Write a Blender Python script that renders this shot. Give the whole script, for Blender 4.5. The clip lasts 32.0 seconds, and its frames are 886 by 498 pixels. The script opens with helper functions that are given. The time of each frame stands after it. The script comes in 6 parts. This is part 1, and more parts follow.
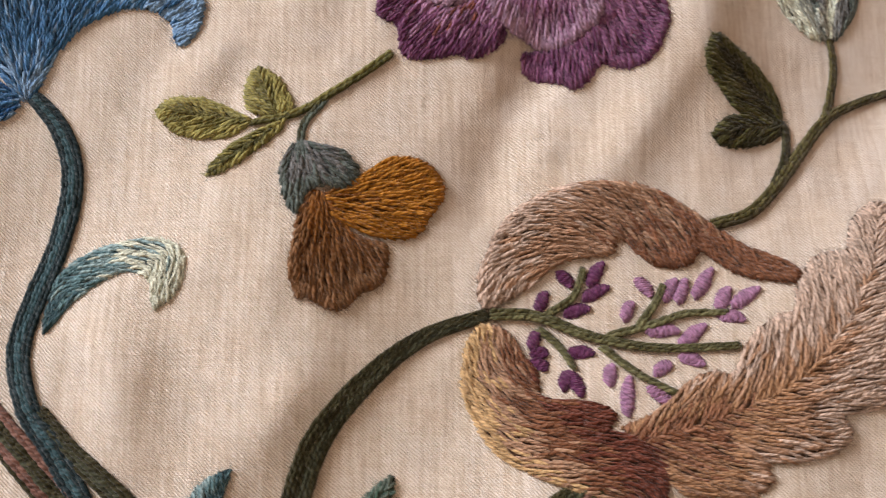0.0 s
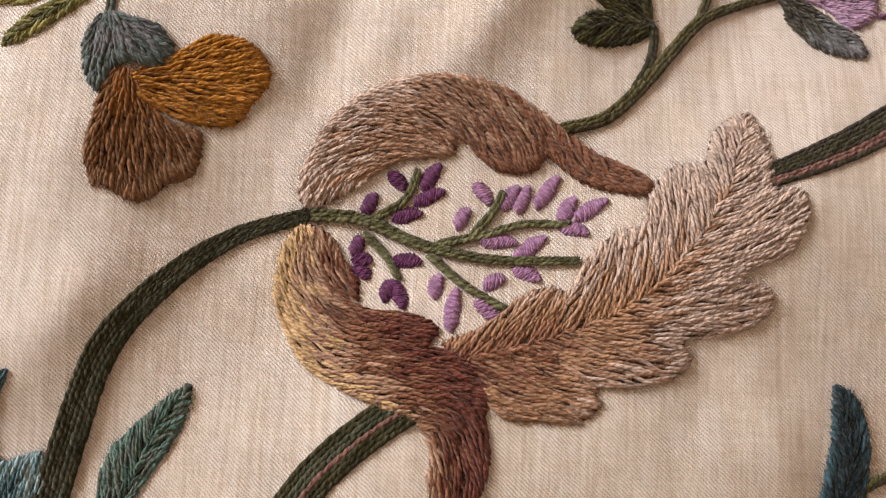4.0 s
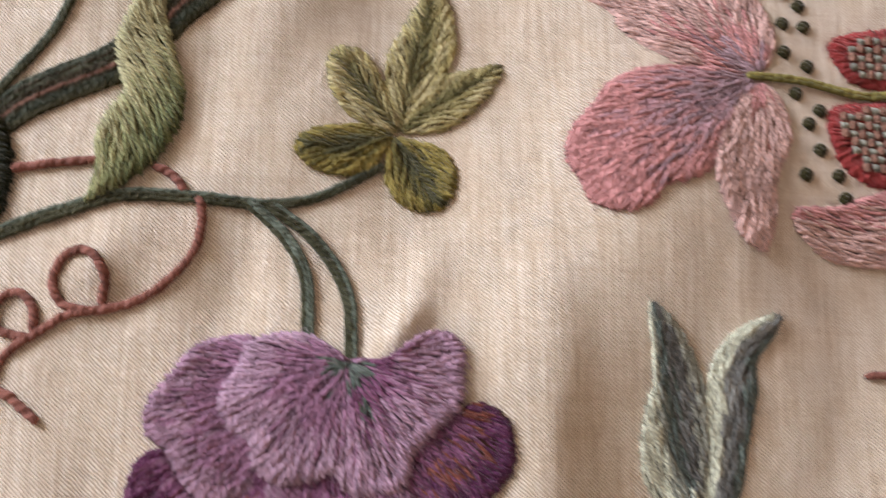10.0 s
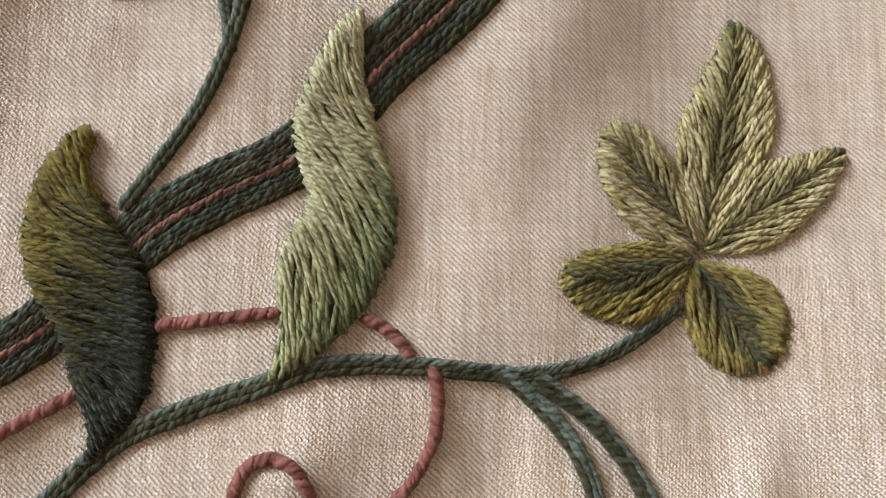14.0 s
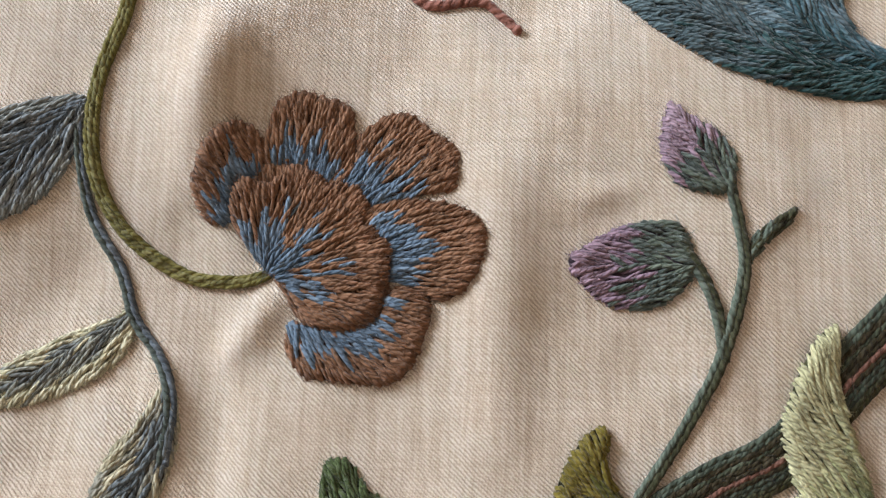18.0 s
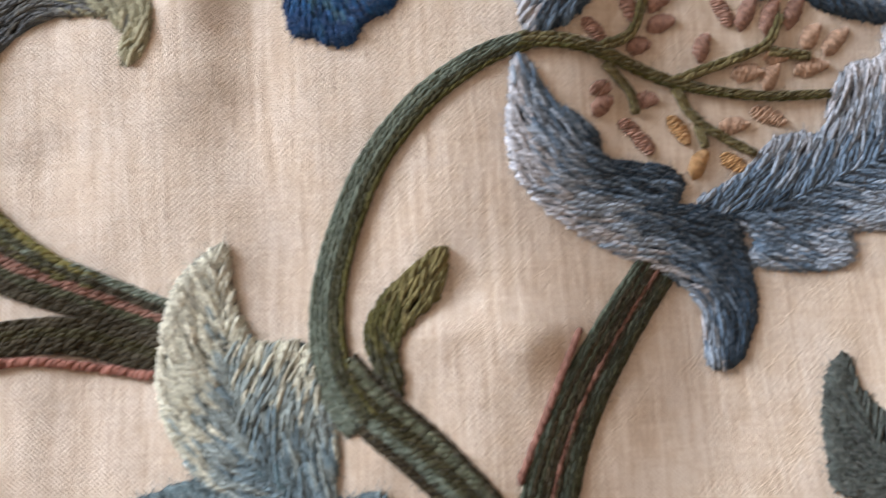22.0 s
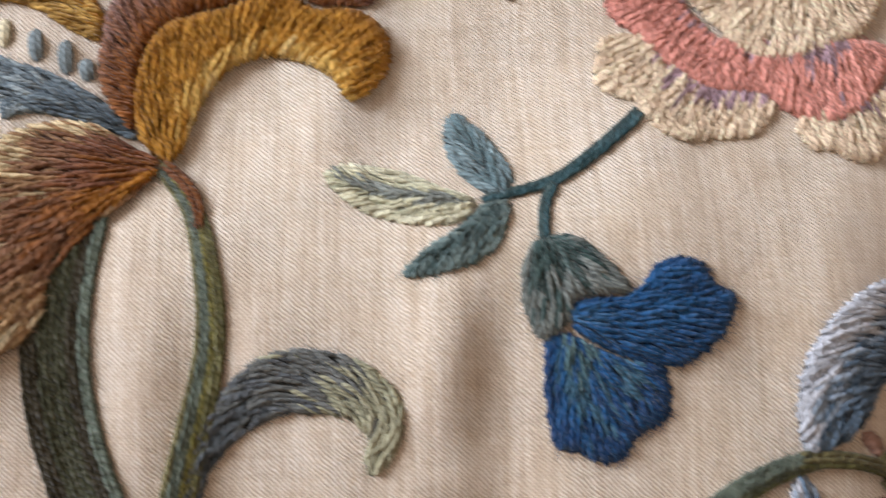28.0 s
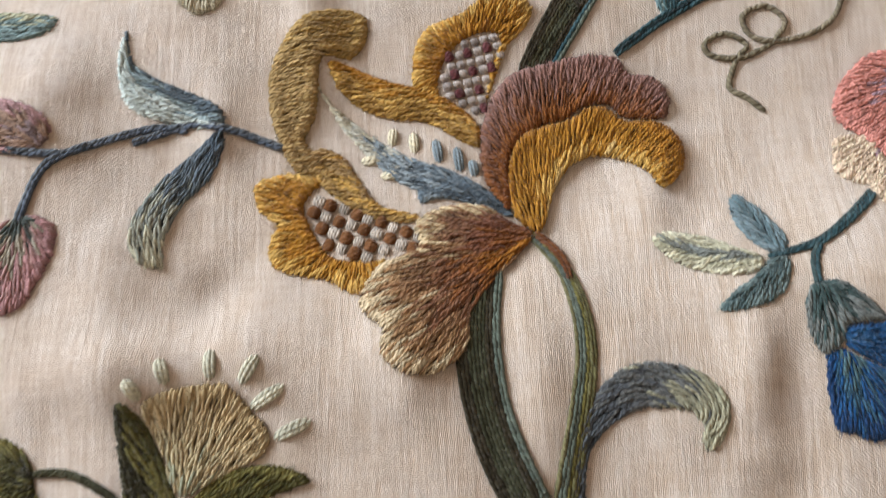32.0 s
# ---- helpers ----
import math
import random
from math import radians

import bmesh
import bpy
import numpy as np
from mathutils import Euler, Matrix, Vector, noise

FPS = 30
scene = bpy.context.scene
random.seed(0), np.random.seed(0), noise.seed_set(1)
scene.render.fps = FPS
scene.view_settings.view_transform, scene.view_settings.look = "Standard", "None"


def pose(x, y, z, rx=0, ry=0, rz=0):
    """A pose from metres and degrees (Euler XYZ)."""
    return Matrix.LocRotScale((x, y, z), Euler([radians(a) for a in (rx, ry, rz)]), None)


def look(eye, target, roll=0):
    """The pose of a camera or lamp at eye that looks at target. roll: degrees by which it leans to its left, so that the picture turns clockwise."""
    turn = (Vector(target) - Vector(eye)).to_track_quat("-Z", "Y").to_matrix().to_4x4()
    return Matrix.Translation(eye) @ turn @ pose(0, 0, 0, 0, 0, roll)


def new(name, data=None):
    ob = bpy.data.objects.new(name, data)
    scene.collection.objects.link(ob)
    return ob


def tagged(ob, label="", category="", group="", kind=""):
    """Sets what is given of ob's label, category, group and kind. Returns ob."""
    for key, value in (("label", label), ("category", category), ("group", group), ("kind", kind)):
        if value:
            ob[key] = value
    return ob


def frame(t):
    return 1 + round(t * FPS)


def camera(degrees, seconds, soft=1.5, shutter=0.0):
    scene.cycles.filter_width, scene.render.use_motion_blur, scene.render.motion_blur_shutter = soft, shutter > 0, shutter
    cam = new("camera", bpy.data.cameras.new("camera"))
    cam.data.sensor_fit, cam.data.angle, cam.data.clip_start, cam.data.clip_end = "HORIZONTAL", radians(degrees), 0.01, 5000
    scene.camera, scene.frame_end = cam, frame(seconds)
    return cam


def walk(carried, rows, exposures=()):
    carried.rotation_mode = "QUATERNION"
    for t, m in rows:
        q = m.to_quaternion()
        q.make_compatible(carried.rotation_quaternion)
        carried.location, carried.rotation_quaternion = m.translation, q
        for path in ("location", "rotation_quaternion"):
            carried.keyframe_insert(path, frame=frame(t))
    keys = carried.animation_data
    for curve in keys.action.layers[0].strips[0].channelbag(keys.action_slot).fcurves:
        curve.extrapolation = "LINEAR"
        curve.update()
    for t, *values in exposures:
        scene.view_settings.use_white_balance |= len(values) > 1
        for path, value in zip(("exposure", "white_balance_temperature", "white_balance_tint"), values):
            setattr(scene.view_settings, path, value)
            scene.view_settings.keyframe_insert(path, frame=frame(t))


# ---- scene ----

# ---- camera and its way over the cloth ----
MM = 0.001
cam = camera(53.00, 32.0, soft=1.3, shutter=0.5)
# seconds, place in mm over the cloth, turn in degrees
WAY = [
    (0.0, 0.00, -0.00, 250.04, 11.860, -2.084, -0.000),
    (0.5, 22.58, -9.11, 254.58, 12.792, -0.878, 1.284),
    (1.0, 42.58, -16.19, 251.96, 12.991, -0.304, 1.593),
    (1.5, 55.17, -19.47, 240.10, 11.624, -1.046, 1.908),
    (2.0, 50.27, -9.71, 234.82, 8.960, -2.266, 1.957),
    (2.5, 48.73, -9.91, 227.75, 7.433, -2.710, 2.296),
    (4.5, 41.50, -3.21, 227.11, 8.672, -4.239, 2.463),
    (5.0, 47.82, 0.36, 227.56, 9.631, -4.183, 1.831),
    (5.5, 55.54, 6.51, 231.33, 10.056, -3.468, 2.639),
    (6.0, 79.05, 18.37, 230.31, 10.076, -3.080, 3.116),
    (6.5, 106.46, 35.19, 228.19, 12.325, -2.594, 2.043),
    (7.0, 127.21, 57.23, 226.37, 13.926, -2.655, 0.951),
    (7.5, 131.97, 56.52, 225.30, 14.046, -3.504, 0.342),
    (8.0, 127.96, 59.91, 230.93, 14.451, -3.567, 0.171),
    (8.5, 124.33, 69.29, 234.67, 14.679, -3.284, -0.119),
    (9.0, 104.03, 87.63, 232.62, 13.974, -4.114, 0.099),
    (9.5, 72.02, 116.36, 228.61, 12.800, -4.353, 0.637),
    (10.0, 49.74, 132.32, 221.29, 14.684, -3.720, 0.126),
    (10.5, 29.55, 153.77, 211.84, 14.810, -1.848, 0.077),
    (11.0, 19.71, 161.56, 203.50, 14.498, -2.383, -0.415),
    (11.5, 13.84, 167.81, 208.10, 14.107, -3.018, -1.007),
    (12.0, 5.67, 176.07, 203.30, 12.998, -2.929, -0.615),
    (12.5, -3.31, 185.97, 188.35, 11.643, -3.058, -0.040),
    (13.0, -4.58, 196.30, 172.00, 9.646, -3.272, 0.164),
    (13.5, -6.97, 200.22, 155.86, 8.191, -3.527, 0.099),
    (15.5, -30.14, 220.73, 173.28, 6.947, -6.395, 1.754),
    (16.0, -52.22, 227.27, 181.84, 9.320, -2.110, 3.656),
    (16.5, -76.67, 228.48, 183.51, 12.010, -1.207, 4.541),
    (17.0, -91.16, 234.64, 181.08, 12.643, -0.532, 4.614),
    (17.5, -93.20, 237.40, 179.85, 13.367, 0.294, 3.066),
    (18.0, -92.19, 239.29, 184.71, 12.917, 0.328, 2.194),
    (18.5, -93.64, 242.54, 184.06, 12.028, -0.052, 2.510),
    (19.0, -92.57, 253.16, 179.80, 11.041, -0.174, 2.231),
    (19.5, -76.81, 271.81, 183.51, 10.527, -0.857, 0.498),
    (20.0, -66.24, 291.14, 196.29, 10.840, -1.107, -0.663),
    (20.5, -48.30, 311.62, 206.24, 11.190, -0.949, -1.652),
    (21.0, -32.88, 323.43, 205.68, 11.367, -0.773, -2.127),
    (21.5, -20.54, 344.48, 197.72, 11.506, -0.255, -2.303),
    (22.0, 2.12, 362.45, 189.05, 11.487, -0.816, -3.153),
    (22.5, 24.62, 376.37, 184.80, 11.889, -0.821, -3.813),
    (23.0, 42.86, 384.78, 185.87, 12.727, -0.958, -4.613),
    (23.5, 55.39, 385.16, 183.65, 12.875, -0.993, -5.052),
    (24.0, 65.03, 381.24, 182.46, 12.837, -1.028, -5.208),
    (24.5, 67.21, 379.77, 183.98, 13.655, -1.172, -4.936),
    (26.5, 23.62, 417.64, 186.08, 9.788, -3.851, -3.079),
    (27.0, -7.47, 431.68, 185.22, 10.378, -3.728, -2.850),
    (27.5, -34.35, 441.53, 187.98, 11.353, -4.176, -2.436),
    (28.0, -58.10, 451.68, 188.17, 12.158, -3.557, -1.659),
    (28.5, -81.50, 458.05, 185.25, 13.555, -2.051, -0.641),
    (29.0, -113.34, 472.11, 188.94, 13.031, -2.752, 0.354),
    (29.5, -128.30, 472.75, 196.21, 14.003, -0.539, 0.710),
    (30.0, -131.40, 471.27, 210.20, 14.326, -0.707, 0.392),
    (30.5, -135.73, 462.07, 231.56, 15.806, -1.592, -0.585),
    (31.0, -135.12, 459.39, 236.39, 16.330, -1.212, -1.527),
    (31.5, -137.45, 454.29, 245.51, 16.432, -1.273, -1.948),
    (32.0, -144.77, 432.56, 260.66, 16.097, -1.632, -1.826),
]
# seconds, stops, kelvin, tint
EXPOSURES = [
    (0, -0.14, 7520, 23),
    (8, -0.06, 7520, 24),
    (10, -0.17, 7260, 21),
    (11, -0.31, 7100, 20),
    (13, -0.39, 7100, 18),
    (16, -0.09, 7000, 16),
    (18, -0.32, 6950, 16),
    (20, -0.22, 7170, 18),
    (24, -0.07, 7170, 19),
    (27, -0.22, 7120, 19),
    (29, -0.42, 7120, 19),
    (31, -0.45, 7000, 17),
    (32, -0.41, 7000, 17),
]
walk(cam, [(t, pose(x * MM, y * MM, z * MM, rx, ry, rz)) for t, x, y, z, rx, ry, rz in WAY], exposures=EXPOSURES)

# ---- daylight from one window, warm room round the table ----
world = bpy.data.worlds.new("sky")
scene.world = world
world.use_nodes = True
wn = world.node_tree.nodes
sky_tex = wn.new("ShaderNodeTexSky")
sky_tex.sky_type = "NISHITA"
sky_tex.sun_disc = False
sky_tex.sun_elevation, sky_tex.sun_rotation = radians(35), radians(-50)
world.node_tree.links.new(sky_tex.outputs[0], wn["Background"].inputs[0])
wn["Background"].inputs[1].default_value = 0.1
WINDOW_AT = (-2.9, 2.2, 1.36)
window_lamp = new("window_light", bpy.data.lights.new("window_light", "AREA"))
window_lamp.data.shape, window_lamp.data.size, window_lamp.data.size_y = "RECTANGLE", 1.7, 1.3
window_lamp.data.energy, window_lamp.data.color = 315.0, (0.74, 0.87, 1.0)
window_lamp.matrix_world = look(WINDOW_AT, (-0.02, 0.25, 0.0))

# ---- materials ----
def nodes_of(name):
    m = bpy.data.materials.new(name)
    m.use_nodes = True
    t = m.node_tree
    return m, t.nodes, t.links, t.nodes["Principled BSDF"]


def math_node(n, l, op, a, b=None):
    k = n.new("ShaderNodeMath")
    k.operation = op
    for i, v in enumerate((a, b)):
        if v is None:
            continue
        if isinstance(v, (int, float)):
            k.inputs[i].default_value = v
        else:
            l.new(v, k.inputs[i])
    return k.outputs[0]


def linen(name, colour, pitch):
    """Twill-woven linen: floats over dark gaps in slanting lines, thick and thin threads, slubs and a slow change of tone."""
    m, n, l, p = nodes_of(name)
    co = n.new("ShaderNodeTexCoord").outputs["Object"]

    def cloud(scale, detail, vector=None, rough=0.5):
        t = n.new("ShaderNodeTexNoise")
        t.inputs["Scale"].default_value, t.inputs["Detail"].default_value, t.inputs["Roughness"].default_value = scale, detail, rough
        l.new(vector or co, t.inputs["Vector"])
        return t

    def stretched(scale, detail):
        mp = n.new("ShaderNodeMapping"); mp.inputs["Scale"].default_value = scale
        l.new(co, mp.inputs["Vector"])
        return cloud(1.0, detail, mp.outputs[0]).outputs["Fac"]

    def add(*terms):
        out = None
        for value, weight in terms:
            k = math_node(n, l, "MULTIPLY", value, weight)
            out = k if out is None else math_node(n, l, "ADD", out, k)
        return out

    # threads wander a little
    sway = n.new("ShaderNodeVectorMath"); sway.operation = "MULTIPLY_ADD"
    l.new(cloud(330, 3).outputs["Color"], sway.inputs[0])
    sway.inputs[1].default_value = (0.00095, 0.00095, 0)
    l.new(co, sway.inputs[2])
    sep = n.new("ShaderNodeSeparateXYZ")
    l.new(sway.outputs[0], sep.inputs[0])
    x, y = sep.outputs[0], sep.outputs[1]
    k = math.tau / pitch
    # a float: long along y, short along x, each column set one step lower than the last
    slant = math_node(n, l, "ABSOLUTE", math_node(n, l, "SINE", add((x, k * 0.27), (y, k * 0.3))))
    weft = math_node(n, l, "SINE", add((x, k), (y, -k * 0.16)))
    warp = math_node(n, l, "SINE", add((y, k * 1.04), (x, k * 0.1)))
    slant = math_node(n, l, "MULTIPLY", slant, add((cloud(75, 3, rough=0.6).outputs["Fac"], 3.0)))
    weave = add((slant, 1.2), (weft, 0.28), (warp, 0.24), (math_node(n, l, "MULTIPLY", weft, warp), 0.45))
    # thick and thin threads both ways, short slubs and long ones
    slub = add((stretched((260, 1500, 1), 2), 0.7), (stretched((1500, 200, 1), 2), 1.1), (stretched((34, 900, 1), 3), 0.6), (stretched((640, 34, 1), 3), 2.0))
    fleck = cloud(1300, 2).outputs["Fac"]
    broad = add((cloud(24, 5, rough=0.6).outputs["Fac"], 1.0), (stretched((26, 170, 1), 2), 0.6), (stretched((170, 22, 1), 2), 0.8))
    v = add((weave, 0.34), (slub, 0.54), (fleck, 0.45), (broad, 0.36))
    ramp = n.new("ShaderNodeValToRGB")
    e = ramp.color_ramp.elements
    e[0].position, e[0].color = 0.63, (*[c * t for c, t in zip(colour, (0.60, 0.51, 0.42))], 1)
    e[1].position, e[1].color = 0.98, (*[min(0.93, c * t) for c, t in zip(colour, (1.08, 1.14, 1.24))], 1)
    mid = e.new(0.855)
    mid.color = (*[c * t for c, t in zip(colour, (0.86, 0.84, 0.81))], 1)
    l.new(math_node(n, l, "MULTIPLY", v, 0.385), ramp.inputs[0])
    l.new(ramp.outputs[0], p.inputs["Base Color"])
    b = n.new("ShaderNodeBump")
    b.inputs["Strength"].default_value, b.inputs["Distance"].default_value = 0.9, 0.00024
    l.new(add((weave, 0.9), (slub, 1.0), (fleck, 0.5)), b.inputs["Height"])
    l.new(b.outputs[0], p.inputs["Normal"])
    p.inputs["Roughness"].default_value = 0.52
    p.inputs["IOR"].default_value = 1.65
    p.inputs["Specular IOR Level"].default_value = 0.95
    p.inputs["Sheen Weight"].default_value = 0.2
    return m


WOOLS = {}


def wool(rgb):
    """Two-ply crewel wool of one dyed shade; rgb in 0..255 as it looks in soft daylight."""
    key = tuple(rgb)
    if key in WOOLS:
        return WOOLS[key]
    base = [(c / 255) ** 2.2 * WOOL_GAIN for c in rgb]
    m, n, l, p = nodes_of("wool")
    shade = n.new("ShaderNodeUVMap")
    shade.uv_map = "tone"
    ssep = n.new("ShaderNodeSeparateXYZ")
    l.new(shade.outputs[0], ssep.inputs[0])
    uv = n.new("ShaderNodeUVMap")
    uv.uv_map = "UVMap"
    sep = n.new("ShaderNodeSeparateXYZ")
    l.new(uv.outputs[0], sep.inputs[0])
    twist = math_node(n, l, "ADD", math_node(n, l, "MULTIPLY", sep.outputs[0], 1.5), math_node(n, l, "MULTIPLY", sep.outputs[1], 4.4))
    sway = n.new("ShaderNodeTexNoise")
    sway.inputs["Scale"].default_value, sway.inputs["Detail"].default_value = 650, 1
    l.new(n.new("ShaderNodeTexCoord").outputs["Object"], sway.inputs["Vector"])
    twist = math_node(n, l, "ADD", twist, math_node(n, l, "MULTIPLY", sway.outputs["Fac"], 2.2))
    ply = math_node(n, l, "ABSOLUTE", math_node(n, l, "SINE", twist))
    # fibres that run along the ply
    way = n.new("ShaderNodeCombineXYZ")
    l.new(math_node(n, l, "MULTIPLY", twist, 3.0), way.inputs[0])
    l.new(math_node(n, l, "MULTIPLY", sep.outputs[0], 0.55), way.inputs[1])
    l.new(math_node(n, l, "MULTIPLY", ssep.outputs[0], 60.0), way.inputs[2])
    fib = n.new("ShaderNodeTexNoise")
    fib.inputs["Scale"].default_value, fib.inputs["Detail"].default_value, fib.inputs["Roughness"].default_value = 1.0, 4, 0.65
    l.new(way.outputs[0], fib.inputs["Vector"])
    co = n.new("ShaderNodeTexCoord").outputs["Object"]
    nap = n.new("ShaderNodeTexNoise")
    nap.inputs["Scale"].default_value, nap.inputs["Detail"].default_value = 1500, 3
    l.new(co, nap.inputs["Vector"])
    f = math_node(n, l, "ADD", math_node(n, l, "MULTIPLY", ssep.outputs[0], 0.24), math_node(n, l, "MULTIPLY", fib.outputs["Fac"], 0.5))
    f = math_node(n, l, "ADD", f, math_node(n, l, "MULTIPLY", ply, 0.26))
    f = math_node(n, l, "ADD", f, math_node(n, l, "MULTIPLY", nap.outputs["Fac"], 0.5))
    ramp = n.new("ShaderNodeValToRGB")
    e = ramp.color_ramp.elements
    e[0].position, e[0].color = 0.46, (*[c * 0.45 for c in base], 1)
    e[1].position, e[1].color = 1.1, (*[min(0.88, c * 1.38 + 0.02) for c in base], 1)
    mid = e.new(0.78)
    mid.color = (*base, 1)
    l.new(f, ramp.inputs[0])
    l.new(ramp.outputs[0], p.inputs["Base Color"])
    h = math_node(n, l, "ADD", math_node(n, l, "MULTIPLY", ply, 1.2), math_node(n, l, "MULTIPLY", fib.outputs["Fac"], 0.6))
    h = math_node(n, l, "ADD", h, math_node(n, l, "MULTIPLY", nap.outputs["Fac"], 1.0))
    b = n.new("ShaderNodeBump")
    b.inputs["Strength"].default_value, b.inputs["Distance"].default_value = 0.8, 0.00022
    l.new(h, b.inputs["Height"])
    l.new(b.outputs[0], p.inputs["Normal"])
    p.inputs["Roughness"].default_value = 0.95
    p.inputs["Specular IOR Level"].default_value = 0.1
    p.inputs["Sheen Weight"].default_value, p.inputs["Sheen Roughness"].default_value = 0.22, 0.5
    WOOLS[key] = m
    return m


WOOL_GAIN = 0.8


def plaster(name, colour, rough=0.9):
    m, n, l, p = nodes_of(name)
    t = n.new("ShaderNodeTexNoise")
    t.inputs["Scale"].default_value, t.inputs["Detail"].default_value = 6, 6
    l.new(n.new("ShaderNodeTexCoord").outputs["Object"], t.inputs["Vector"])
    r = n.new("ShaderNodeValToRGB")
    r.color_ramp.elements[0].color = (*[c * 0.88 for c in colour], 1)
    r.color_ramp.elements[1].color = (*colour, 1)
    l.new(t.outputs["Fac"], r.inputs[0])
    l.new(r.outputs[0], p.inputs["Base Color"])
    p.inputs["Roughness"].default_value = rough
    return m


# ---- the cloth: height in mm at a place in mm ----
# soft folds: from (x, y) to (x, y), half width, height
FOLDS = [
    (47, 63, 81, 107, 9.0, 3.36),
    (22, 67, 39, 118, 9.0, -2.94),
    (-82, 36, -78, -13, 10.0, 3.57),
    (-53, 119, -68, 101, 8.0, 2.10),
    (-26, 20, -46, -9, 9.0, 2.10),
    (40, 115, 21, 73, 10.0, -2.73),
    (92, 178, 89, 115, 10.0, 2.94),
    (25, 97, 36, 84, 9.0, 2.73),
    (12, 194, 11, 165, 8.0, -2.94),
    (63, 191, 52, 165, 5.0, 2.52),
    (49, 164, 58, 174, 3.0, 1.47),
    (1, 254, 0, 221, 12.0, -2.52),
    (26, 272, 14, 247, 10.0, 1.89),
    (-16, 193, -27, 180, 8.0, 2.52),
    (-56, 268, -46, 252, 9.0, -2.10),
    (-82, 296, -82, 244, 8.0, 3.57),
    (-147, 334, -151, 297, 7.0, 3.57),
    (-145, 258, -141, 222, 7.0, -2.52),
    (-129, 273, -140, 258, 4.0, 2.10),
    (-67, 294, -55, 296, 3.0, 1.26),
    (-139, 335, -153, 315, 9.0, 2.52),
    (-78, 348, -75, 330, 8.0, -1.89),
    (-80, 434, -78, 420, 9.0, -2.31),
    (0, 380, 15, 384, 5.0, 1.89),
    (-41, 447, -29, 416, 12.0, -2.10),
    (30, 381, 18, 378, 6.0, 1.89),
    (15, 399, 9, 384, 8.0, -1.89),
    (-65, 543, -73, 512, 10.0, 3.99),
    (-109, 492, -107, 442, 9.0, 3.36),
    (-45, 491, -45, 446, 9.0, 2.73),
    (-37, 476, -34, 451, 7.0, -2.10),
    (-84, 472, -102, 506, 9.0, 1.68),
    (-150, 488, -147, 466, 8.0, 2.10),
    (-254, 470, -196, 475, 12.0, 5.46),
    (-257, 581, -260, 552, 12.0, 3.15),
    (-197, 502, -208, 488, 9.0, -2.52),
    (75, 127, 93, 113, 14.0, 4.20),
    (194, -40, 196, 66, 17.0, 2.20),
    (-178, 606, -174, 556, 8.0, 2.60),
    (-206, 568, -203, 528, 7.0, 2.00),
    (-236, 505, -230, 450, 11.0, 3.20),
    (-146, 330, -139, 262, 7.0, 1.00),
    (-174, 262, -160, 224, 7.0, 1.80),
]
# broad swells of the padded cloth: place and height
SWELLS = [
    (14, 485, 9.9),
    (126, 37, 6.4),
    (126, 429, -4.9),
    (-42, 541, -6.9),
    (70, 261, -4.3),
    (-42, 485, 6.3),
    (-154, 261, -6.1),
    (-98, 373, -3.4),
    (-42, 317, 5.3),
    (126, -19, 6.9),
    (238, 149, -4.6),
    (126, 205, 8.9),
    (70, -19, 9.0),
    (182, 37, 8.0),
    (182, 149, -2.4),
    (-266, 541, 6.6),
    (70, 373, -7.7),
    (14, 429, 3.8),
    (70, 205, -6.9),
    (70, 149, 7.8),
    (-42, 373, -5.3),
    (14, 373, 4.7),
    (182, 429, -6.3),
    (126, 93, -2.7),
    (-98, 93, -5.5),
    (-42, 37, 6.3),
    (14, 37, -4.3),
    (-98, 37, -5.8),
    (-154, 485, 2.9),
    (-98, 541, -3.8),
    (14, 541, -3.5),
    (182, 205, -4.1),
]
rng = np.random.default_rng(7)
WAVES = [(rng.uniform(0.02, 0.17), rng.uniform(0, math.tau), rng.uniform(0, math.tau)) for _ in range(20)]
WAVES += [(rng.uniform(0.22, 0.5), rng.uniform(0, math.tau), rng.uniform(0, math.tau)) for _ in range(12)]

# creases that run mostly up the cloth, strong in some places and gone in others
CREASES = [(math.tau / rng.uniform(17, 58), rng.normal(0.25, 0.45), rng.uniform(0, math.tau), rng.uniform(0, math.tau)) for _ in range(16)]


def cloth(x, y):
    x, y = np.asarray(x, float), np.asarray(y, float)
    z = np.full(np.broadcast(x, y).shape, -1.3)
    for x0, y0, h in SWELLS:
        z = z + h * np.exp(-((x - x0) ** 2 + (y - y0) ** 2) / 46.0 ** 2)
    for k, a, ph in WAVES:
        z = z + (0.021 if k < 0.2 else 0.013) / k * np.sin(k * (x * np.cos(a) + y * np.sin(a)) + ph + 0.8 * np.sin(k * 0.6 * (y * np.cos(a) - x * np.sin(a)) + 2 * ph))
    for k, a, ph, at in CREASES:
        u, v = x * np.cos(a) + y * np.sin(a), y * np.cos(a) - x * np.sin(a)
        some = np.clip(np.sin(v * 0.031 + at) + 0.7 * np.sin(u * 0.023 + 2 * at), 0, 2)
        wave = k * u + ph + 0.9 * np.sin(v * 0.05 + at)
        z = z + 0.026 / k * some * (np.sin(wave) + 0.22 * np.sin(2 * wave + 1))
    for x0, y0, x1, y1, w, h in FOLDS:
        dx, dy = x1 - x0, y1 - y0
        ll = dx * dx + dy * dy
        s = np.clip(((x - x0) * dx + (y - y0) * dy) / ll, 0, 1)
        d2 = (x - x0 - s * dx) ** 2 + (y - y0 - s * dy) ** 2
        z = z + 1.12 * h * np.exp(-d2 / (w * w)) * (0.55 + 0.45 * np.sin(math.pi * s))
    return z


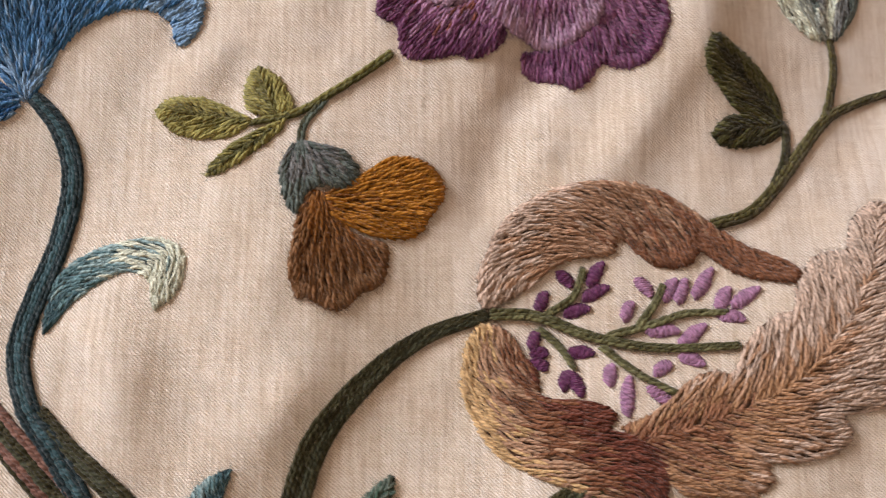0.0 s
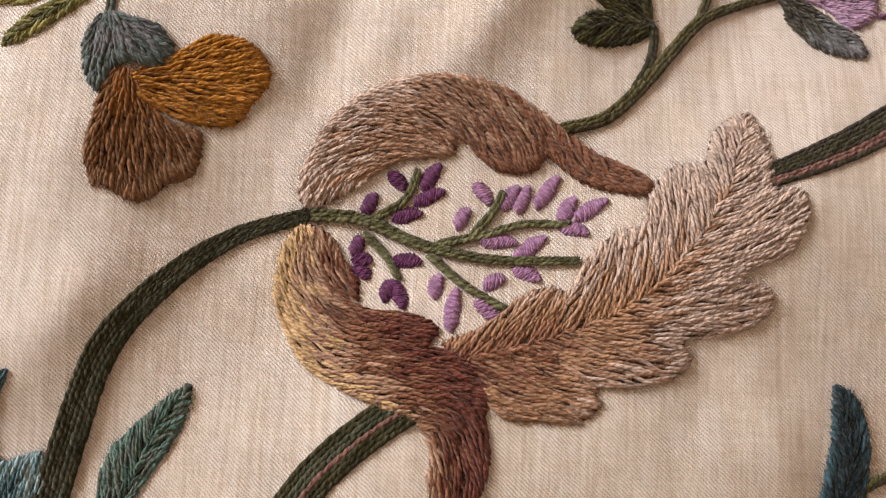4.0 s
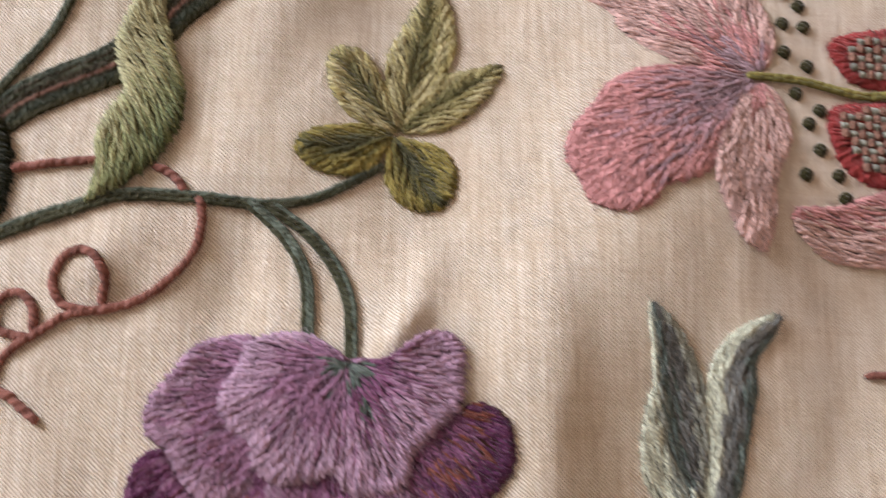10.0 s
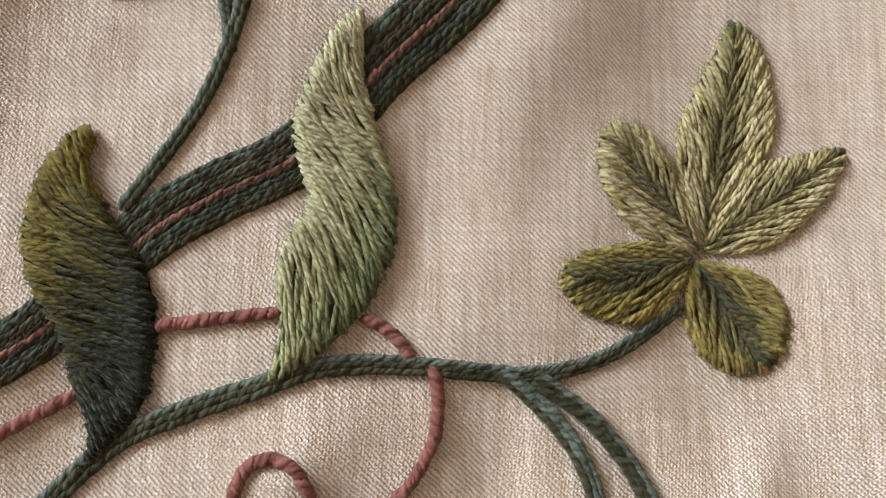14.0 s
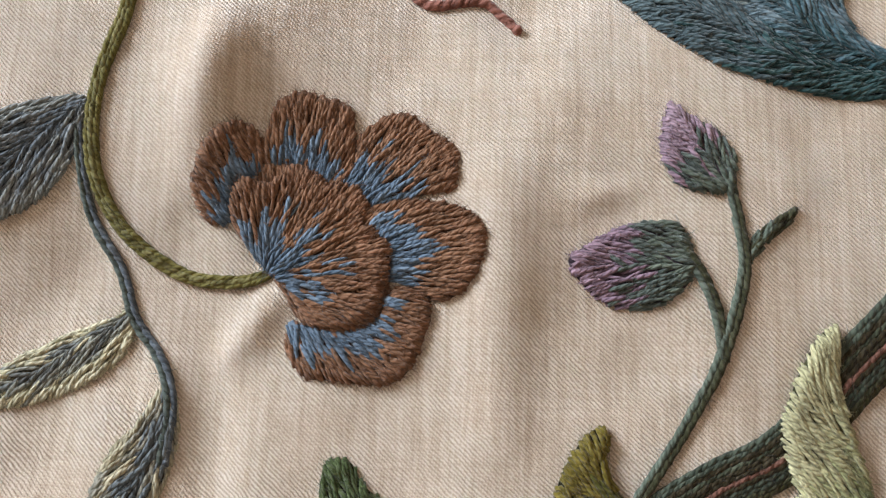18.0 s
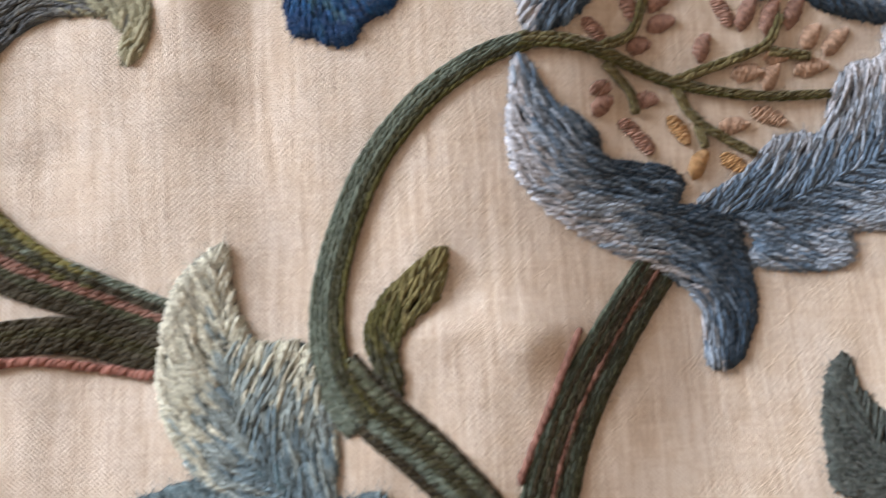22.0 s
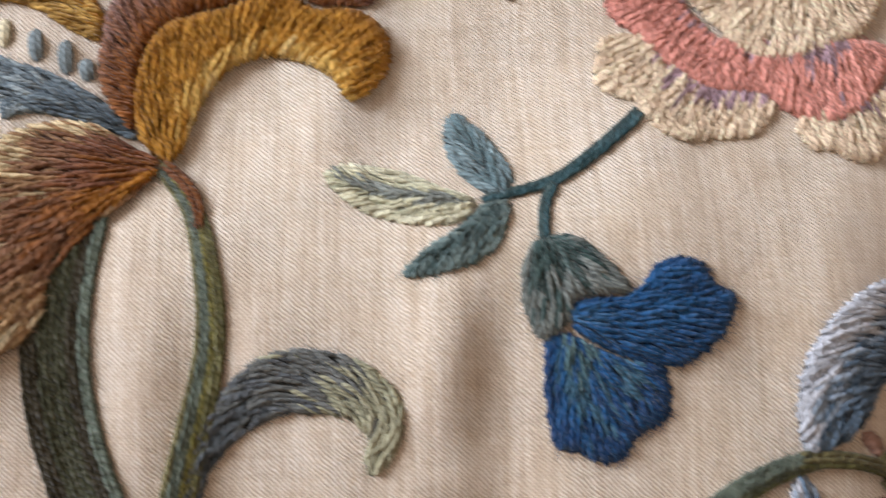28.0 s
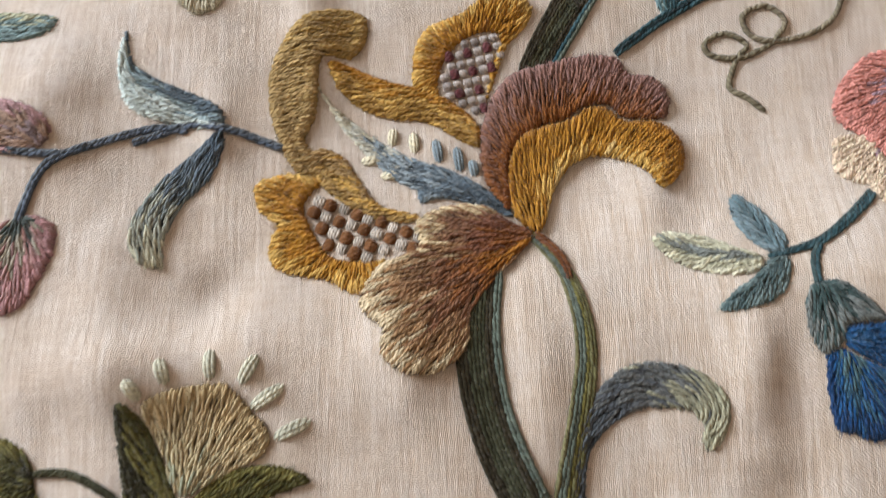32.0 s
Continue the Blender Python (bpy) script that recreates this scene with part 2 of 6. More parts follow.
# ---- stitches ----
from mathutils.geometry import delaunay_2d_cdt

ARCH = 5


class Strands:
    """Collects yarn strands and makes them into one mesh."""

    def __init__(self):
        self.v, self.f, self.uv, self.tone, self.mi, self.n, self.mats = [], [], [], [], [], 0, []

    def slot(self, rgb):
        m = wool(rgb)
        if m not in self.mats:
            self.mats.append(m)
        return self.mats.index(m)

    def add(self, c, r, slot, phase, tone, tie=None, arch=ARCH):
        """c: s strands of k points in mm, r: half width at each; tie: a vertex each strand is fastened to, or True for the one before."""
        c = np.asarray(c, float)
        s, k, _ = c.shape
        t = np.gradient(c, axis=1)
        t /= np.linalg.norm(t, axis=2)[..., None] + 1e-9
        side = np.stack([-t[..., 1], t[..., 0], 0 * t[..., 0]], -1)
        side /= np.linalg.norm(side, axis=2)[..., None] + 1e-9
        a = np.linspace(-0.35, math.pi + 0.35, arch)[None, None, :, None]
        r = np.asarray(r)[..., None, None]
        ring = c[:, :, None] + side[:, :, None] * (np.cos(a) * r) + np.array((0, 0, 1.0)) * (np.sin(a) * r * 0.85)
        self.v.append(ring.reshape(-1, 3))
        i = (np.arange(k - 1)[:, None] * arch + np.arange(arch - 1)[None]).ravel()
        i = (np.arange(s)[:, None] * k * arch + i[None]).ravel()
        q = np.stack([i, i + 1, i + arch + 1, i + arch], -1)
        length = np.concatenate([np.zeros((s, 1)), np.cumsum(np.linalg.norm(np.diff(c, axis=1), axis=2), 1)], 1) + np.asarray(phase)[:, None]
        uv = np.stack(np.broadcast_arrays(length[..., None], np.linspace(0, 1, arch)[None, None]), -1).reshape(-1, 2)
        per = len(q) // s
        self.uv.append(uv[q.ravel()])
        self.tone.append(np.repeat(np.asarray(tone, float), per * 4))
        self.mi.append(np.repeat(np.asarray(slot), per))
        self.f.append(q + self.n)
        first = self.n + np.arange(s) * k * arch
        if tie is True and s > 1:
            w = np.stack([first[:-1] + (k - 1) * arch, first[:-1] + (k - 1) * arch + 1, first[1:], first[1:]], 1)
            self.fasten(w, np.asarray(slot)[:-1], np.asarray(tone)[:-1])
        elif tie is not None and tie is not True:
            w = np.stack([first, first + 1, tie, tie], 1)
            self.fasten(w, np.asarray(slot), np.asarray(tone))
        self.n += s * k * arch

    def fasten(self, w, slot, tone):
        self.f.append(w)
        self.uv.append(np.zeros((len(w) * 4, 2)))
        self.tone.append(np.repeat(tone, 4))
        self.mi.append(slot)

    def fuzz(self, strand, d, count, slot, tie, r):
        """Loose wool hairs that stand off the stitches."""
        i = r.integers(0, len(strand), count)
        at = strand[i, r.integers(0, 5, count)]
        ang = r.normal(0, 0.7, count) + np.where(r.random(count) < 0.5, 0, math.pi)
        u = np.stack([d[i, 0] * np.cos(ang) - d[i, 1] * np.sin(ang), d[i, 0] * np.sin(ang) + d[i, 1] * np.cos(ang)], 1)
        long, bend = r.uniform(0.9, 2.6, count), r.normal(0, 0.5, count)
        s = np.linspace(0, 1, 4)
        xy = at[:, None, :2] + u[:, None] * (long[:, None] * s)[..., None] + np.stack([-u[:, 1], u[:, 0]], 1)[:, None] * (bend[:, None] * s ** 2)[..., None]
        z = at[:, 2, None] + 0.45 + np.sin(s * 2.6) * r.uniform(0.1, 0.55, count)[:, None] - 0.5 * s ** 2
        hair = np.concatenate([xy, z[..., None]], 2)
        self.add(hair, np.broadcast_to(np.array((0.05, 0.045, 0.04, 0.02)), (count, 4)), np.asarray(slot)[i], r.uniform(0, 9, count), r.uniform(0.5, 1, count), tie=np.asarray(tie)[i], arch=3)

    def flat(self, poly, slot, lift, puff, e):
        """A thin layer under the stitches that follows the cloth; its dark colour paints in the shade of the gaps."""
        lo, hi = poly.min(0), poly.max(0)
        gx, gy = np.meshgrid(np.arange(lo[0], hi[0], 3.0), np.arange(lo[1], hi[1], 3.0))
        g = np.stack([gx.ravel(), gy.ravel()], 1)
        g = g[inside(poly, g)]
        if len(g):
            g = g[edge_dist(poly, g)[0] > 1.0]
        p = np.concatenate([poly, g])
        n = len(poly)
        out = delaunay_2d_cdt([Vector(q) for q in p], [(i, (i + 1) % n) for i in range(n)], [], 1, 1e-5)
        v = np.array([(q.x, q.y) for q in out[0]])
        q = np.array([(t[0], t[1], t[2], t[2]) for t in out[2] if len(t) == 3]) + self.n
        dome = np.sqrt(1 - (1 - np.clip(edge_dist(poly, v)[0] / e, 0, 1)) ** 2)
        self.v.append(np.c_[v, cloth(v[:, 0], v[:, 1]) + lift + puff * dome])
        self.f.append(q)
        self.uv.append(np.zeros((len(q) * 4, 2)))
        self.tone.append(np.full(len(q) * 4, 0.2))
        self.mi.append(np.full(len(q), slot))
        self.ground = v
        self.n += len(v)

    def mesh(self, name):
        v = np.concatenate(self.v) * MM
        f = np.concatenate(self.f)
        mi, uv = np.concatenate(self.mi), np.concatenate(self.uv)
        tri = f[:, 2] == f[:, 3]
        size = np.where(tri, 3, 4)
        keep = np.ones(f.shape, bool)
        keep[tri, 3] = False
        loops = f[keep]
        uv = uv.reshape(-1, 4, 2)[keep]
        tone = np.concatenate(self.tone).reshape(-1, 4)[keep]
        me = bpy.data.meshes.new(name)
        me.vertices.add(len(v)); me.vertices.foreach_set("co", v.ravel())
        me.loops.add(len(loops)); me.loops.foreach_set("vertex_index", loops.astype(np.int32))
        me.polygons.add(len(f)); me.polygons.foreach_set("loop_start", np.r_[0, np.cumsum(size)[:-1]].astype(np.int32))
        for m in self.mats:
            me.materials.append(m)
        me.polygons.foreach_set("material_index", mi.astype(np.int32))
        me.polygons.foreach_set("use_smooth", np.ones(len(f), bool))
        lay = me.uv_layers.new(name="UVMap")
        lay.data.foreach_set("uv", uv.ravel())
        lay = me.uv_layers.new(name="tone")
        lay.data.foreach_set("uv", np.stack([tone, 0 * tone], 1).ravel())
        me.update(calc_edges=True)
        return me


def spline(pts, closed=False, per=7):
    p = np.asarray(pts, float)
    n = len(p)
    if n == 2 and not closed:
        return p[0] + (p[1] - p[0]) * np.linspace(0, 1, per)[:, None]
    out = []
    for i in range(n if closed else n - 1):
        if closed:
            a, b, c, d = p[(i - 1) % n], p[i], p[(i + 1) % n], p[(i + 2) % n]
        else:
            a, b, c, d = p[max(i - 1, 0)], p[i], p[i + 1], p[min(i + 2, n - 1)]
            a = a if i else 2 * b - c
            d = d if i + 2 < n else 2 * c - b
        t = np.linspace(0, 1, per, endpoint=False)[:, None]
        out.append(0.5 * (2 * b + (c - a) * t + (2 * a - 5 * b + 4 * c - d) * t ** 2 + (3 * b - a - 3 * c + d) * t ** 3))
    if not closed:
        out.append(p[-1:])
    return np.concatenate(out)


def inside(poly, q):
    x, y = q[:, 0, None], q[:, 1, None]
    a, b = poly, np.roll(poly, -1, 0)
    cross = (a[:, 1] > y) != (b[:, 1] > y)
    xi = a[:, 0] + (y - a[:, 1]) * (b[:, 0] - a[:, 0]) / (b[:, 1] - a[:, 1] + 1e-12)
    return (cross & (x < xi)).sum(1) % 2 == 1


def edge_dist(line, q, closed=True):
    """Distance of each q to a polyline, with the nearest place's fraction and tangent."""
    a = line if closed else line[:-1]
    b = np.roll(line, -1, 0) if closed else line[1:]
    d = b - a
    s = np.clip(((q[:, None] - a) * d).sum(-1) / ((d * d).sum(-1) + 1e-12), 0, 1)
    near = a + d * s[..., None]
    dist = np.linalg.norm(q[:, None] - near, axis=-1)
    k = dist.argmin(1)
    i = np.arange(len(q))
    return dist[i, k], (k + s[i, k]) / len(a), d[k] / (np.linalg.norm(d[k], axis=1)[:, None] + 1e-12), near[i, k]


def thing(name, label, category, group=""):
    ob = new(name)
    ob.empty_display_size = 0.005
    return tagged(ob, label, category, group)


def part(name, mesh, parent, label="", kind=""):
    ob = new(name, mesh)
    ob.parent = parent
    return tagged(ob, label, kind=kind)


def field(q, how):
    """Direction of the stitches at each place, and which side of the rib it lies on."""
    kind = how[0]
    if kind == "fan":
        d = q - np.asarray(how[1], float)
    elif kind == "straight":
        d = np.broadcast_to(np.asarray(how[1], float), q.shape)
    else:
        line = spline(how[1])
        _, _, t, near = edge_dist(line, q, False)
        ang = radians(how[2] if len(how) > 2 else 0)
        off = q - near
        sd = np.sign(t[:, 0] * off[:, 1] - t[:, 1] * off[:, 0])
        if kind == "slant":
            sd = np.ones(len(q))
        ca, sa = np.cos(ang), np.sin(ang) * sd
        d = np.stack([t[:, 0] * ca - t[:, 1] * sa, t[:, 0] * sa + t[:, 1] * ca], 1)
    return d / (np.linalg.norm(d, axis=1)[:, None] + 1e-9)


def tone(q, poly, how, by):
    """0..1 across the shades of a shape."""
    if by == "line":
        de = edge_dist(poly, q)[0]
        dr = edge_dist(spline(how[1]), q, False)[0]
        return dr / (dr + de + 1e-6)
    if by == "len":
        return edge_dist(spline(how[1]), q, False)[1]
    if by == "side":
        dr, _, t, near = edge_dist(spline(how[1]), q, False)
        off = q - near
        sd = np.sign(t[:, 0] * off[:, 1] - t[:, 1] * off[:, 0])
        de = edge_dist(poly, q)[0]
        return 0.5 + 0.5 * sd * dr / (dr + de + 1e-6)
    if isinstance(by, tuple) and by[0] == "mix":  # two ways at once; a negative share turns the second round
        first, second, share = tone(q, poly, how, by[1]), tone(q, poly, how, by[2]), abs(by[3])
        return first * (1 - share) + share * (1 - second if by[3] < 0 else second)
    if isinstance(by, tuple) and by[0] == "ring":  # outwards from a centre, between two radii
        return np.clip((np.linalg.norm(q - np.asarray(by[1], float), axis=1) - by[2]) / (by[3] - by[2]), 0, 1)
    if isinstance(by, tuple):  # from one place to another
        a, b = np.asarray(by[0], float), np.asarray(by[1], float)
        return np.clip(((q - a) * (b - a)).sum(1) / ((b - a) ** 2).sum(), 0, 1)
    c = np.asarray(how[1], float)
    d = q - c
    r = np.linalg.norm(d, axis=1)
    u = d / (r[:, None] + 1e-9)
    a, e = poly, np.roll(poly, -1, 0) - poly
    den = u[:, 0, None] * e[:, 1] - u[:, 1, None] * e[:, 0]
    den = np.where(np.abs(den) < 1e-9, 1e-9, den)
    w = a - c
    tt = (w[:, 0] * e[:, 1] - w[:, 1] * e[:, 0]) / den
    ss = (w[:, 0] * u[:, 1, None] - w[:, 1] * u[:, 0, None]) / den
    tt = np.where((ss >= 0) & (ss <= 1) & (tt >= r[:, None] - 0.05), tt, 1e9)
    far = tt.min(1)
    return np.where(far > 1e8, 1.0, r / far)


SEED = [11]


def satin(parent, name, outline, how, shades, by="far", length=6.6, width=0.5, puff=0.95, lift=0.0, label="", span=(0, 1), mix=0.42, sharp=False, under=None, pieces=34):
    """A shape filled with long-and-short stitches that follow a direction."""
    SEED[0] += 1
    r = np.random.default_rng(SEED[0])
    poly = np.asarray(outline, float) if sharp else spline(outline, True)
    area = 0.5 * abs(np.dot(poly[:, 0], np.roll(poly[:, 1], -1)) - np.dot(poly[:, 1], np.roll(poly[:, 0], -1)))
    lo, hi = poly.min(0), poly.max(0)
    lift *= 0.7
    along, across = length * 0.36, width * 1.5
    want = int(area / (along * across) * 7) + 30
    q = lo + (hi - lo) * r.random((int(want * np.prod(hi - lo) / max(area, 1)), 2))
    q = q[inside(poly, q)]
    # a first row along the outline keeps the edge closed
    seg = np.linalg.norm(np.roll(poly, -1, 0) - poly, axis=1)
    cum = np.r_[0, np.cumsum(seg)]
    s = np.arange(0, cum[-1], across * 0.85) + r.uniform(-0.1, 0.1)
    s = s[(s > 0) & (s < cum[-1])]
    k = np.searchsorted(cum, s) - 1
    rim = poly[k] + (np.roll(poly, -1, 0) - poly)[k] * ((s - cum[k]) / seg[k])[:, None]
    dr = field(rim, how)
    tin = rim + dr * 0.4
    sgn = np.where(inside(poly, tin), 1, -1)[:, None]
    rim = rim + dr * sgn * (length * r.uniform(0.3, 0.46, len(rim)))[:, None]
    rim = rim[inside(poly, rim)]
    q = np.concatenate([rim, q])
    d = field(q, how)
    cell, grid, kept = along, {}, []
    for i in range(len(q)):
        x, y = q[i]
        gx, gy = int(x // cell), int(y // cell)
        ok = True
        for a in (gx - 1, gx, gx + 1):
            for b in (gy - 1, gy, gy + 1):
                for j in grid.get((a, b), ()):
                    ex, ey = x - q[j, 0], y - q[j, 1]
                    u, v = ex * d[i, 0] + ey * d[i, 1], ex * d[i, 1] - ey * d[i, 0]
                    if (u / along) ** 2 + (v / across) ** 2 < (0.45 if i < len(rim) else 1):
                        ok = False
                        break
                if not ok:
                    break
            if not ok:
                break
        if ok:
            grid.setdefault((gx, gy), []).append(i)
            kept.append(i)
    q = q[kept]
    n = len(q)
    half = length * r.uniform(0.4, 0.62, n) / 2
    askew = r.normal(0, 0.13, n)
    track = [q]
    for sg in (1, -1):
        p, live, run = q, np.ones(n, bool), []
        for _ in range(4):
            dd = field(p, how)
            dd = np.stack([dd[:, 0] * np.cos(askew) - dd[:, 1] * np.sin(askew), dd[:, 0] * np.sin(askew) + dd[:, 1] * np.cos(askew)], 1)
            nxt = p + dd * (sg * half / 2)[:, None]
            ok = inside(poly, nxt)
            step = np.where((live & ok)[:, None], nxt, p + dd * (sg * half * (0.18 if sg else 0.1))[:, None] * live[:, None] * 0.5)
            live = live & ok
            p = step
            run.append(p)
        track = track + run if sg > 0 else run[::-1] + track
    c = np.stack(track, 1)                                    # n, 9, 2
    c = c[:, ::2]
    flatp = c.reshape(-1, 2)
    de = edge_dist(poly, flatp)[0] * np.where(inside(poly, flatp), 1, 0)
    e = min(3.2, 0.32 * math.sqrt(area))
    dome = np.sqrt(1 - (1 - np.clip(de / e, 0, 1)) ** 2)
    z = (cloth(flatp[:, 0], flatp[:, 1]) + lift + puff * dome).reshape(n, 5) + r.uniform(-0.3, 0.34, n)[:, None]
    z -= np.array((0.5, 0.08, 0, 0.08, 0.5)) * 1.0
    tn = np.clip((tone(q, poly, how, by) - span[0]) / (span[1] - span[0]), 0, 1)
    m = len(shades)
    idx = np.clip(np.round(tn * m - 0.5 + r.normal(0, mix, n)), 0, m - 1).astype(int)
    st = Strands()
    slots = [st.slot(x) for x in shades]
    # layer below at half the middle shade: shade between stitches put into its colour
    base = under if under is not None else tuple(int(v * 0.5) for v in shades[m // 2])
    clean = poly[np.linalg.norm(np.roll(poly, -1, 0) - poly, axis=1) > 0.02]
    turn = np.roll(clean, -1, 0) - np.roll(clean, 1, 0)
    turn /= np.linalg.norm(turn, axis=1)[:, None] + 1e-9
    inward = np.stack([-turn[:, 1], turn[:, 0]], 1)
    if np.dot(clean[:, 0], np.roll(clean[:, 1], -1)) < np.dot(clean[:, 1], np.roll(clean[:, 0], -1)):
        inward = -inward
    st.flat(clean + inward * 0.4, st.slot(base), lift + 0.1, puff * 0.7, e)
    prof = np.array((0.45, 0.95, 1.0, 0.95, 0.45)) * width
    thick = prof[None] * r.uniform(0.72, 1.25, n)[:, None]
    phase, tn = r.uniform(0, 9, n), r.random(n)
    near = ((st.ground[None] - c[:, 0][:, None]) ** 2).sum(-1).argmin(1)
    every = max(2, n // pieces)
    own = np.arange(n) % every == every - 1
    rest = ~own
    strand = np.concatenate([c, z[..., None]], 2)
    pick = np.array(slots)[idx]
    st.add(strand[rest], thick[rest], pick[rest], phase[rest], tn[rest], tie=near[rest])
    st.fuzz(strand, field(c[:, 2], how), int(area * 1.1), pick, near, r)
    ob = part(name, st.mesh(name), parent, label)
    for i in np.nonzero(own)[0]:
        one = Strands()
        one.add(strand[i:i + 1], thick[i:i + 1], [one.slot(shades[idx[i]])], phase[i:i + 1], tn[i:i + 1])
        part("stitch", one.mesh("stitch"), ob)
    return ob


def rows_along(parent, name, path, widths, colours, label="", length=5.8, width=0.66, lift=0.0, puff=0.7, row_name="strand"):
    """A stem of parallel rows of stem stitch. colours: one shade a row, from the left edge to the right."""
    SEED[0] += 1
    r = np.random.default_rng(SEED[0])
    line = spline(path, per=12)
    seg = np.linalg.norm(np.diff(line, axis=0), axis=1)
    cum = np.r_[0, np.cumsum(seg)]
    total = cum[-1]
    t = np.gradient(line, axis=0)
    t /= np.linalg.norm(t, axis=1)[:, None] + 1e-9
    nor = np.stack([-t[:, 1], t[:, 0]], 1)
    wmax = max(widths)
    nrow = max(1, int(round(wmax / (width * 1.75))))
    wid = np.interp(np.linspace(0, 1, len(line)), np.linspace(0, 1, len(widths)), widths)
    whole = part(name, None, parent, label) if nrow > 1 and parent is not None else None
    for k in range(nrow):
        u = 0 if nrow == 1 else 1 - 2 * (k + 0.5) / nrow        # left edge first
        rgb = colours[min(len(colours) - 1, int(k * len(colours) / nrow))]
        pos = -r.uniform(0, length * 0.5)
        sts, thick = [], []
        while pos < total:
            a, b = max(0, pos), min(total, pos + length * r.uniform(0.9, 1.1))
            if b - a > 0.8:
                s = np.linspace(a, b, 5)
                off = u * np.interp(s, cum, wid) / 2 + np.linspace(-0.55, 0.55, 5) * width
                x = np.interp(s, cum, line[:, 0]) + np.interp(s, cum, nor[:, 0]) * off
                y = np.interp(s, cum, line[:, 1]) + np.interp(s, cum, nor[:, 1]) * off
                z = cloth(x, y) + lift + puff * math.sqrt(max(0.0, 1 - (u * 0.8) ** 2)) * min(1, wmax / 3) + 0.25 * width + r.uniform(-0.15, 0.2)
                sts.append(np.c_[x, y, z - np.array((0.45, 0.05, 0, 0.05, 0.45))])
                loc = np.interp(0.5 * (a + b), cum, wid) / wmax
                thick.append(np.array((0.5, 0.95, 1.05, 0.95, 0.5)) * width * r.uniform(1.0, 1.3) * max(0.55, loc))
            pos += length * 0.52
        n = len(sts)
        sts, thick, phase, tn = np.array(sts), np.array(thick), r.uniform(0, 9, n), r.random(n)
        if whole:
            st = Strands()
            st.add(sts, thick, np.full(n, st.slot(rgb)), phase, tn, tie=True)
            way = sts[:, 4, :2] - sts[:, 0, :2]
            st.fuzz(sts, way / np.linalg.norm(way, axis=1)[:, None], int(total * 0.9), np.full(n, st.slot(rgb)), np.arange(n) * 5 * ARCH + 2 * ARCH, r)
            part(row_name, st.mesh(row_name), whole)
        else:
            for i in range(n):
                st = Strands()
                st.add(sts[i:i + 1], thick[i:i + 1], [st.slot(rgb)], phase[i:i + 1], tn[i:i + 1])
                part("stitch", st.mesh("stitch"), parent)
    return whole


def stitch(parent, name, a, b, rgb, width=0.8, lift=0.25, label="", strands=1):
    """One laid stitch, or a few side by side, from a to b."""
    SEED[0] += 1
    r = np.random.default_rng(SEED[0])
    a, b = np.asarray(a, float), np.asarray(b, float)
    d = (b - a) / (np.linalg.norm(b - a) + 1e-9)
    nor = np.array((-d[1], d[0]))
    w = width / strands
    s = np.linspace(0, 1, 6)[:, None]
    sts, thick = [], []
    for k in range(strands):
        u = (k + 0.5) / strands * 2 - 1 if strands > 1 else 0
        cut = 0.1 * abs(u) * np.linalg.norm(b - a)
        p = a + d * cut + (b - a - 2 * d * cut) * s + nor * u * (width - w * 0.5) * (0.72 + 0.28 * np.sin(np.pi * s))
        z = cloth(p[:, 0], p[:, 1]) + lift + np.array((-0.3, 0.25, 0.45, 0.45, 0.25, -0.3)) * (1.2 - 0.5 * abs(u))
        sts.append(np.c_[p, z])
        thick.append(np.array((0.7, 1.0, 1.1, 1.1, 1.0, 0.7)) * w * 1.2)
    st = Strands()
    st.add(np.array(sts), np.array(thick), np.full(strands, st.slot(rgb)), r.uniform(0, 9, strands), r.random(strands), tie=True)
    return part(name, st.mesh(name), parent, label)


# ---- the setting ----
def box(bm, x0, x1, y0, y1, z0, z1):
    v = [bm.verts.new(p) for p in ((x0, y0, z0), (x1, y0, z0), (x1, y1, z0), (x0, y1, z0), (x0, y0, z1), (x1, y0, z1), (x1, y1, z1), (x0, y1, z1))]
    for f in ((0, 3, 2, 1), (4, 5, 6, 7), (0, 1, 5, 4), (1, 2, 6, 5), (2, 3, 7, 6), (3, 0, 4, 7)):
        bm.faces.new([v[i] for i in f])


def solid(name, boxes, material, label, category, kind="structure"):
    bm = bmesh.new()
    for b in boxes:
        box(bm, *b)
    me = bpy.data.meshes.new(name)
    bm.to_mesh(me)
    bm.free()
    me.materials.append(material)
    return tagged(new(name, me), label, category, kind=kind)


WALL = plaster("warm_plaster", (0.50, 0.38, 0.28))
solid("floor", [(-3.2, 2.4, -2.0, 3.4, -0.85, -0.75)], plaster("floor_boards", (0.34, 0.24, 0.16), 0.5), "plain brown floor of the room", "floor")
solid("ceiling", [(-3.2, 2.4, -2.0, 3.4, 2.15, 2.25)], plaster("ceiling_paint", (0.62, 0.53, 0.45)), "plain pale ceiling of the room", "ceiling")
solid("wall_south", [(-3.2, 2.4, -2.1, -2.0, -0.85, 2.25)], WALL, "plain warm plaster wall", "wall")
solid("wall_north", [(-3.2, 2.4, 3.4, 3.5, -0.85, 2.25)], WALL, "plain warm plaster wall", "wall")
solid("wall_east", [(2.4, 2.5, -2.1, 3.5, -0.85, 2.25)], WALL, "plain warm plaster wall", "wall")
solid("wall_west", [(-3.3, -3.2, -2.1, 1.2, -0.85, 2.25), (-3.3, -3.2, 3.1, 3.5, -0.85, 2.25), (-3.3, -3.2, 1.2, 3.1, -0.85, 0.5), (-3.3, -3.2, 1.2, 3.1, 2.0, 2.25)], WALL, "warm plaster wall with a window opening", "wall")
table = thing("table", "plain pale wooden table under the linen cloth", "table")
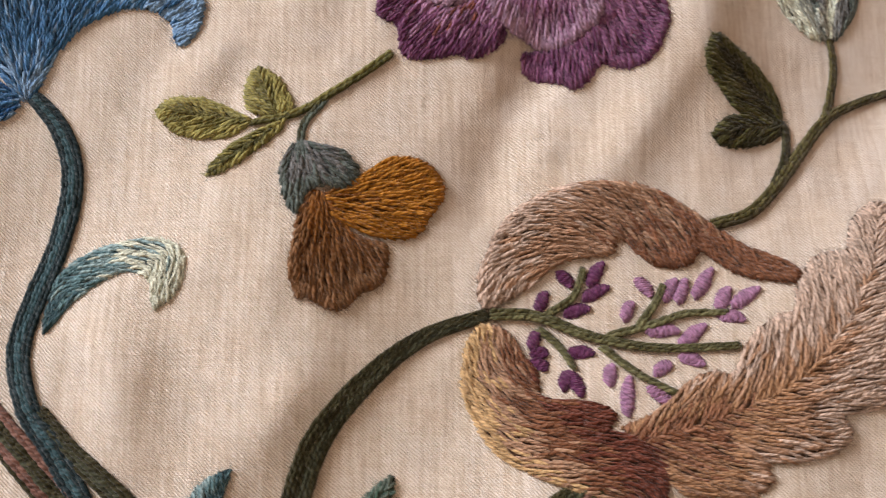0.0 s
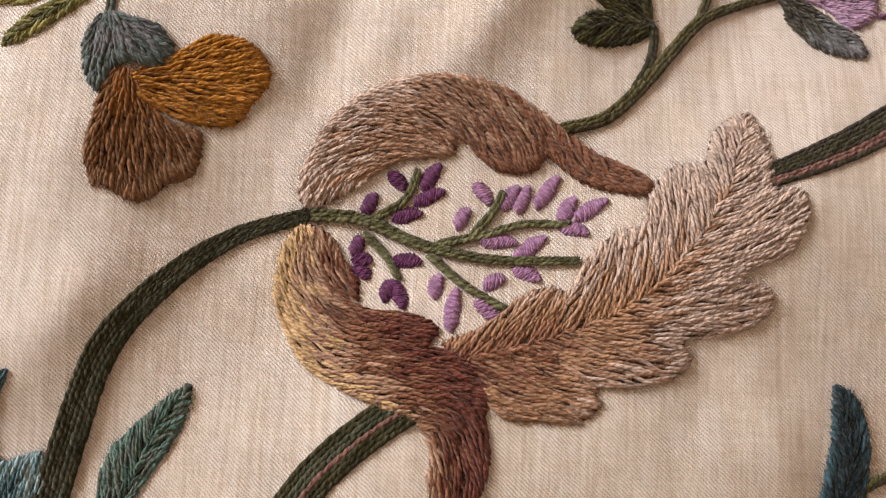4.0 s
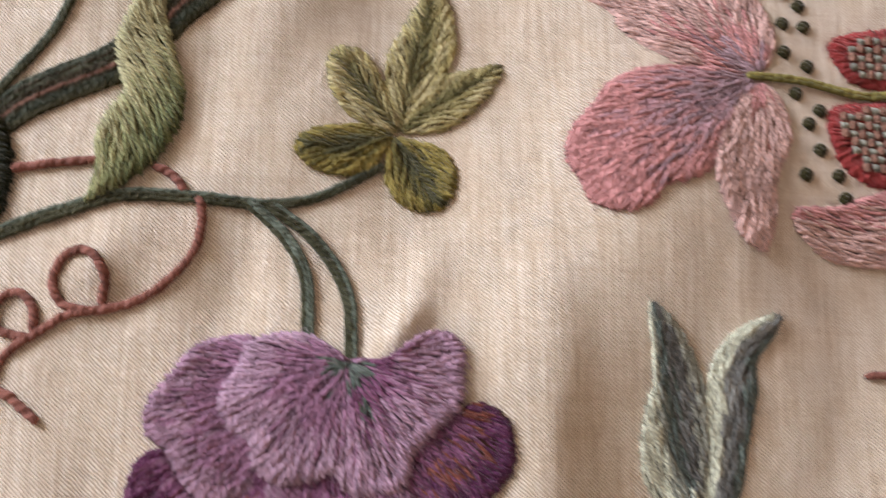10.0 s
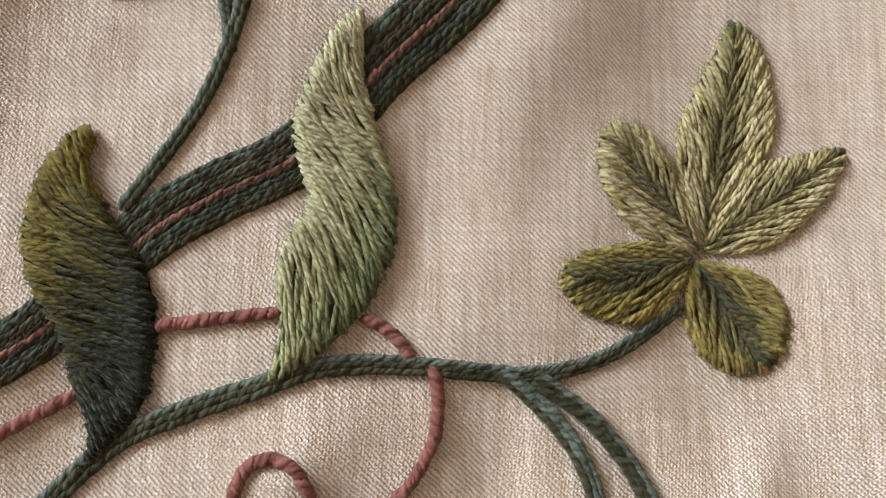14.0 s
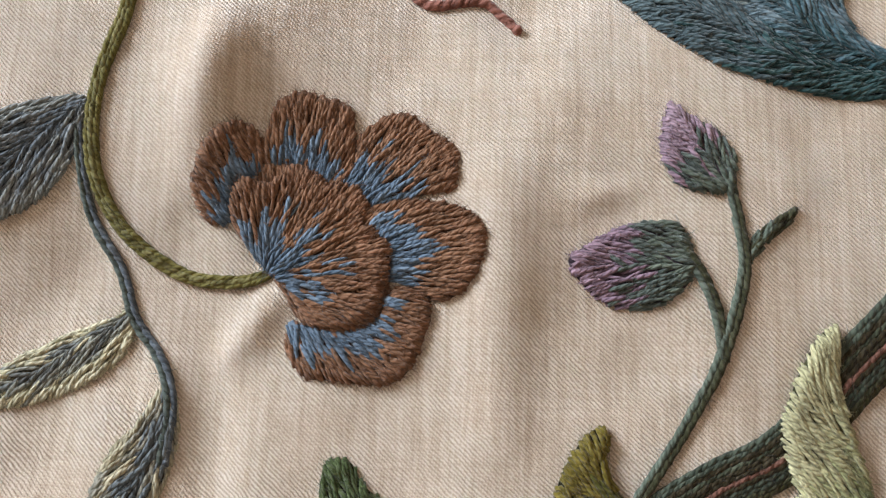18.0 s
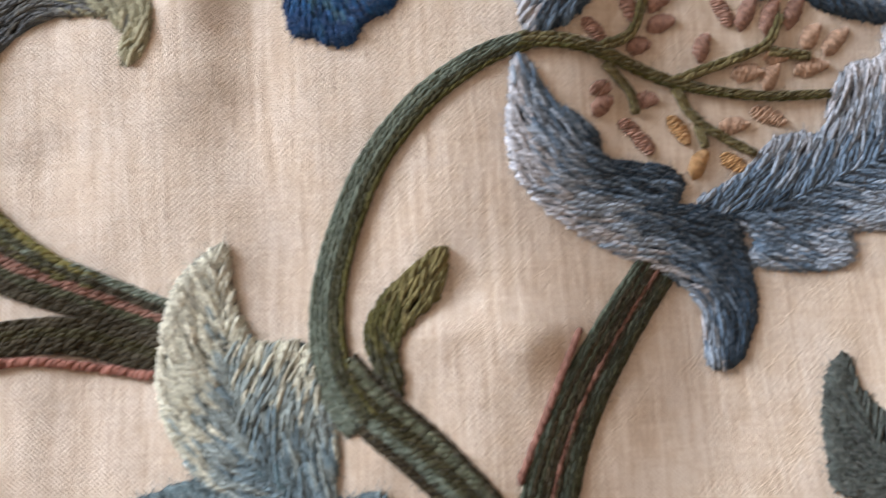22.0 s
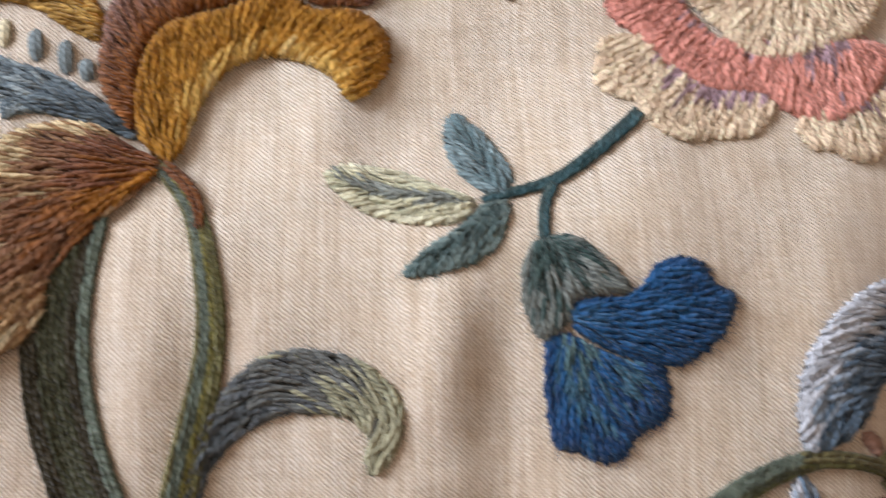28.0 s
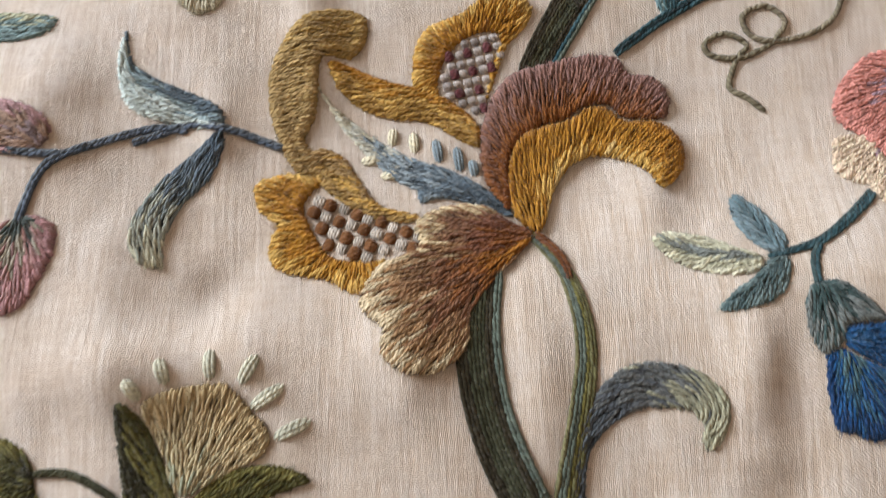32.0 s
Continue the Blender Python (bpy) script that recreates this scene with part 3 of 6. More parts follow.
TABLE_WOOD = plaster("table_wood", (0.5, 0.36, 0.22), 0.45)


def table_part(name, b):
    bm = bmesh.new()
    box(bm, *b)
    bmesh.ops.bevel(bm, geom=bm.edges[:], offset=0.004, segments=2, affect="EDGES")
    me = bpy.data.meshes.new(name)
    bm.to_mesh(me)
    bm.free()
    me.materials.append(TABLE_WOOD)
    part(name, me, table)


table_part("tabletop", (-0.75, 0.75, -0.55, 1.0, -0.056, -0.0205))
for lx in (-0.7, 0.64):
    for ly in (-0.5, 0.89):
        table_part("leg", (lx, lx + 0.06, ly, ly + 0.06, -0.75, -0.056))

LINEN = linen("linen", (0.85, 0.715, 0.57), 0.0006)
CX0, CX1, CY0, CY1 = -347, 346, -117, 681


def make_cloth():
    """The woven sheet: a fine grid where it is embroidered, with a turned edge and thickness."""
    xs, ys = np.arange(CX0, CX1 + 1, 1.6), np.arange(CY0, CY1 + 1, 1.6)
    gx, gy = np.meshgrid(xs, ys)
    z = cloth(gx, gy)
    v = np.stack([gx, gy, z], -1).reshape(-1, 3) * MM
    nx, ny = len(xs), len(ys)
    i = (np.arange(ny - 1)[:, None] * nx + np.arange(nx - 1)[None]).ravel()
    f = np.stack([i, i + 1, i + nx + 1, i + nx], 1)
    rim = np.r_[np.arange(nx), np.arange(1, ny) * nx + nx - 1, (ny - 1) * nx + np.arange(nx - 2, -1, -1), np.arange(ny - 2, 0, -1) * nx]
    low = v[rim].copy()
    low[:, 2] = -0.0200
    v = np.concatenate([v, low])
    j = len(gx.ravel()) + np.arange(len(rim))
    skirt = np.stack([rim, j, np.roll(j, -1), np.roll(rim, -1)], 1)
    me = bpy.data.meshes.new("linen_cloth")
    me.from_pydata(v, [], np.concatenate([f, skirt]).tolist())
    me.polygons.foreach_set("use_smooth", np.ones(len(me.polygons), bool))
    me.materials.append(LINEN)
    me.update()
    return tagged(new("linen_cloth", me), "cream linen cloth with soft creases, worked all over in crewel wool", "cloth", kind="structure")


make_cloth()


# ---- shades of wool ----
TEAL_D, TEAL, TEAL_M, TEAL_L, MINT = (30, 50, 54), (52, 84, 90), (86, 122, 126), (140, 168, 168), (214, 219, 198)
OLIVE_D, OLIVE, OLIVE_M, OLIVE_L = (56, 53, 27), (84, 82, 43), (118, 113, 62), (158, 150, 86)
STEM_D, STEM, STEM_L, PINK_LINE = (54, 48, 30), (66, 68, 48), (98, 110, 98), (128, 92, 80)
GREY_G, GREY, GREY_L, CREAM = (92, 104, 98), (112, 114, 112), (162, 166, 154), (222, 216, 188)
OCHRE, OCHRE_D, BROWN, BROWN_D = (178, 116, 36), (138, 86, 34), (132, 86, 60), (112, 60, 44)
TAUPE_L, TAUPE, TAN_L = (198, 171, 152), (174, 135, 107), (206, 168, 120)
PLUM_D, PLUM, MAUVE, LILAC, RUST = (98, 48, 82), (130, 80, 113), (158, 114, 143), (178, 142, 166), (132, 74, 64)
PINK, PINK_L, ROSE, RED, GREYPINK = (212, 150, 150), (228, 188, 182), (202, 92, 102), (166, 66, 66), (172, 142, 152)
BLUE_L, BLUE, BLUE_D, BLUE_N = (128, 170, 206), (64, 122, 168), (28, 88, 138), (22, 66, 110)
SLATE_L, SLATE_M, SLATE, SLATE_D = (196, 201, 210), (150, 167, 184), (98, 122, 144), (50, 70, 87)
PEACH, CORAL = (250, 220, 190), (234, 156, 142)
GOLD_L, GOLD, GOLD_D = (222, 178, 96), (190, 134, 48), (160, 106, 38)
DUSTY, TENDRIL = (150, 112, 98), (142, 92, 82)


def satins(parent, rows):
    for r in rows:
        satin(parent, *r[:4], **(r[4] if len(r) > 4 else {}))


def lattice(parent, outline, pitch, first, second, lift=0.3, turn=0.0, spaced=False):
    """Checks of small laid stitches inside an outline, two shades by turns; spaced: the first shade only in every other row and column."""
    poly = spline(outline, True)
    centre, reach = poly.mean(0), np.ptp(poly, axis=0).max() / 2 + pitch
    r = np.random.default_rng(int(abs(poly[0, 0]) * 10))
    a = radians(turn)
    ex, ey = np.array((math.cos(a), math.sin(a))), np.array((-math.sin(a), math.cos(a)))
    k = int(reach / pitch) + 1
    for j in range(-k, k + 1):
        for i in range(-k, k + 1):
            c = centre + ex * i * pitch + ey * j * pitch
            if inside(poly, c[None])[0] and edge_dist(poly, c[None])[0][0] > pitch * 0.08:
                main = (i % 2 == 0 and j % 2 == 0) if spaced else (i + j) % 2 == 0
                d = (ex if main else ey) * pitch * r.uniform(0.46, 0.56)
                c = c + r.normal(0, 0.05 * pitch, 2)
                light = second if r.random() < 0.72 else tuple(int(v * 0.86) for v in second)
                stitch(parent, "check_stitch", c - d, c + d, first if main else light, width=pitch * (r.uniform(0.5, 0.58) if main else r.uniform(0.4, 0.5)), lift=lift + (0.25 if main else 0.0), strands=4)


def seeds(parent, name, pairs, rgb, width=1.5, strands=3, label=""):
    for a, b in zip(pairs[::2], pairs[1::2]):
        if name == "bud":
            bud(parent, a, b, rgb, label)
        else:
            stitch(parent, name, a, b, rgb, width=width, strands=strands, lift=0.2, label=label)


def bud(parent, a, b, rgb, label=""):
    """A small leaf-shaped bud of slanting stitches, one beside the other."""
    SEED[0] += 1
    r = np.random.default_rng(SEED[0])
    a, b = np.asarray(a, float), np.asarray(b, float)
    a, b = a - (b - a) * 0.1, b + (b - a) * 0.1
    long = np.linalg.norm(b - a)
    d = (b - a) / (long + 1e-9)
    nor = np.array((-d[1], d[0]))
    n = max(5, int(long / 0.62))
    sts, thick = [], []
    for s in (np.arange(n) + 0.5) / n:
        h = 0.75 + 1.5 * math.sin(math.pi * min(1, s * 0.9 + 0.1)) * r.uniform(0.9, 1.1)
        u = np.linspace(-1, 1, 5)[:, None]
        p = a + d * long * s + u * (nor * h + d * 0.5 * h) + r.normal(0, 0.06, 2)
        z = cloth(p[:, 0], p[:, 1]) + np.array((-0.05, 0.5, 0.68, 0.5, -0.05)) + r.uniform(-0.05, 0.08)
        sts.append(np.c_[p, z])
        thick.append(np.array((0.6, 0.95, 1.0, 0.95, 0.6)) * 0.47)
    st = Strands()
    st.add(np.array(sts), np.array(thick), np.full(n, st.slot(rgb)), r.uniform(0, 9, n), r.random(n), tie=True)
    return part("bud", st.mesh("bud"), parent, label)


# ---- first part of the cloth: brown scrolling leaf and its neighbours ----
f = thing("embroidered_flower", "sky-blue wool flower with swept petals stitched on cream linen", "flower")
satins(f, [
    ("petal", [(-137.2, 139.3), (-116.0, 145.6), (-92.2, 146.2), (-69.5, 140.8), (-63.5, 129.8), (-65.9, 118.9), (-71.8, 115.9), (-74.3, 122.8), (-79.3, 126.4), (-88.7, 126.8), (-99.6, 122.0), (-106.1, 115.7), (-109.9, 108.6), (-113.5, 100.6), (-118.3, 99.5), (-125.2, 107.8), (-134.1, 121.4)], ("fan", (-116.6, 98.7)), [BLUE_L, BLUE, BLUE, BLUE_L]),
    ("petal", [(-136.8, 114.2), (-126.7, 106.0), (-118.3, 99.5), (-119.6, 95.0), (-124.0, 91.3), (-134.5, 87.2)], ("fan", (-116.7, 99.5)), [BLUE, BLUE_D, BLUE_L]),
])
satins(f, [("petal", [(-84.5, 167.9), (-76.1, 168.7), (-72.0, 166.7), (-70.3, 161.6), (-74.8, 154.5), (-83.3, 154.7)], ("fan", (-79.4, 152.3)), [BLUE, BLUE, BLUE_L])])
f = thing("embroidered_vine", "dark teal wool stem with a pale curled leaf", "stem")
rows_along(f, "stem", [(-114.3, 100.5), (-105.4, 89.5), (-101.1, 75.6), (-102.8, 58.3), (-108.1, 39.8), (-110.8, 23.5), (-106.3, 7.8), (-97.7, -4.3), (-86.6, -22.0)], (4.5, 6, 6.4, 6.4, 6.4, 6, 6.4), [TEAL_D, TEAL, TEAL_D])
satins(f, [("leaf", [(-105.3, 36.6), (-103.0, 44.9), (-94.7, 51.9), (-81.4, 55.9), (-71.1, 55.8), (-65.3, 51.4), (-64.7, 43.9), (-67.8, 37.5), (-72.7, 34.6), (-73.6, 39.2), (-75.8, 44.2), (-81.1, 46.0), (-88.4, 42.9), (-96.4, 37.3), (-102.2, 30.8), (-104.8, 28.4)], ("slant", [(-105.5, 31.6), (-100.4, 43.2), (-85.9, 49.6), (-72.3, 50.0), (-69.7, 40.8)], -14), [TEAL, TEAL_M, TEAL_L, MINT, MINT], dict(by="len"))])
f = thing("embroidered_vine", "dark green wool stems with a dusty pink line on linen", "stem")
rows_along(f, "stem", [(-103.5, 7.1), (-93.0, -4.3), (-80.7, -14.6), (-69.8, -24.9), (-58.8, -34.9)], (4.5, 6, 6), [OLIVE_D, STEM, OLIVE_D])
rows_along(f, "stem", [(-122.6, 10.9), (-105.0, -7.3), (-91.2, -22.0), (-79.6, -34.9)], (9, 9), [PINK_LINE, OLIVE_D, STEM, PINK_LINE, OLIVE_D], lift=-0.2)
f = thing("embroidered_sprig", "yellow-green wool sprig of three leaves on a thin stem", "leaf")
rows_along(f, "stem", [(-48.3, 90.8), (-35.0, 93.3), (-21.9, 101.5), (-6.0, 113.0)], (1.8, 2.2, 2.4), [OLIVE_M, OLIVE])
rows_along(f, "stem", [(-25.1, 98.4), (-31.6, 90.6), (-32.9, 83.5)], (1.6, 1.8), [STEM_L, STEM])
satins(f, [
    ("leaf", [(-77.4, 96.2), (-70.8, 99.6), (-60.5, 98.6), (-51.8, 94.4), (-47.5, 91.6), (-52.3, 87.3), (-59.8, 85.8), (-69.4, 87.4), (-74.9, 91.7)], ("rib", [(-47.5, 91.3), (-77.4, 96.2)], 32), [OLIVE_M, OLIVE_L, OLIVE_L], dict(by="line", length=6)),
    ("leaf", [(-43.3, 92.5), (-49.4, 95.3), (-50.5, 102.4), (-47.1, 109.0), (-40.5, 105.9), (-35.7, 98.7), (-36.3, 93.3)], ("rib", [(-40.8, 92.4), (-46.6, 108.6)], 32), [OLIVE_M, OLIVE_L, OLIVE_L], dict(by="line", length=6)),
    ("leaf", [(-60.3, 74.0), (-58.5, 79.5), (-51.3, 85.5), (-43.2, 89.4), (-37.5, 92.4), (-39.7, 87.0), (-47.6, 80.1), (-54.1, 75.8)], ("rib", [(-38.2, 91.5), (-59.9, 74.3)], 25), [OLIVE, OLIVE_L, OLIVE_M], dict(by="line", length=6)),
])
f = thing("embroidered_flower", "hanging ochre and brown wool flower with a grey-green cap", "flower")
satins(f, [
    ("petal", [(-27.5, 69.6), (-22.6, 67.2), (-19.2, 59.6), (-12.7, 55.7), (-7.0, 54.3), (-6.4, 47.7), (-8.4, 41.9), (-13.9, 39.2), (-17.8, 35.1), (-23.2, 34.2), (-28.7, 37.2), (-32.6, 38.0), (-34.8, 45.2), (-34.0, 53.4), (-32.8, 61.8), (-30.6, 66.9)], ("fan", (-26.3, 72.2)), [OCHRE_D, OCHRE_D, (130, 86, 46), (128, 86, 50), (136, 98, 66)]),
    ("petal", [(-25.0, 67.9), (-14.6, 74.3), (-6.5, 79.7), (1.8, 80.0), (8.5, 75.2), (9.8, 68.4), (6.0, 62.3), (2.8, 57.1), (-2.1, 55.3), (-9.4, 55.8), (-15.9, 58.1), (-20.8, 59.6), (-24.1, 63.7)], ("fan", (-29.0, 66.1)), [OCHRE_D, OCHRE, OCHRE, OCHRE], dict(lift=0.4)),
    ("sepal", [(-33.8, 84.4), (-28.0, 83.5), (-19.7, 81.4), (-15.0, 76.0), (-16.2, 71.7), (-21.0, 68.9), (-25.1, 70.5), (-29.8, 67.8), (-32.0, 62.7), (-34.4, 62.1), (-37.5, 68.6), (-38.4, 76.4)], ("fan", (-33.0, 86.2)), [GREY_G, GREY, GREY_G], dict(lift=0.8)),
])

f = thing("embroidered_leaf", "large scrolling brown and taupe wool leaf round a purple sprig", "leaf")
satins(f, [
    ("upper_scroll", [(20.8, 35.2), (18.8, 42.2), (20.7, 50.2), (25.5, 60.2), (34.5, 68.2), (46.8, 72.4), (59.1, 72.8), (70.1, 71.4), (79.6, 66.1), (88.0, 59.8), (96.3, 54.2), (105.1, 50.3), (110.9, 46.3), (109.2, 42.3), (101.9, 43.0), (93.1, 45.2), (84.2, 51.5), (81.2, 48.3), (73.7, 46.9), (67.6, 49.7), (62.9, 54.4), (60.6, 55.2), (58.4, 51.1), (50.8, 50.2), (43.1, 48.5), (35.7, 42.8), (28.3, 37.8)], ("slant", [(21.6, 35.2), (23.1, 48.7), (36.3, 62.5), (56.3, 66.6), (75.0, 60.3), (91.7, 50.0), (109.3, 44.7)], -28), [TAUPE_L, TAUPE_L, TAUPE, TAUPE, BROWN, BROWN], dict(by=("mix", ((20.0, 48.6), (92.0, 50.0)), "side", -0.25), puff=1.2)),
    ("lower_scroll", [(21.8, 32.1), (27.2, 29.9), (32.3, 22.3), (36.4, 16.2), (37.5, 10.5), (46.4, 9.6), (55.3, 7.6), (56.8, 4.7), (55.5, 1.0), (64.1, 0.5), (69.8, -2.9), (70.6, -9.2), (69.3, -14.8), (70.6, -24.4), (69.2, -32.6), (65.3, -39.0), (58.3, -38.6), (55.2, -31.9), (55.7, -25.0), (51.9, -18.2), (41.7, -13.7), (31.3, -9.8), (22.0, -3.6), (16.9, 5.1), (14.0, 14.0), (15.4, 24.8), (18.8, 31.2)], ("slant", [(21.0, 31.3), (20.5, 17.3), (29.0, 2.5), (44.2, -5.8), (60.2, -13.7), (64.7, -24.6), (62.5, -38.4)], 16), [TAN_L, TAN_L, TAUPE, BROWN, BROWN_D, BROWN_D], dict(by=("mix", "side", ((14.0, 18.0), (66.0, -16.0)), 0.5), puff=1.2)),
    ("feather", [(57.6, 1.8), (66.8, 6.4), (72.5, 11.0), (78.2, 15.6), (84.0, 18.0), (89.8, 17.4), (92.7, 23.5), (97.2, 29.6), (103.1, 33.6), (107.5, 35.2), (109.2, 42.3), (114.0, 49.6), (120.1, 52.2), (123.8, 52.3), (126.7, 60.7), (133.4, 66.9), (138.7, 67.0), (141.7, 59.5), (142.3, 51.2), (141.9, 46.4), (149.3, 45.8), (150.9, 38.9), (146.6, 29.6), (139.1, 25.6), (133.8, 21.7), (140.3, 19.8), (141.4, 14.7), (135.7, 9.4), (126.8, 6.9), (118.8, 5.2), (120.6, 0.3), (115.1, -4.8), (105.1, -7.3), (96.6, -7.6), (97.3, -11.7), (92.4, -16.0), (82.6, -16.4), (74.2, -16.0), (68.6, -12.0), (65.6, -5.1)], ("rib", [(61.3, -2.4), (82.5, 4.0), (101.1, 11.8), (117.2, 25.6), (128.3, 42.8), (135.2, 62.6)], 36), [BROWN, (148, 102, 76), (170, 127, 93), TAUPE, TAUPE_L, TAUPE_L, (198, 174, 156)], dict(by=("mix", ((58.6, -8.2), (133.0, 46.1)), "line", 0.34), puff=1.2, length=8)),
])
f = thing("embroidered_sprig", "olive wool sprig with small purple and lilac buds", "sprig")
rows_along(f, "stem", [(-37.1, -45.1), (-32.7, -24.1), (-25.8, -2.4), (-12.9, 14.3), (3.4, 27.3), (22.4, 34.1)], (8, 8, 7.4, 6.2, 4.6, 3.4), [OLIVE_D, OLIVE_D, STEM, OLIVE_D])
rows_along(f, "twig", [(22.4, 34.1), (36.2, 33.3), (51.6, 27.3), (69.5, 24.2), (92.0, 24.6)], (3.0, 2.8, 2.2, 1.8), [(86, 84, 54), (104, 102, 68)], lift=0.3)
for p in ([(37.7, 33.3), (46.6, 39.0), (50.1, 47.8)], [(54.6, 27.3), (67.9, 30.7), (78.3, 34.0), (90.0, 34.1)], [(63.6, 29.6), (67.6, 34.0), (70.5, 38.2), (72.5, 42.6)], [(53.2, 25.0), (62.3, 17.5), (73.6, 11.3)], [(36.4, 30.2), (42.7, 24.0), (46.0, 17.9)]):
    rows_along(f, "twig", p, (1.9, 1.5), [(88, 86, 58), (106, 104, 70)], lift=0.2)
seeds(f, "bud", [(36.1, 35.6), (39.2, 40.0), (43.5, 46.4), (45.9, 42.2), (51.3, 43.0), (55.4, 48.5), (50.0, 39.1), (56.4, 41.5), (44.5, 34.7), (50.6, 35.4), (33.9, 24.6), (36.5, 28.3), (34.9, 23.6), (38.3, 22.1), (35.4, 21.1), (37.8, 18.1), (45.0, 23.3), (51.0, 22.6), (42.1, 13.3), (44.9, 17.1), (45.3, 17.2), (47.2, 11.1)], PLUM_D, label="dark purple bud")
seeds(f, "bud", [(65.9, 44.1), (68.5, 39.3), (72.3, 38.6), (76.0, 43.4), (76.0, 37.9), (79.0, 43.4), (81.2, 39.5), (86.4, 46.4), (60.4, 32.9), (63.6, 36.9), (87.1, 35.7), (90.8, 40.8), (91.5, 36.5), (98.6, 40.6), (87.8, 34.1), (93.6, 31.9), (67.7, 29.4), (75.3, 28.9), (76.1, 25.4), (83.0, 30.1), (76.5, 22.3), (81.4, 19.4), (68.1, 17.6), (72.7, 19.2), (54.7, 14.3), (56.7, 18.9), (59.3, 6.2), (60.9, 15.2), (67.0, 13.1), (71.4, 8.3)], MAUVE, label="lilac bud")
f = thing("embroidered_branch", "thick dark olive wool branch with a pink line", "branch")
rows_along(f, "stem", [(16.2, -48.9), (28.2, -31.8), (40.6, -20.1), (52.3, -11.9)], (9.5, 9.5, 9), [OLIVE_D, STEM, PINK_LINE, OLIVE_D, OLIVE_D], lift=-0.3)
rows_along(f, "stem", [(139.9, 48.7), (154.0, 54.7), (167.7, 61.7), (184.0, 72.3), (198.1, 84.8)] + [(203.4, 89.4), (221.3, 106.8)], (6, 8, 9.3, 9.5, 9.5, 9), [STEM_D, OLIVE_D, STEM_D, PINK_LINE, STEM_D], lift=-0.3)
f = thing("embroidered_leaf", "teal-green wool leaf beside an olive stem", "leaf")
satins(f, [("blade", [(-4.6, -10.3), (-3.6, -13.1), (-5.8, -21.8), (-10.8, -30.4), (-15.8, -38.9), (-16.7, -45.9), (-23.7, -46.1), (-25.4, -35.1), (-22.5, -26.6), (-16.0, -19.3), (-9.4, -13.3)], ("rib", [(-20.2, -46.0), (-12.8, -23.4), (-3.8, -10.6)], 24), [(68, 94, 80), STEM_L, (88, 116, 104)], dict(by="line"))])
f = thing("embroidered_leaf", "pale sea-green wool leaf at the stem", "leaf")
satins(f, [("blade", [(-48.5, -8.3), (-49.6, -14.7), (-50.9, -23.2), (-48.3, -30.9), (-39.4, -28.5), (-36.5, -36.8), (-36.3, -46.4), (-58.4, -48.4), (-63.4, -29.3), (-59.1, -15.0)], ("rib", [(-50.2, -46.8), (-53.5, -29.0), (-49.2, -9.0)], 24), [TEAL, TEAL_M, TEAL_L], dict(by="line"))])
f = thing("embroidered_leaf", "dark teal pointed wool leaf on cream linen", "leaf")
satins(f, [("blade", [(158.6, -3.3), (165.0, -7.4), (168.5, -17.3), (167.9, -28.8), (164.2, -40.3), (151.8, -40.4), (154.6, -30.5), (156.7, -20.5), (157.6, -10.5)], ("rib", [(157.2, -40.4), (162.2, -21.8), (159.4, -4.0)], 22), [TEAL_D, TEAL_D, TEAL], dict(by="line"))])
rows_along(f, "stem", [(160.9, -34.6), (168.7, -28.8), (179.7, -24.3)], (2.2, 2.2), [OLIVE, OLIVE_D])

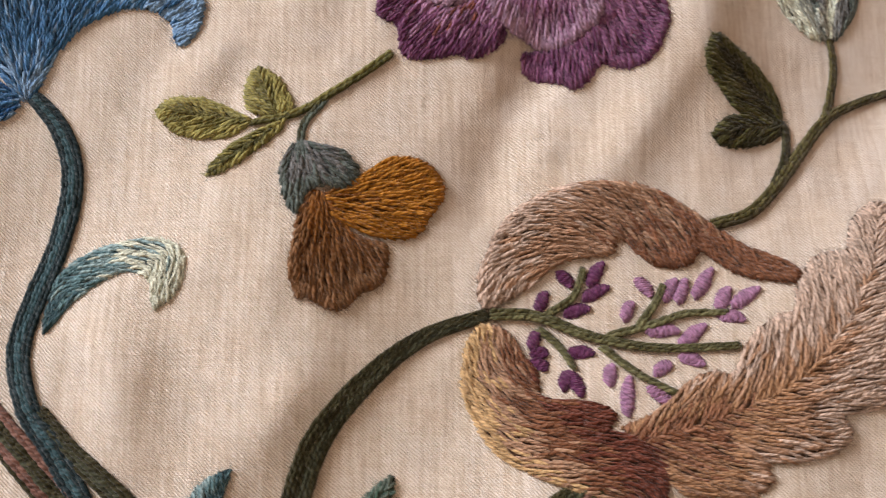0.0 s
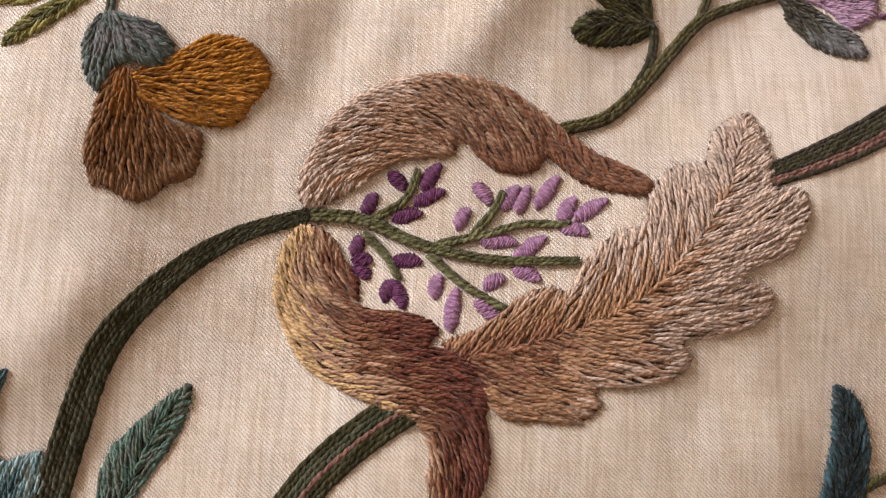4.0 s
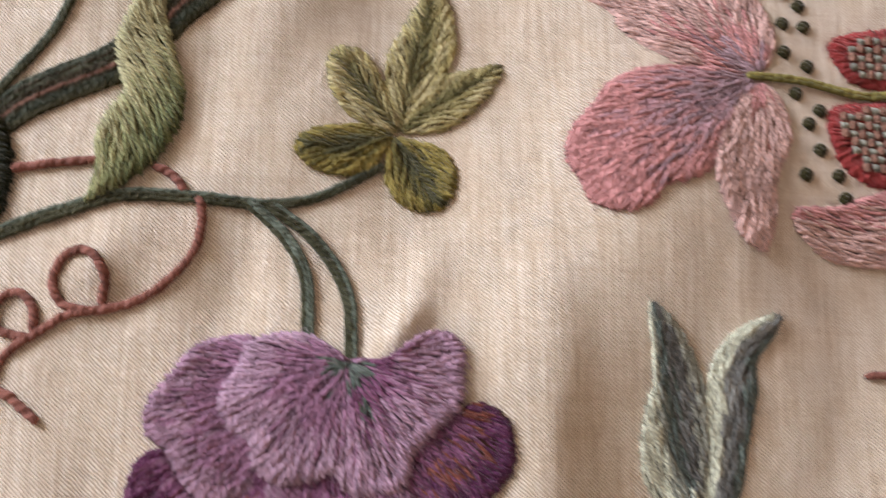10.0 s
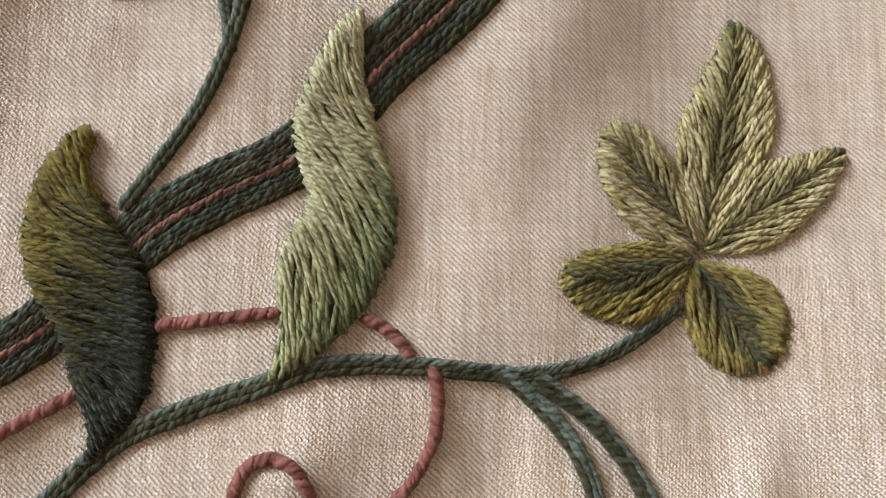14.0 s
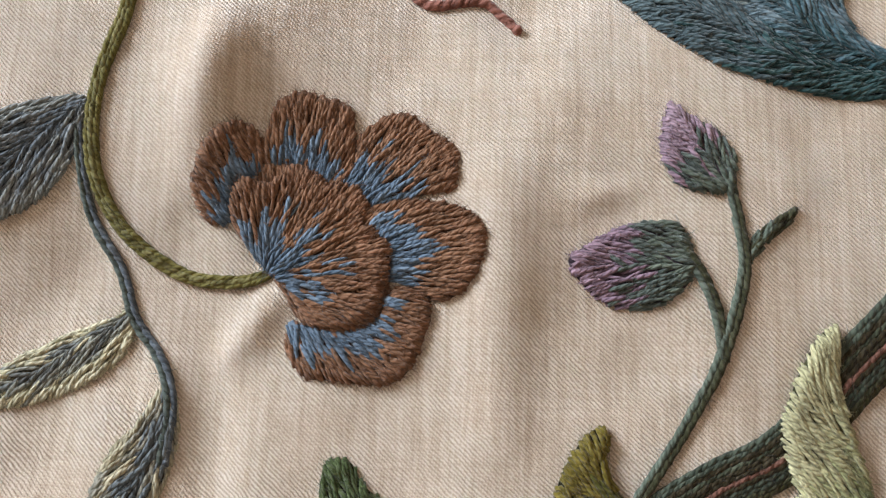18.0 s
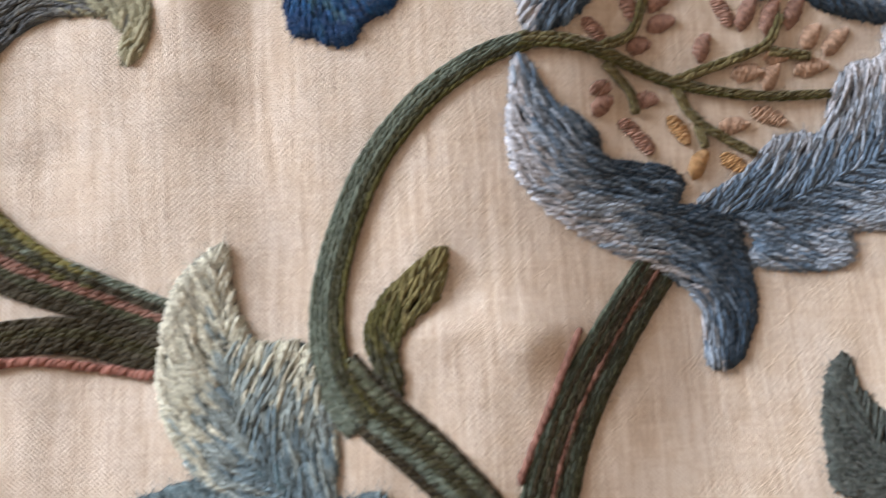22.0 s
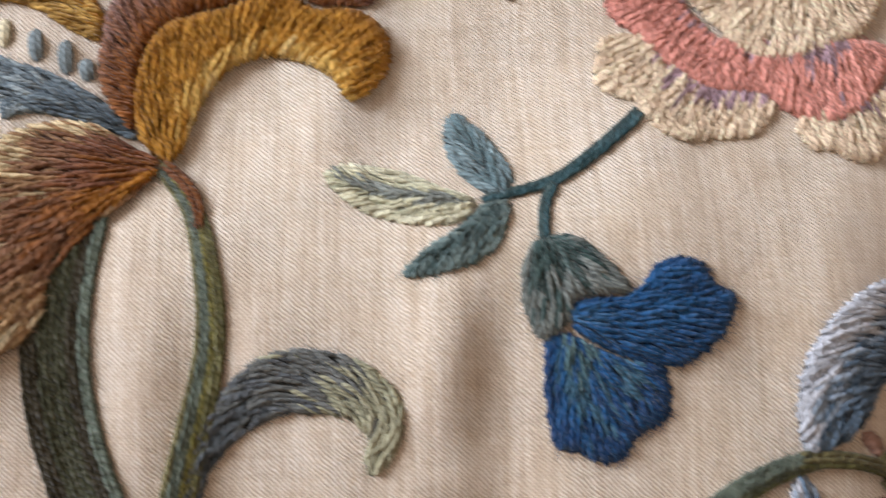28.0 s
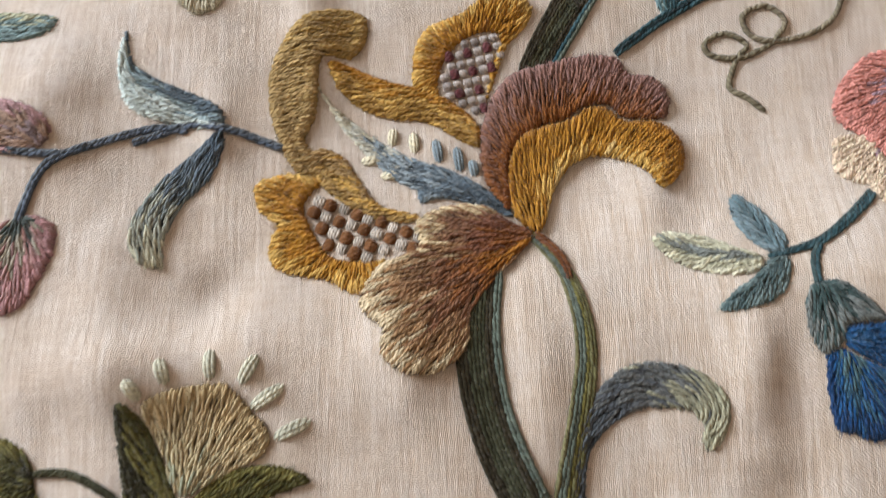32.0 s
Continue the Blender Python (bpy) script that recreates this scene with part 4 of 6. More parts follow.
# ---- purple flower, dark leaves, tulip bud and sepal flower ----
f = thing("embroidered_flower", "large purple and mauve wool flower with layered petals", "flower")
C = (40.8, 160.4)
satin(f, "heart", [(16.5, 155.1), (29.3, 159.6), (49.6, 158.2), (67.1, 151.1), (70.2, 135.6), (62.1, 123.1), (50.9, 117.4), (33.8, 118.5), (19.7, 125.4), (12.0, 136.5)], ("fan", C), [PLUM, PLUM], pieces=10)
satins(f, [
    ("petal", [(18.5, 165.5), (10.9, 167.4), (2.7, 164.5), (-2.3, 157.8), (-7.4, 150.5), (-7.2, 143.3), (-2.3, 139.1), (1.7, 132.2), (8.4, 126.7), (15.3, 128.1), (20.1, 132.3), (18.7, 143.6), (13.9, 150.7)], ("fan", C), [PLUM, MAUVE, MAUVE, LILAC], dict(lift=0.6, span=(0.4, 1))),
    ("petal", [(-2.4, 139.8), (-9.1, 136.3), (-11.3, 125.1), (-5.2, 121.0), (-3.9, 112.9), (2.5, 110.2), (13.4, 111.6), (17.7, 110.3), (25.7, 114.4), (28.3, 121.3), (23.2, 126.1), (20.8, 131.0), (12.6, 127.4), (6.9, 128.0), (1.6, 133.6)], ("fan", C), [RUST, MAUVE, PLUM, PLUM_D], dict(span=(0.55, 1), mix=0.7)),
    ("petal", [(33.8, 114.5), (33.2, 108.9), (36.9, 105.4), (43.4, 103.8), (48.1, 101.4), (53.0, 103.7), (56.4, 108.6), (59.9, 107.9), (65.7, 107.2), (71.4, 110.0), (75.5, 116.8), (76.6, 125.2), (70.5, 134.0), (58.8, 134.1), (55.1, 122.7), (43.3, 115.9)], ("fan", (42.8, 158.0)), [RUST, PLUM, (146, 96, 128), PLUM, PLUM_D, PLUM], dict(span=(0.5, 1), mix=0.7)),
    ("petal", [(66.9, 144.6), (68.0, 149.2), (72.3, 150.8), (78.3, 148.5), (80.8, 143.0), (80.7, 135.5), (76.4, 129.6), (70.8, 126.7), (62.0, 129.7), (58.8, 134.8)], ("fan", (46.8, 155.5)), [RUST, PLUM, RUST, PLUM_D, (92, 42, 80)], dict(span=(0.5, 1), lift=0.2, mix=0.6)),
    ("petal", [(22.2, 131.7), (32.2, 131.1), (40.7, 129.8), (54.9, 130.6), (57.2, 123.0), (50.9, 117.4), (45.3, 114.5), (39.5, 114.3), (33.8, 117.1), (26.9, 121.3), (22.8, 125.4)], ("fan", C), [PLUM, MAUVE, LILAC], dict(lift=1.0, span=(0.6, 1))),
    ("petal", [(40.9, 159.7), (36.2, 164.1), (30.2, 167.8), (22.8, 167.7), (15.5, 165.6), (13.1, 159.5), (9.5, 152.1), (11.5, 145.0), (17.4, 140.8), (18.5, 135.1), (25.1, 131.0), (32.2, 131.8), (37.8, 133.6), (41.0, 130.5), (41.6, 143.8)], ("fan", C), [GREY_G, MAUVE, MAUVE, LILAC, (190, 156, 180)], dict(lift=1.7)),
    ("petal", [(40.9, 159.7), (49.5, 161.1), (58.0, 167.2), (64.5, 168.6), (69.0, 164.4), (69.1, 155.5), (68.5, 149.7), (63.0, 144.0), (57.5, 138.3), (55.1, 130.6), (47.9, 128.5), (42.1, 129.1), (40.3, 142.4)], ("fan", C), [GREY_G, PLUM, MAUVE, LILAC, (186, 150, 176)], dict(lift=1.8)),
])
f = thing("embroidered_vine", "twin grey-green wool stems of the purple flower", "stem")
rows_along(f, "stem", [(13.0, 203.2), (23.3, 193.3), (29.2, 182.4), (30.6, 166.3)], (2.8, 3.0, 2.8), [STEM_L, STEM])
rows_along(f, "stem", [(19.0, 201.9), (31.5, 192.0), (39.8, 178.0), (41.5, 160.4)], (2.8, 3.0, 2.8), [STEM_L, STEM, STEM], lift=0.2)
f = thing("embroidered_branch", "thin dark brown-green wool branch with two leaves", "branch")
rows_along(f, "stem", [(86.4, 59.7), (98.4, 63.5), (107.4, 71.8), (116.6, 83.2), (126.1, 94.3), (137.7, 100.5), (150.9, 105.3)], (3.2, 3.4, 3.4, 3.2, 2.4, 2.0), [(82, 76, 42), (68, 60, 36)])
rows_along(f, "stem", [(124.8, 92.8), (128.1, 101.1), (130.4, 111.7), (130.2, 121.6)], (2.6, 2.2, 1.9), [(82, 76, 42), (68, 60, 36)])
rows_along(f, "stem", [(106.1, 71.1), (111.1, 80.3), (112.8, 88.9), (111.8, 93.3)], (2.2, 2.2, 1.8), [OLIVE_D, STEM_D])
satins(f, [
    ("leaf", [(89.1, 117.4), (94.3, 117.2), (101.3, 113.0), (107.7, 107.7), (111.5, 100.6), (112.6, 93.3), (107.6, 93.2), (100.5, 94.4), (94.8, 97.1), (91.3, 102.4), (87.6, 106.3), (86.6, 111.5)], ("rib", [(112.2, 92.6), (100.1, 105.8), (89.8, 117.2)], 28), [OLIVE_D, OLIVE, OLIVE], dict(by="line")),
    ("leaf", [(112.6, 93.3), (111.3, 88.9), (106.6, 85.9), (98.3, 83.7), (91.3, 84.3), (89.0, 87.7), (90.9, 91.3), (96.3, 94.0), (104.7, 94.5)], ("rib", [(112.2, 92.6), (89.4, 87.8)], 28), [OLIVE_D, OLIVE, OLIVE_D], dict(by="line", length=6)),
])
f = thing("embroidered_flower", "small lilac wool flower between grey-green sepals", "flower")
satins(f, [
    ("petal", [(155.3, 105.4), (162.8, 109.3), (169.9, 119.0), (175.8, 114.3), (177.7, 106.5), (177.4, 100.3), (171.2, 94.9), (166.9, 97.1), (162.7, 101.6)], ("fan", (152.4, 105.3)), [LILAC, LILAC, LILAC]),
    ("sepal", [(150.1, 105.7), (150.2, 112.2), (155.5, 120.1), (161.6, 125.1), (168.6, 127.7), (174.0, 127.1), (172.2, 120.6), (166.0, 114.1), (159.8, 108.5), (153.8, 105.3)], ("rib", [(150.6, 105.3), (173.2, 126.8)], 20), [(56, 48, 30), (64, 58, 42), (98, 100, 92), (116, 120, 114)], dict(by=((150.1, 106.0), (174.0, 127.1)), lift=0.3)),
    ("sepal", [(150.1, 104.5), (155.3, 103.8), (161.2, 100.8), (166.9, 95.6), (171.1, 92.6), (172.6, 86.4), (165.0, 85.9), (157.9, 88.7), (153.0, 93.9), (150.8, 98.4)], ("rib", [(150.6, 104.8), (172.3, 86.7)], 20), [(56, 48, 30), (64, 58, 42), (98, 98, 94), (120, 120, 118)], dict(by=((150.1, 106.0), (172.3, 86.7)), lift=0.3)),
    ("stamen", [(175.8, 113.5), (179.1, 119.2), (184.8, 125.6), (188.3, 126.0), (187.4, 121.9), (182.8, 116.9)], ("straight", (12.2, 12.4)), [PLUM, PLUM_D], dict(by=((175.8, 113.5), (188.0, 126.0)), length=6)),
    ("stamen", [(177.8, 107.8), (184.8, 110.6), (192.0, 116.0), (195.8, 115.7), (194.8, 112.4), (186.9, 109.1)], ("straight", (18.0, 7.1)), [PLUM, PLUM_D], dict(by=((177.8, 107.8), (195.8, 114.9)), length=6)),
    ("stamen", [(177.4, 99.5), (185.0, 102.0), (191.2, 104.1), (195.6, 103.0), (193.8, 99.1), (186.2, 98.2)], ("straight", (18.2, 2.7)), [PLUM, MAUVE], dict(by=((177.4, 99.5), (195.5, 102.2)), length=6)),
])
f = thing("embroidered_bud", "grey and pale green wool tulip bud on a thin stem", "bud")
satins(f, [
    ("petal", [(116.4, 176.9), (122.6, 173.2), (126.6, 167.1), (129.8, 159.5), (131.1, 150.2), (131.3, 139.3), (130.0, 128.5), (129.9, 121.1), (124.0, 121.3), (117.1, 127.7), (113.5, 136.6), (114.3, 148.9), (117.0, 156.9), (116.7, 168.0)], ("slant", [(128.4, 121.0), (122.0, 140.2), (117.2, 176.2)], 6), [GREY_L, GREY, GREY_G, (150, 156, 146), MINT, MINT], dict(by="side", mix=0.28)),
    ("petal", [(130.8, 150.2), (132.8, 161.3), (138.1, 169.0), (145.9, 173.5), (152.6, 174.7), (149.9, 168.7), (145.2, 162.5), (143.8, 151.2), (140.9, 138.4), (138.8, 128.9), (132.9, 121.2), (129.9, 121.1), (129.7, 130.0), (131.0, 139.3)], ("slant", [(131.4, 121.2), (135.5, 142.7), (139.0, 163.5), (151.9, 173.8)], 6), [GREY_G, GREY, (134, 136, 132), MINT, MINT], dict(by="side", mix=0.28)),
    ("vein", [(125.9, 131.3), (127.9, 128.3), (128.6, 124.6), (126.8, 126.0)], ("straight", (2.7, -6.7)), [MINT, GREY_L], dict(by=((125.9, 131.3), (128.6, 124.6)), lift=1.2, length=4)),
])
f = thing("embroidered_leaf", "cream and grey wool leaf curling from a branch", "leaf")
satins(f, [
    ("base", [(197.5, 75.4), (210.6, 73.1), (219.8, 74.1), (230.8, 77.4), (240.9, 84.9), (246.5, 92.5), (249.1, 100.2), (238.7, 103.2), (226.3, 96.7), (223.4, 89.1), (219.2, 82.3), (209.7, 77.8)], ("slant", [(197.5, 75.1), (217.1, 77.2), (232.1, 87.8), (238.3, 100.1)], 10), [GREY_G, GREY, GREY], dict(by="len")),
    ("blade", [(229.9, 160.6), (233.5, 153.0), (235.3, 146.1), (242.6, 146.2), (246.0, 141.1), (246.3, 130.1), (252.8, 126.0), (254.5, 116.2), (250.1, 101.8), (243.9, 95.5), (236.2, 95.4), (227.3, 98.3), (222.0, 106.0), (214.4, 107.4), (213.6, 113.7), (215.8, 120.3), (210.8, 125.1), (210.4, 135.2), (214.4, 149.0), (220.6, 156.1)], ("rib", [(237.7, 95.4), (238.4, 106.3), (236.2, 119.2), (231.7, 134.1), (228.1, 158.0)], 38), [GREY, (176, 180, 166), (226, 224, 196), (232, 228, 200), (232, 228, 200)], dict(by="line", lift=0.4)),
])
f = thing("embroidered_tendril", "dusty rose wool tendril with one small loop", "tendril")
rows_along(f, "strand", [(175.7, 159.7), (186.4, 160.5), (192.4, 166.9), (198.5, 176.9), (210.4, 182.6), (222.1, 185.5), (233.5, 181.3), (240.3, 170.2), (241.5, 156.5), (239.8, 147.9)], (1.9, 1.9), [TENDRIL], width=0.95)
rows_along(f, "strand", [(207.9, 181.7), (205.1, 174.6), (208.9, 166.9), (214.9, 171.4), (212.0, 180.9)], (1.9, 1.9), [TENDRIL], width=0.9)
f = thing("embroidered_branch", "dark olive wool branch curving past the pink flower", "branch")
rows_along(f, "stem", [(242.1, 144.5), (247.1, 161.7), (250.3, 177.1)] + [(249.0, 191.1), (242.8, 208.7), (231.3, 225.8), (216.7, 240.5)], (6.5, 6.5, 6), [STEM_D, OLIVE_D, STEM_D], lift=-0.2)
rows_along(f, "stem", [(250.4, 168.5), (257.9, 183.2), (264.3, 198.4)], (3.5, 3.5), [STEM_D, STEM])
f = thing("embroidered_blossom", "blue wool petal with a greenish heart", "petal")
satins(f, [("petal", [(181.9, 51.2), (184.8, 49.2), (194.1, 48.4), (207.1, 48.6), (216.8, 44.9), (221.3, 34.9), (218.4, 24.6), (211.0, 15.6), (199.9, 14.4), (190.3, 17.5), (182.4, 25.5), (178.7, 35.1), (179.0, 43.7)], ("fan", (209.4, 15.6)), [OLIVE, BLUE_D, BLUE, BLUE, BLUE_L])])
rows_along(f, "stem", [(201.2, 76.9), (213.5, 77.4), (226.8, 78.2)], (1.9, 1.9), [STEM_L, STEM])

# ---- pink flower with checked cups ----
f = thing("embroidered_flower", "rose-pink wool flower with dark seeds and checked red cups", "flower")
C = (152.1, 241.0)
satins(f, [
    ("petal", [(103.4, 266.9), (110.4, 270.1), (122.9, 274.3), (137.3, 277.9), (148.2, 276.4), (153.8, 268.0), (157.6, 258.0), (157.5, 249.6), (151.7, 241.8), (144.6, 242.5), (133.8, 243.4), (127.2, 245.0), (122.3, 248.4), (113.9, 254.6), (111.3, 260.7)], ("fan", C), [GREYPINK, PINK, PINK_L, PINK_L]),
    ("petal", [(150.7, 240.1), (143.1, 242.9), (129.3, 243.3), (118.8, 242.5), (109.8, 238.7), (103.5, 230.8), (97.4, 223.2), (96.2, 215.3), (99.3, 208.9), (101.7, 202.8), (108.3, 199.6), (116.6, 200.9), (121.9, 206.7), (128.4, 208.3), (134.8, 213.0), (142.9, 229.0)], ("fan", C), [GREYPINK, GREYPINK, (190, 146, 154), PINK, PINK], dict(lift=0.3, mix=0.7)),
    ("petal", [(150.6, 239.3), (155.3, 238.0), (158.7, 231.8), (159.3, 222.3), (153.8, 211.1), (151.8, 199.1), (148.8, 191.0), (142.5, 192.8), (138.3, 199.8), (135.1, 208.5), (135.1, 216.0), (140.3, 227.2), (146.9, 235.7)], ("fan", C), [PINK, PINK_L, PINK_L, PINK_L], dict(lift=0.5)),
    ("petal", [(157.1, 201.2), (160.7, 204.3), (169.5, 204.7), (178.4, 207.6), (187.3, 210.2), (197.9, 212.5), (200.1, 221.6), (203.9, 229.0), (224.9, 233.2), (225.7, 220.3), (219.8, 207.6), (207.3, 196.8), (193.3, 190.2), (181.1, 188.5), (168.9, 189.9), (160.4, 194.8)], ("slant", [(158.8, 199.7), (181.5, 197.3), (207.8, 205.7), (224.4, 225.7)], -12), [PINK_L, PINK_L, PINK], dict(by="side", lift=0.3)),
    ("cup_rim", [(171.6, 232.3), (182.2, 236.5), (199.3, 238.2), (209.6, 241.1), (207.5, 232.5), (201.3, 224.0), (199.3, 214.8), (189.8, 210.6), (180.3, 211.7), (172.7, 219.0)], ("fan", (188.6, 225.1)), [RED, RED]),
    ("cup_rim", [(175.2, 254.8), (190.0, 259.2), (207.8, 256.5), (208.1, 246.1), (196.0, 240.6), (182.4, 241.6), (176.6, 246.3)], ("fan", (191.3, 250.6)), [RED, RED]),
])
lattice(f, [(175.3, 230.9), (182.1, 233.6), (199.2, 235.3), (205.2, 236.7), (203.3, 232.4), (198.0, 225.5), (196.0, 216.3), (189.9, 213.9), (182.2, 214.8), (176.7, 221.0)], 2.5, DUSTY, GREY_L, lift=1.5)
lattice(f, [(179.1, 253.4), (189.9, 256.6), (204.3, 253.8), (204.5, 247.7), (196.2, 243.6), (183.4, 244.2), (180.0, 247.4)], 2.5, DUSTY, GREY_L, lift=1.5)
rows_along(f, "stalk", [(147.9, 241.2), (165.0, 241.0), (182.3, 238.2), (199.4, 240.4), (216.5, 244.3)], (1.9, 2.2, 1.9), [OLIVE_L, OLIVE_M], lift=0.6)
for p in [(160.9, 259.0), (167.4, 258.5), (160.3, 249.8), (167.2, 246.1), (161.2, 269.2), (166.4, 265.1), (162.6, 237.2), (169.3, 232.6), (165.5, 228.3), (168.0, 220.7), (162.8, 213.1)] + [(172.8, 213.5), (174.3, 207.1)]:
    stitch(f, "seed", (p[0] - 1.7, p[1] + 1.1), (p[0] + 1.7, p[1] - 1.1), OLIVE_D, width=1.9, strands=3)

# ---- twisted leaves on the great branch, five-lobed leaf ----
f = thing("embroidered_branch", "great dark wool branch of many rows with rose lines", "branch")
rows_along(f, "stem", [(-90.5, 195.4), (-72.9, 205.3), (-63.0, 212.9), (-50.0, 226.1), (-37.3, 234.1), (-22.2, 242.4)] + [(-8.8, 258.3), (8.1, 275.5), (16.5, 292.4), (20.1, 309.9)] + [(22.7, 329.0), (25.2, 344.8), (31.7, 362.5), (41.5, 378.3), (55.4, 396.2)], (9.5, 10, 10.5, 11, 11, 12, 13.5, 14, 13.6, 12.5, 11, 10, 9.2), [(76, 86, 74), STEM_D, (72, 78, 62), STEM_D, PINK_LINE, STEM_D, (64, 72, 60), STEM, OLIVE_D], lift=-0.2)
rows_along(f, "stem", [(20.8, 327.1), (14.5, 341.6), (2.2, 356.0), (-10.3, 367.7), (-16.5, 376.6)], (8, 9.5, 11, 11, 9), [STEM_D, STEM_L, STEM, OLIVE_D, (86, 92, 74), STEM_D], lift=-0.1)
rows_along(f, "stem", [(19.6, 350.4), (25.0, 361.5), (31.2, 374.1), (35.2, 381.8)], (1.6, 1.6), [(136, 98, 88)], width=0.7)
rows_along(f, "stem", [(-52.8, 387.9), (-71.7, 395.7), (-87.1, 401.8), (-103.8, 412.2)] + [(-107.0, 417.0)] + [(-113.7, 432.9)], (9, 11, 13, 13, 13), [STEM_D, STEM, PINK_LINE, STEM_D, STEM_L], lift=0.0)
rows_along(f, "stem", [(-111.7, 429.9), (-114.0, 433.5), (-120.1, 447.3), (-124.3, 462.6), (-125.6, 479.2), (-124.2, 494.8), (-121.7, 502.9), (-116.5, 508.4)], (13, 13.5, 13.5, 13, 8), [STEM_D, STEM, STEM, STEM_D, STEM_L], lift=0.05)
rows_along(f, "stem", [(-69.1, 397.2), (-82.2, 404.3), (-95.2, 415.4)] + [(-102.5, 427.3)], (4, 5, 5.8, 6.5), [OLIVE, STEM, OLIVE_M], lift=0.2)
rows_along(f, "stem", [(-54.4, 380.7), (-73.2, 386.4), (-89.9, 386.7), (-110.4, 383.4), (-127.5, 377.1)], (8, 8, 7.5, 6.5, 4.5), [STEM_D, OLIVE_D, STEM_D], lift=0.0)
f = thing("embroidered_leaf", "dark olive wool leaf twisted round the great branch", "leaf")
satins(f, [("blade", [(-60.3, 246.0), (-59.0, 242.2), (-59.8, 238.3), (-57.3, 232.7), (-53.2, 226.1), (-49.1, 220.6), (-47.2, 214.1), (-46.8, 206.6), (-47.9, 198.1), (-51.2, 192.9), (-55.1, 188.7), (-59.6, 185.6), (-57.8, 190.8), (-59.2, 196.0), (-61.7, 202.2), (-63.7, 208.6), (-67.9, 215.0), (-70.4, 220.4), (-71.4, 227.0), (-69.8, 234.8), (-67.0, 240.4), (-64.0, 244.4)], ("slant", [(-60.3, 245.6), (-64.2, 231.5), (-57.8, 214.0), (-53.3, 201.2), (-58.1, 186.7)], 46), [(120, 108, 46), (92, 90, 40), (64, 66, 30), (48, 52, 26), (38, 44, 28)], dict(by=((-70.2, 224.8), (-47.1, 211.9)), puff=1.6, lift=1.0, length=9))])
f = thing("embroidered_leaf", "pale green wool leaf twisted round the great branch", "leaf")
satins(f, [("blade", [(-11.5, 268.6), (-12.0, 262.5), (-11.3, 254.4), (-8.4, 245.4), (-5.4, 235.2), (-5.3, 225.9), (-8.5, 216.8), (-12.2, 211.2), (-18.0, 205.7), (-23.2, 202.4), (-27.6, 200.1), (-26.0, 205.6), (-25.7, 212.1), (-26.5, 219.8), (-25.1, 226.5), (-21.4, 232.7), (-23.2, 238.9), (-24.5, 245.8), (-22.5, 253.9), (-19.3, 261.0), (-16.0, 266.4)], ("slant", [(-11.5, 268.4), (-16.9, 253.0), (-14.3, 235.8), (-15.1, 221.1), (-21.3, 207.8), (-27.6, 200.3)], 34), [(198, 196, 154), (186, 186, 142), (166, 170, 124), (138, 146, 102), (98, 110, 72)], dict(by=((-25.2, 232.1), (-5.2, 221.3)), puff=1.7, lift=1.0, length=9))])
f = thing("embroidered_tendril", "dusty rose wool tendril with two round loops", "tendril")
for p in ([(-48.0, 210.1), (-36.4, 211.5), (-25.2, 212.7)], [(-11.6, 212.3), (-6.1, 209.1), (-2.6, 204.5)], [(-59.9, 198.6), (-68.9, 193.9), (-82.5, 185.7)], [(0.8, 203.9), (1.9, 199.8), (1.6, 191.8), (-2.2, 184.0), (-9.1, 177.1), (-17.8, 173.5), (-27.8, 171.8), (-35.2, 167.0)] + [(-42.0, 162.2), (-44.7, 154.8), (-39.7, 151.6), (-32.5, 145.7)], [(-20.4, 173.5), (-19.8, 181.6), (-23.7, 187.3), (-29.7, 186.9), (-32.6, 181.2), (-30.4, 174.9), (-23.5, 172.6)], [(-36.4, 167.0), (-36.7, 173.2), (-41.4, 177.6), (-46.2, 174.6), (-45.2, 168.4), (-37.6, 166.0)]):
    rows_along(f, "strand", p, (2, 2), [TENDRIL], width=1.0)
f = thing("embroidered_vine", "long slate-green wool stem below the branch", "stem")
rows_along(f, "stem", [(-84.1, 163.6), (-73.8, 171.1), (-67.0, 177.4)] + [(-54.2, 189.7), (-43.0, 195.0), (-30.6, 199.2), (-19.0, 203.0), (-6.1, 203.6), (7.1, 202.6), (18.2, 201.9), (29.5, 203.9), (38.9, 208.5), (48.2, 214.9)], (3.8, 3.8, 3.8, 3.2, 2.6, 2.2), [STEM_L, STEM, STEM])
f = thing("embroidered_leaf", "five-lobed green and olive wool leaf with dark heart", "leaf")
for o, r in (([(52.3, 225.6), (48.5, 237.9), (48.8, 248.8), (52.7, 257.5), (56.6, 265.0), (60.1, 271.1), (65.4, 266.6), (67.6, 259.2), (68.3, 250.6), (65.2, 243.2), (58.2, 235.8), (54.3, 228.6)], [(52.9, 225.6), (58.1, 250.4), (60.3, 270.7)]),
             ([(52.9, 225.6), (57.0, 234.6), (62.1, 242.0), (70.6, 243.9), (81.2, 245.6), (79.0, 238.3), (74.6, 232.3), (67.3, 226.3), (60.1, 224.5)], [(52.3, 225.6), (66.6, 235.4), (80.6, 244.8)]),
             ([(51.7, 224.4), (42.1, 227.0), (36.2, 231.5), (32.7, 237.3), (31.8, 243.1), (34.1, 249.0), (40.2, 249.6), (45.0, 245.6), (48.5, 237.9), (51.9, 230.9)], [(52.3, 224.7), (42.4, 237.7), (34.7, 248.0)])):
    satin(f, "lobe", o, ("rib", r, 20), [(104, 100, 62), (152, 144, 98), (180, 170, 122), (192, 182, 138), (180, 168, 114)], by="line", puff=1.25, length=8)
